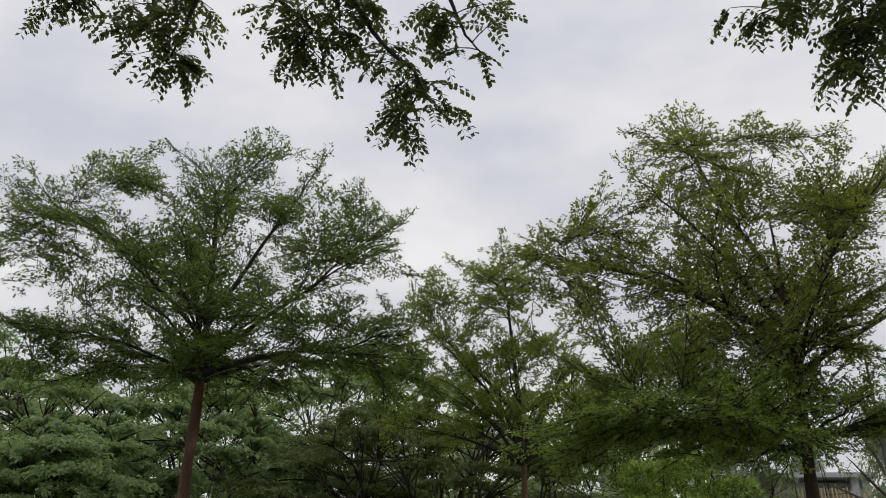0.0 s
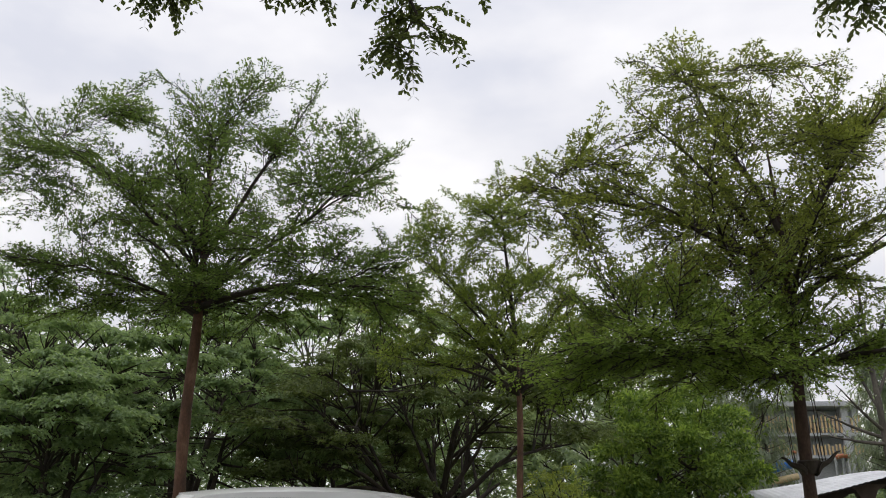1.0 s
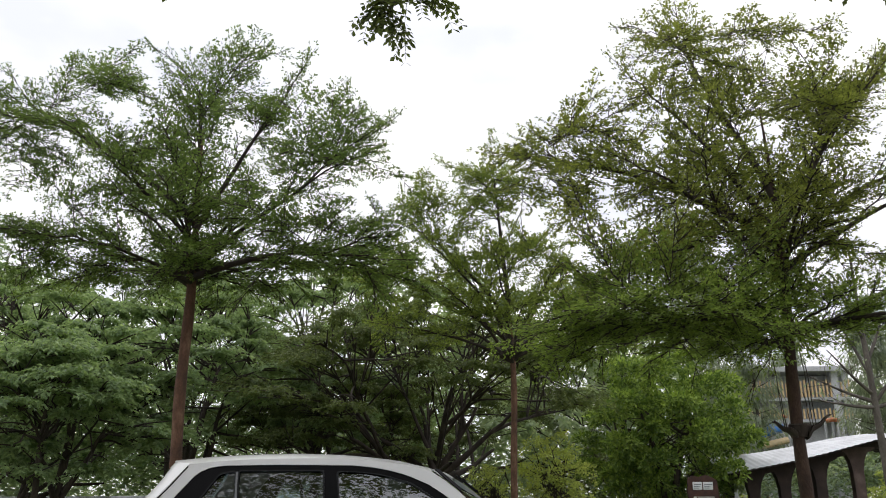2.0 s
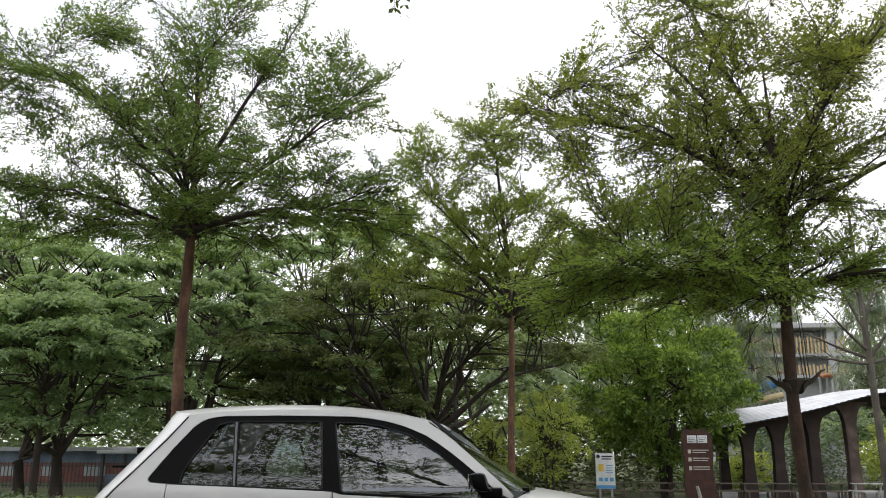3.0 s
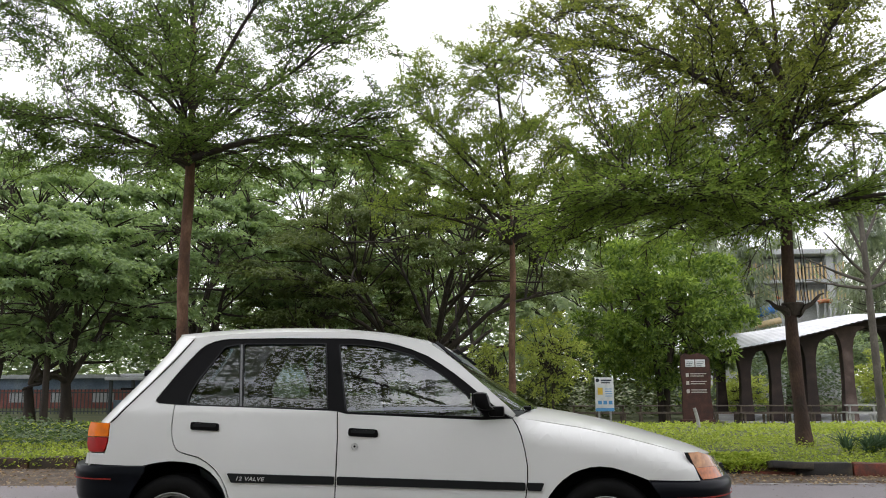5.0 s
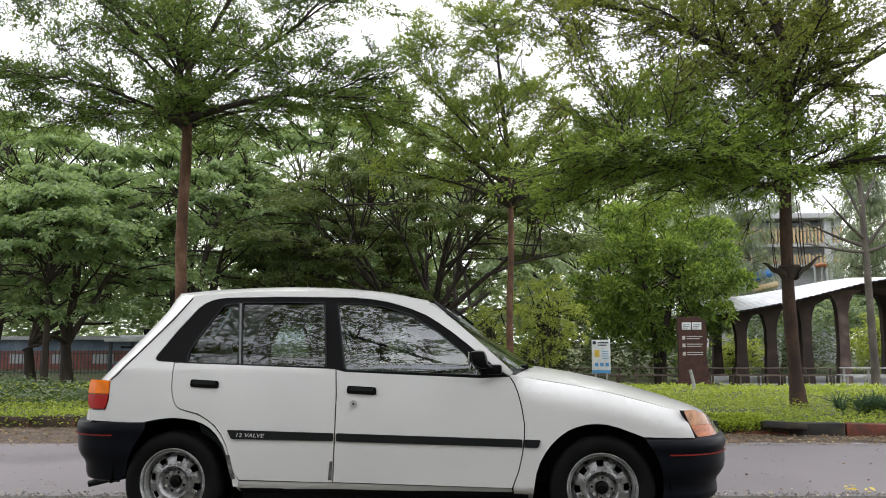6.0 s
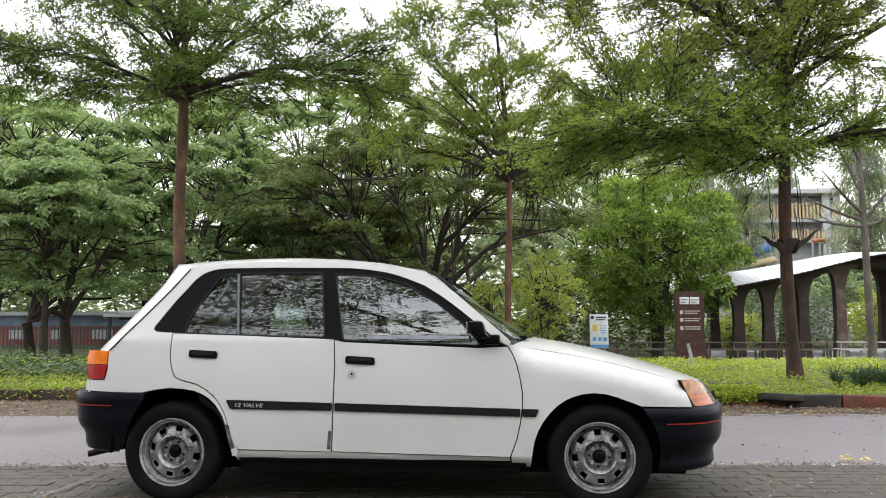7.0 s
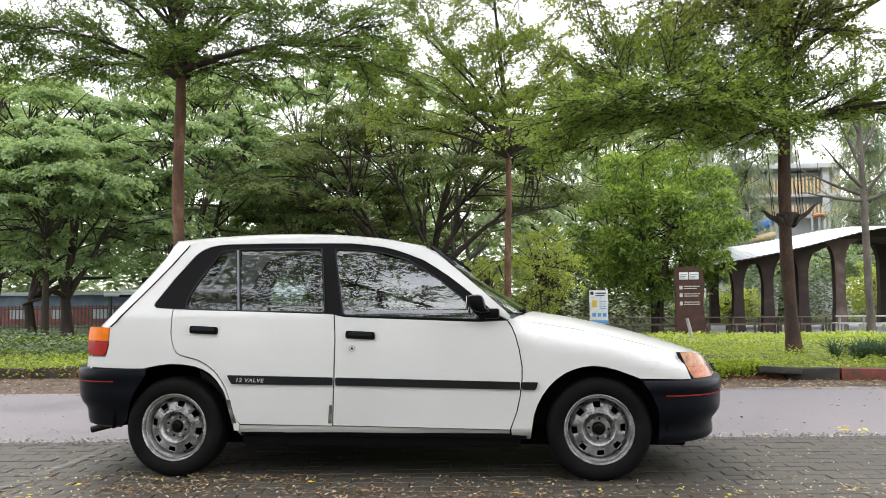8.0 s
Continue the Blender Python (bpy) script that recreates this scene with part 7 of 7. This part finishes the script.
slide([(18.0, 62, 6.60), (18.4, 62, 6.70), (18.8, 62, 6.74)], 0.12, M_ORANGE, "orange tube water slide on posts")
slide([(21.4, 62, 6.34), (21.9, 62, 6.45), (22.4, 62, 6.38)], 0.15, M_ORANGE, "orange tube water slide on posts")

# far left: low red and blue building, fence and a pale table
low = empty("low_building", (-27.0, 50.0, float(land(0, 50))), "low red-walled building with a pale blue roof band", "building")
boxes("wall", [((-7, 0, -0.2), (8, 4, 1.15))], M_WALL_RED, low, bevel=0.02)
boxes("upper_wall", [((-7.02, -0.02, 1.154), (8.02, 4, 1.85))], M_WALL_BLUE, low, bevel=0.02)
boxes("roof", [((-7.4, -0.6, 1.854), (8.4, 4.4, 2.1))], M_HAZE_GREY, low, bevel=0.03)
for k in range(5):
    boxes("window", [((-6 + 2.8 * k, -0.05, 0.35), (-4.6 + 2.8 * k, 0.02, 1.0))], M_HAZE_GREY, low, "window in grey paled for haze", bevel=0.01)
fence = empty("fence", (-22.0, 40.0, float(land(0, 40))), "dark railing fence along the park", "fence")
boxes("rail", [((-9, -0.02, 0.10), (9.5, 0.02, 0.15))], M_FENCE, fence, bevel=0)
boxes("rail", [((-9, -0.02, 1.05), (9.5, 0.02, 1.10))], M_FENCE, fence, bevel=0)
bar = boxes("bar", [((-0.018, -0.018, 0.0), (0.018, 0.018, 1.25))], M_FENCE, fence, bevel=0)
for k in range(92):
    o = bar.copy()
    scene.collection.objects.link(o)
    o.location = (-9 + 0.2 * k, 0, 0)
kiosk = empty("kiosk", (-16.2, 34.0, float(land(0, 34))), "small open kiosk with a pale flat roof under the trees", "kiosk")
bm = bmesh.new()
box(bm, (-1.4, -1.2, 1.58), (1.4, 1.2, 1.72), 0.02)
box(bm, (-0.9, -0.8, 1.72), (0.9, 0.8, 1.86), 0.05)
part("roof", bm, M_SHEET, kiosk)
for sx in (-1.2, 1.2):
    for sy in (-1.0, 1.0):
        boxes("post", [((sx - 0.06, sy - 0.06, -0.1), (sx + 0.06, sy + 0.06, 1.58))], M_FENCE, kiosk)
boxes("counter", [((-1.1, -0.9, 0.0), (1.1, -0.75, 0.75))], M_WALL_BLUE, kiosk)

# ---- block paving, fallen leaves and grit ----
rng = np.random.default_rng(61)
PL, PW, GAP = 0.21, 0.105, 0.004
bm = bmesh.new()
box(bm, (-PL / 2 + GAP / 2, -PW / 2 + GAP / 2, -0.05), (PL / 2 - GAP / 2, PW / 2 - GAP / 2, 0.0), 0)
top_edges = [e for e in bm.edges if all(v.co.z > -0.01 for v in e.verts)]
bmesh.ops.bevel(bm, geom=top_edges, offset=0.0035, segments=1, affect="EDGES")
block_mesh = bpy.data.meshes.new("paver")
bm.to_mesh(block_mesh)
bm.free()
block_mesh.materials.append(M_PAVER)
paving = bpy.data.objects["pavement"]
TILT = math.atan(ROAD_TILT)
ct, st = math.cos(TILT), math.sin(TILT)
spots = []
for i in range(-2, 27):
    for j in range(-38, 40):
        u, w = (j + 0.5 * (i % 2)) * PL, -i * PW - PW / 2
        x, y = u * ct - w * st, 4.82 + u * st + w * ct
        if y > 1.4 and y < near_edge(x) - 0.02:
            spots.append((x, y, 0.0 + rng.normal(0, 0.0012), rng.normal(0, 0.4), rng.normal(0, 0.4), math.degrees(TILT) + rng.normal(0, 0.5)))
near = sorted(range(len(spots)), key=lambda k: abs(spots[k][0] + 0.3) * 0.55 + abs(spots[k][1] - 3.55) * 1.6)[:300]
picked = set(near)
for k in near:
    x, y, z, rx, ry, rz = spots[k]
    o = new("paver", block_mesh)
    o.parent = paving
    o.matrix_local = pose(x, y, z, rx, ry, rz)
base_v = np.array([v.co[:] for v in block_mesh.vertices])
polys = [tuple(p.vertices) for p in block_mesh.polygons]
vs, fs, count = [], [], 0
for k, (x, y, z, rx, ry, rz) in enumerate(spots):
    if k in picked:
        continue
    m = np.array(pose(x, y, z, rx, ry, rz))
    vs.append(base_v @ m[:3, :3].T + m[:3, 3])
    fs += [tuple(i + count for i in p) for p in polys]
    count += len(base_v)
me = bpy.data.meshes.new("paver_field")
me.from_pydata([tuple(v) for v in np.concatenate(vs)], [], fs)
me.materials.append(M_PAVER)
rest = new("paver_field", me)
rest.parent = paving
tagged(rest, "grey concrete paving blocks", kind="stuff")
# worn bay line across the blocks
vs, fs = [], []
for k in range(46):
    y, drop = 2.5 + 0.043 * k, rng.random() < 0.22
    a, b = -2.535 + rng.normal(0, 0.008), -2.475 + rng.normal(0, 0.008)
    if not drop:
        n = len(vs)
        vs += [(a, y, 0.0045), (b, y + 0.005, 0.0045), (b + 0.003, y + 0.04, 0.0045), (a + 0.003, y + 0.039, 0.0045)]
        fs.append((n, n + 1, n + 2, n + 3))
tagged(from_arrays("bay_line", vs, fs, M_BAY), "faint worn parking bay line on the blocks", "road line", kind="structure")


def litter(name, seed, n, where, size, material, label, lift=0.004):
    rng = np.random.default_rng(seed)
    x, y = where(rng, n)
    a = rng.uniform(0, 2 * np.pi, len(x))
    way = np.stack([np.cos(a), np.sin(a), rng.uniform(-0.05, 0.35, len(x))], -1)
    z = np.full(len(x), lift) + rng.random(len(x)) * 0.006
    v, f = leaf_arrays(rng, np.stack([x, y, z], -1), way, size, size * 0.42)
    return tagged(from_arrays(name, v, f, material), label, "leaf litter", kind="stuff")


def on_blocks(rng, n):
    x, y = rng.uniform(-4.5, 4.5, n), rng.uniform(2.4, 4.75, n)
    under = (np.abs(x + 0.58) < 1.7) & (y > 3.65)
    keep = (rng.random(n) < np.where(under, 0.12, np.where(y < 3.75, 1.0, 0.5))) & (y < near_edge(x) - 0.05)
    return x[keep], y[keep]


def clusters(rng, n):
    cx, cy = rng.uniform(-2.6, 2.6, 14), rng.uniform(3.05, 3.6, 14)
    k = rng.integers(0, 14, n)
    return cx[k] + rng.normal(0, 0.16, n), cy[k] + rng.normal(0, 0.07, n)


def on_soil(rng, n):
    x = rng.uniform(-10, 9, n)
    lo, hi = far_edge(x) - 0.25, kerb_line(x) - 0.02
    return x, lo + (hi - lo) * rng.random(n) ** 0.8


def on_lane(rng, n):
    x = rng.uniform(-9, 8, n)
    return x, near_edge(x) + (far_edge(x) - near_edge(x)) * rng.beta(0.7, 0.7, n)


def along_edge(rng, n):
    x = rng.uniform(-9, 8, n)
    return x, near_edge(x) + rng.normal(0, 0.07, n)


litter("fallen_leaves", 62, 3600, on_blocks, 0.024, M_LITTER, "brown and tan fallen leaves on the paving")
litter("fallen_leaves", 63, 900, clusters, 0.030, M_LITTER, "drifts of brown fallen leaves on the paving")
def front_strip(rng, n):
    return rng.uniform(-3.2, 3.4, n), 2.5 + 1.15 * rng.beta(1.6, 1.3, n)


litter("fallen_leaves", 68, 700, front_strip, 0.031, M_LITTER, "brown curled leaves in front of the car")
litter("fallen_leaves", 69, 800, front_strip, 0.024, M_PALE, "bleached pale leaves in front of the car")
litter("fallen_leaves", 70, 500, on_blocks, 0.024, M_PALE, "bleached pale leaves on the paving")
litter("fallen_leaves", 74, 500, along_edge, 0.03, M_PALE, "bleached pale leaves along the edge of the asphalt", 0.008)
litter("fallen_leaves", 64, 45, clusters, 0.040, M_YELLOW, "yellow fallen leaves on the paving")
litter("fallen_leaves", 65, 5200, on_soil, 0.045, M_LITTER, "dry leaves drifted along the kerb", 0.006)
litter("fallen_leaves", 66, 420, on_lane, 0.035, M_LITTER, "scattered leaves on the asphalt")
litter("fallen_leaves", 67, 9, lambda r, n: (2.42 + r.normal(0, 0.07, n), 5.2 + r.normal(0, 0.06, n)), 0.06, M_YELLOW, "bright yellow leaves on the asphalt", 0.012)


def grit(name, seed, n, where, size, label):
    rng = np.random.default_rng(seed)
    x, y = where(rng, n)
    s = size * rng.uniform(0.5, 1.4, n)
    corner = np.array([(1, 0, 0), (-0.5, 0.87, 0), (-0.5, -0.87, 0), (0, 0, 0.8)])
    turn = rng.uniform(0, 2 * np.pi, n)
    c, sn = np.cos(turn), np.sin(turn)
    px = x[:, None] + s[:, None] * (corner[:, 0] * c[:, None] - corner[:, 1] * sn[:, None])
    py = y[:, None] + s[:, None] * (corner[:, 0] * sn[:, None] + corner[:, 1] * c[:, None])
    pz = s[:, None] * corner[:, 2] + 0.001
    v = np.stack([px, py, pz + 0 * px], -1).reshape(-1, 3)
    f = (np.arange(n)[:, None, None] * 4 + np.array([(0, 1, 3), (1, 2, 3), (2, 0, 3)])).reshape(-1, 3)
    return tagged(from_arrays(name, v, f, M_GRAVEL), label, "grit", kind="stuff")


grit("grit", 71, 3500, along_edge, 0.010, "loose grit along the broken edge of the asphalt")
grit("grit", 72, 900, on_lane, 0.006, "loose grit on the asphalt")
grit("grit", 73, 3000, on_soil, 0.009, "grit in the gutter")
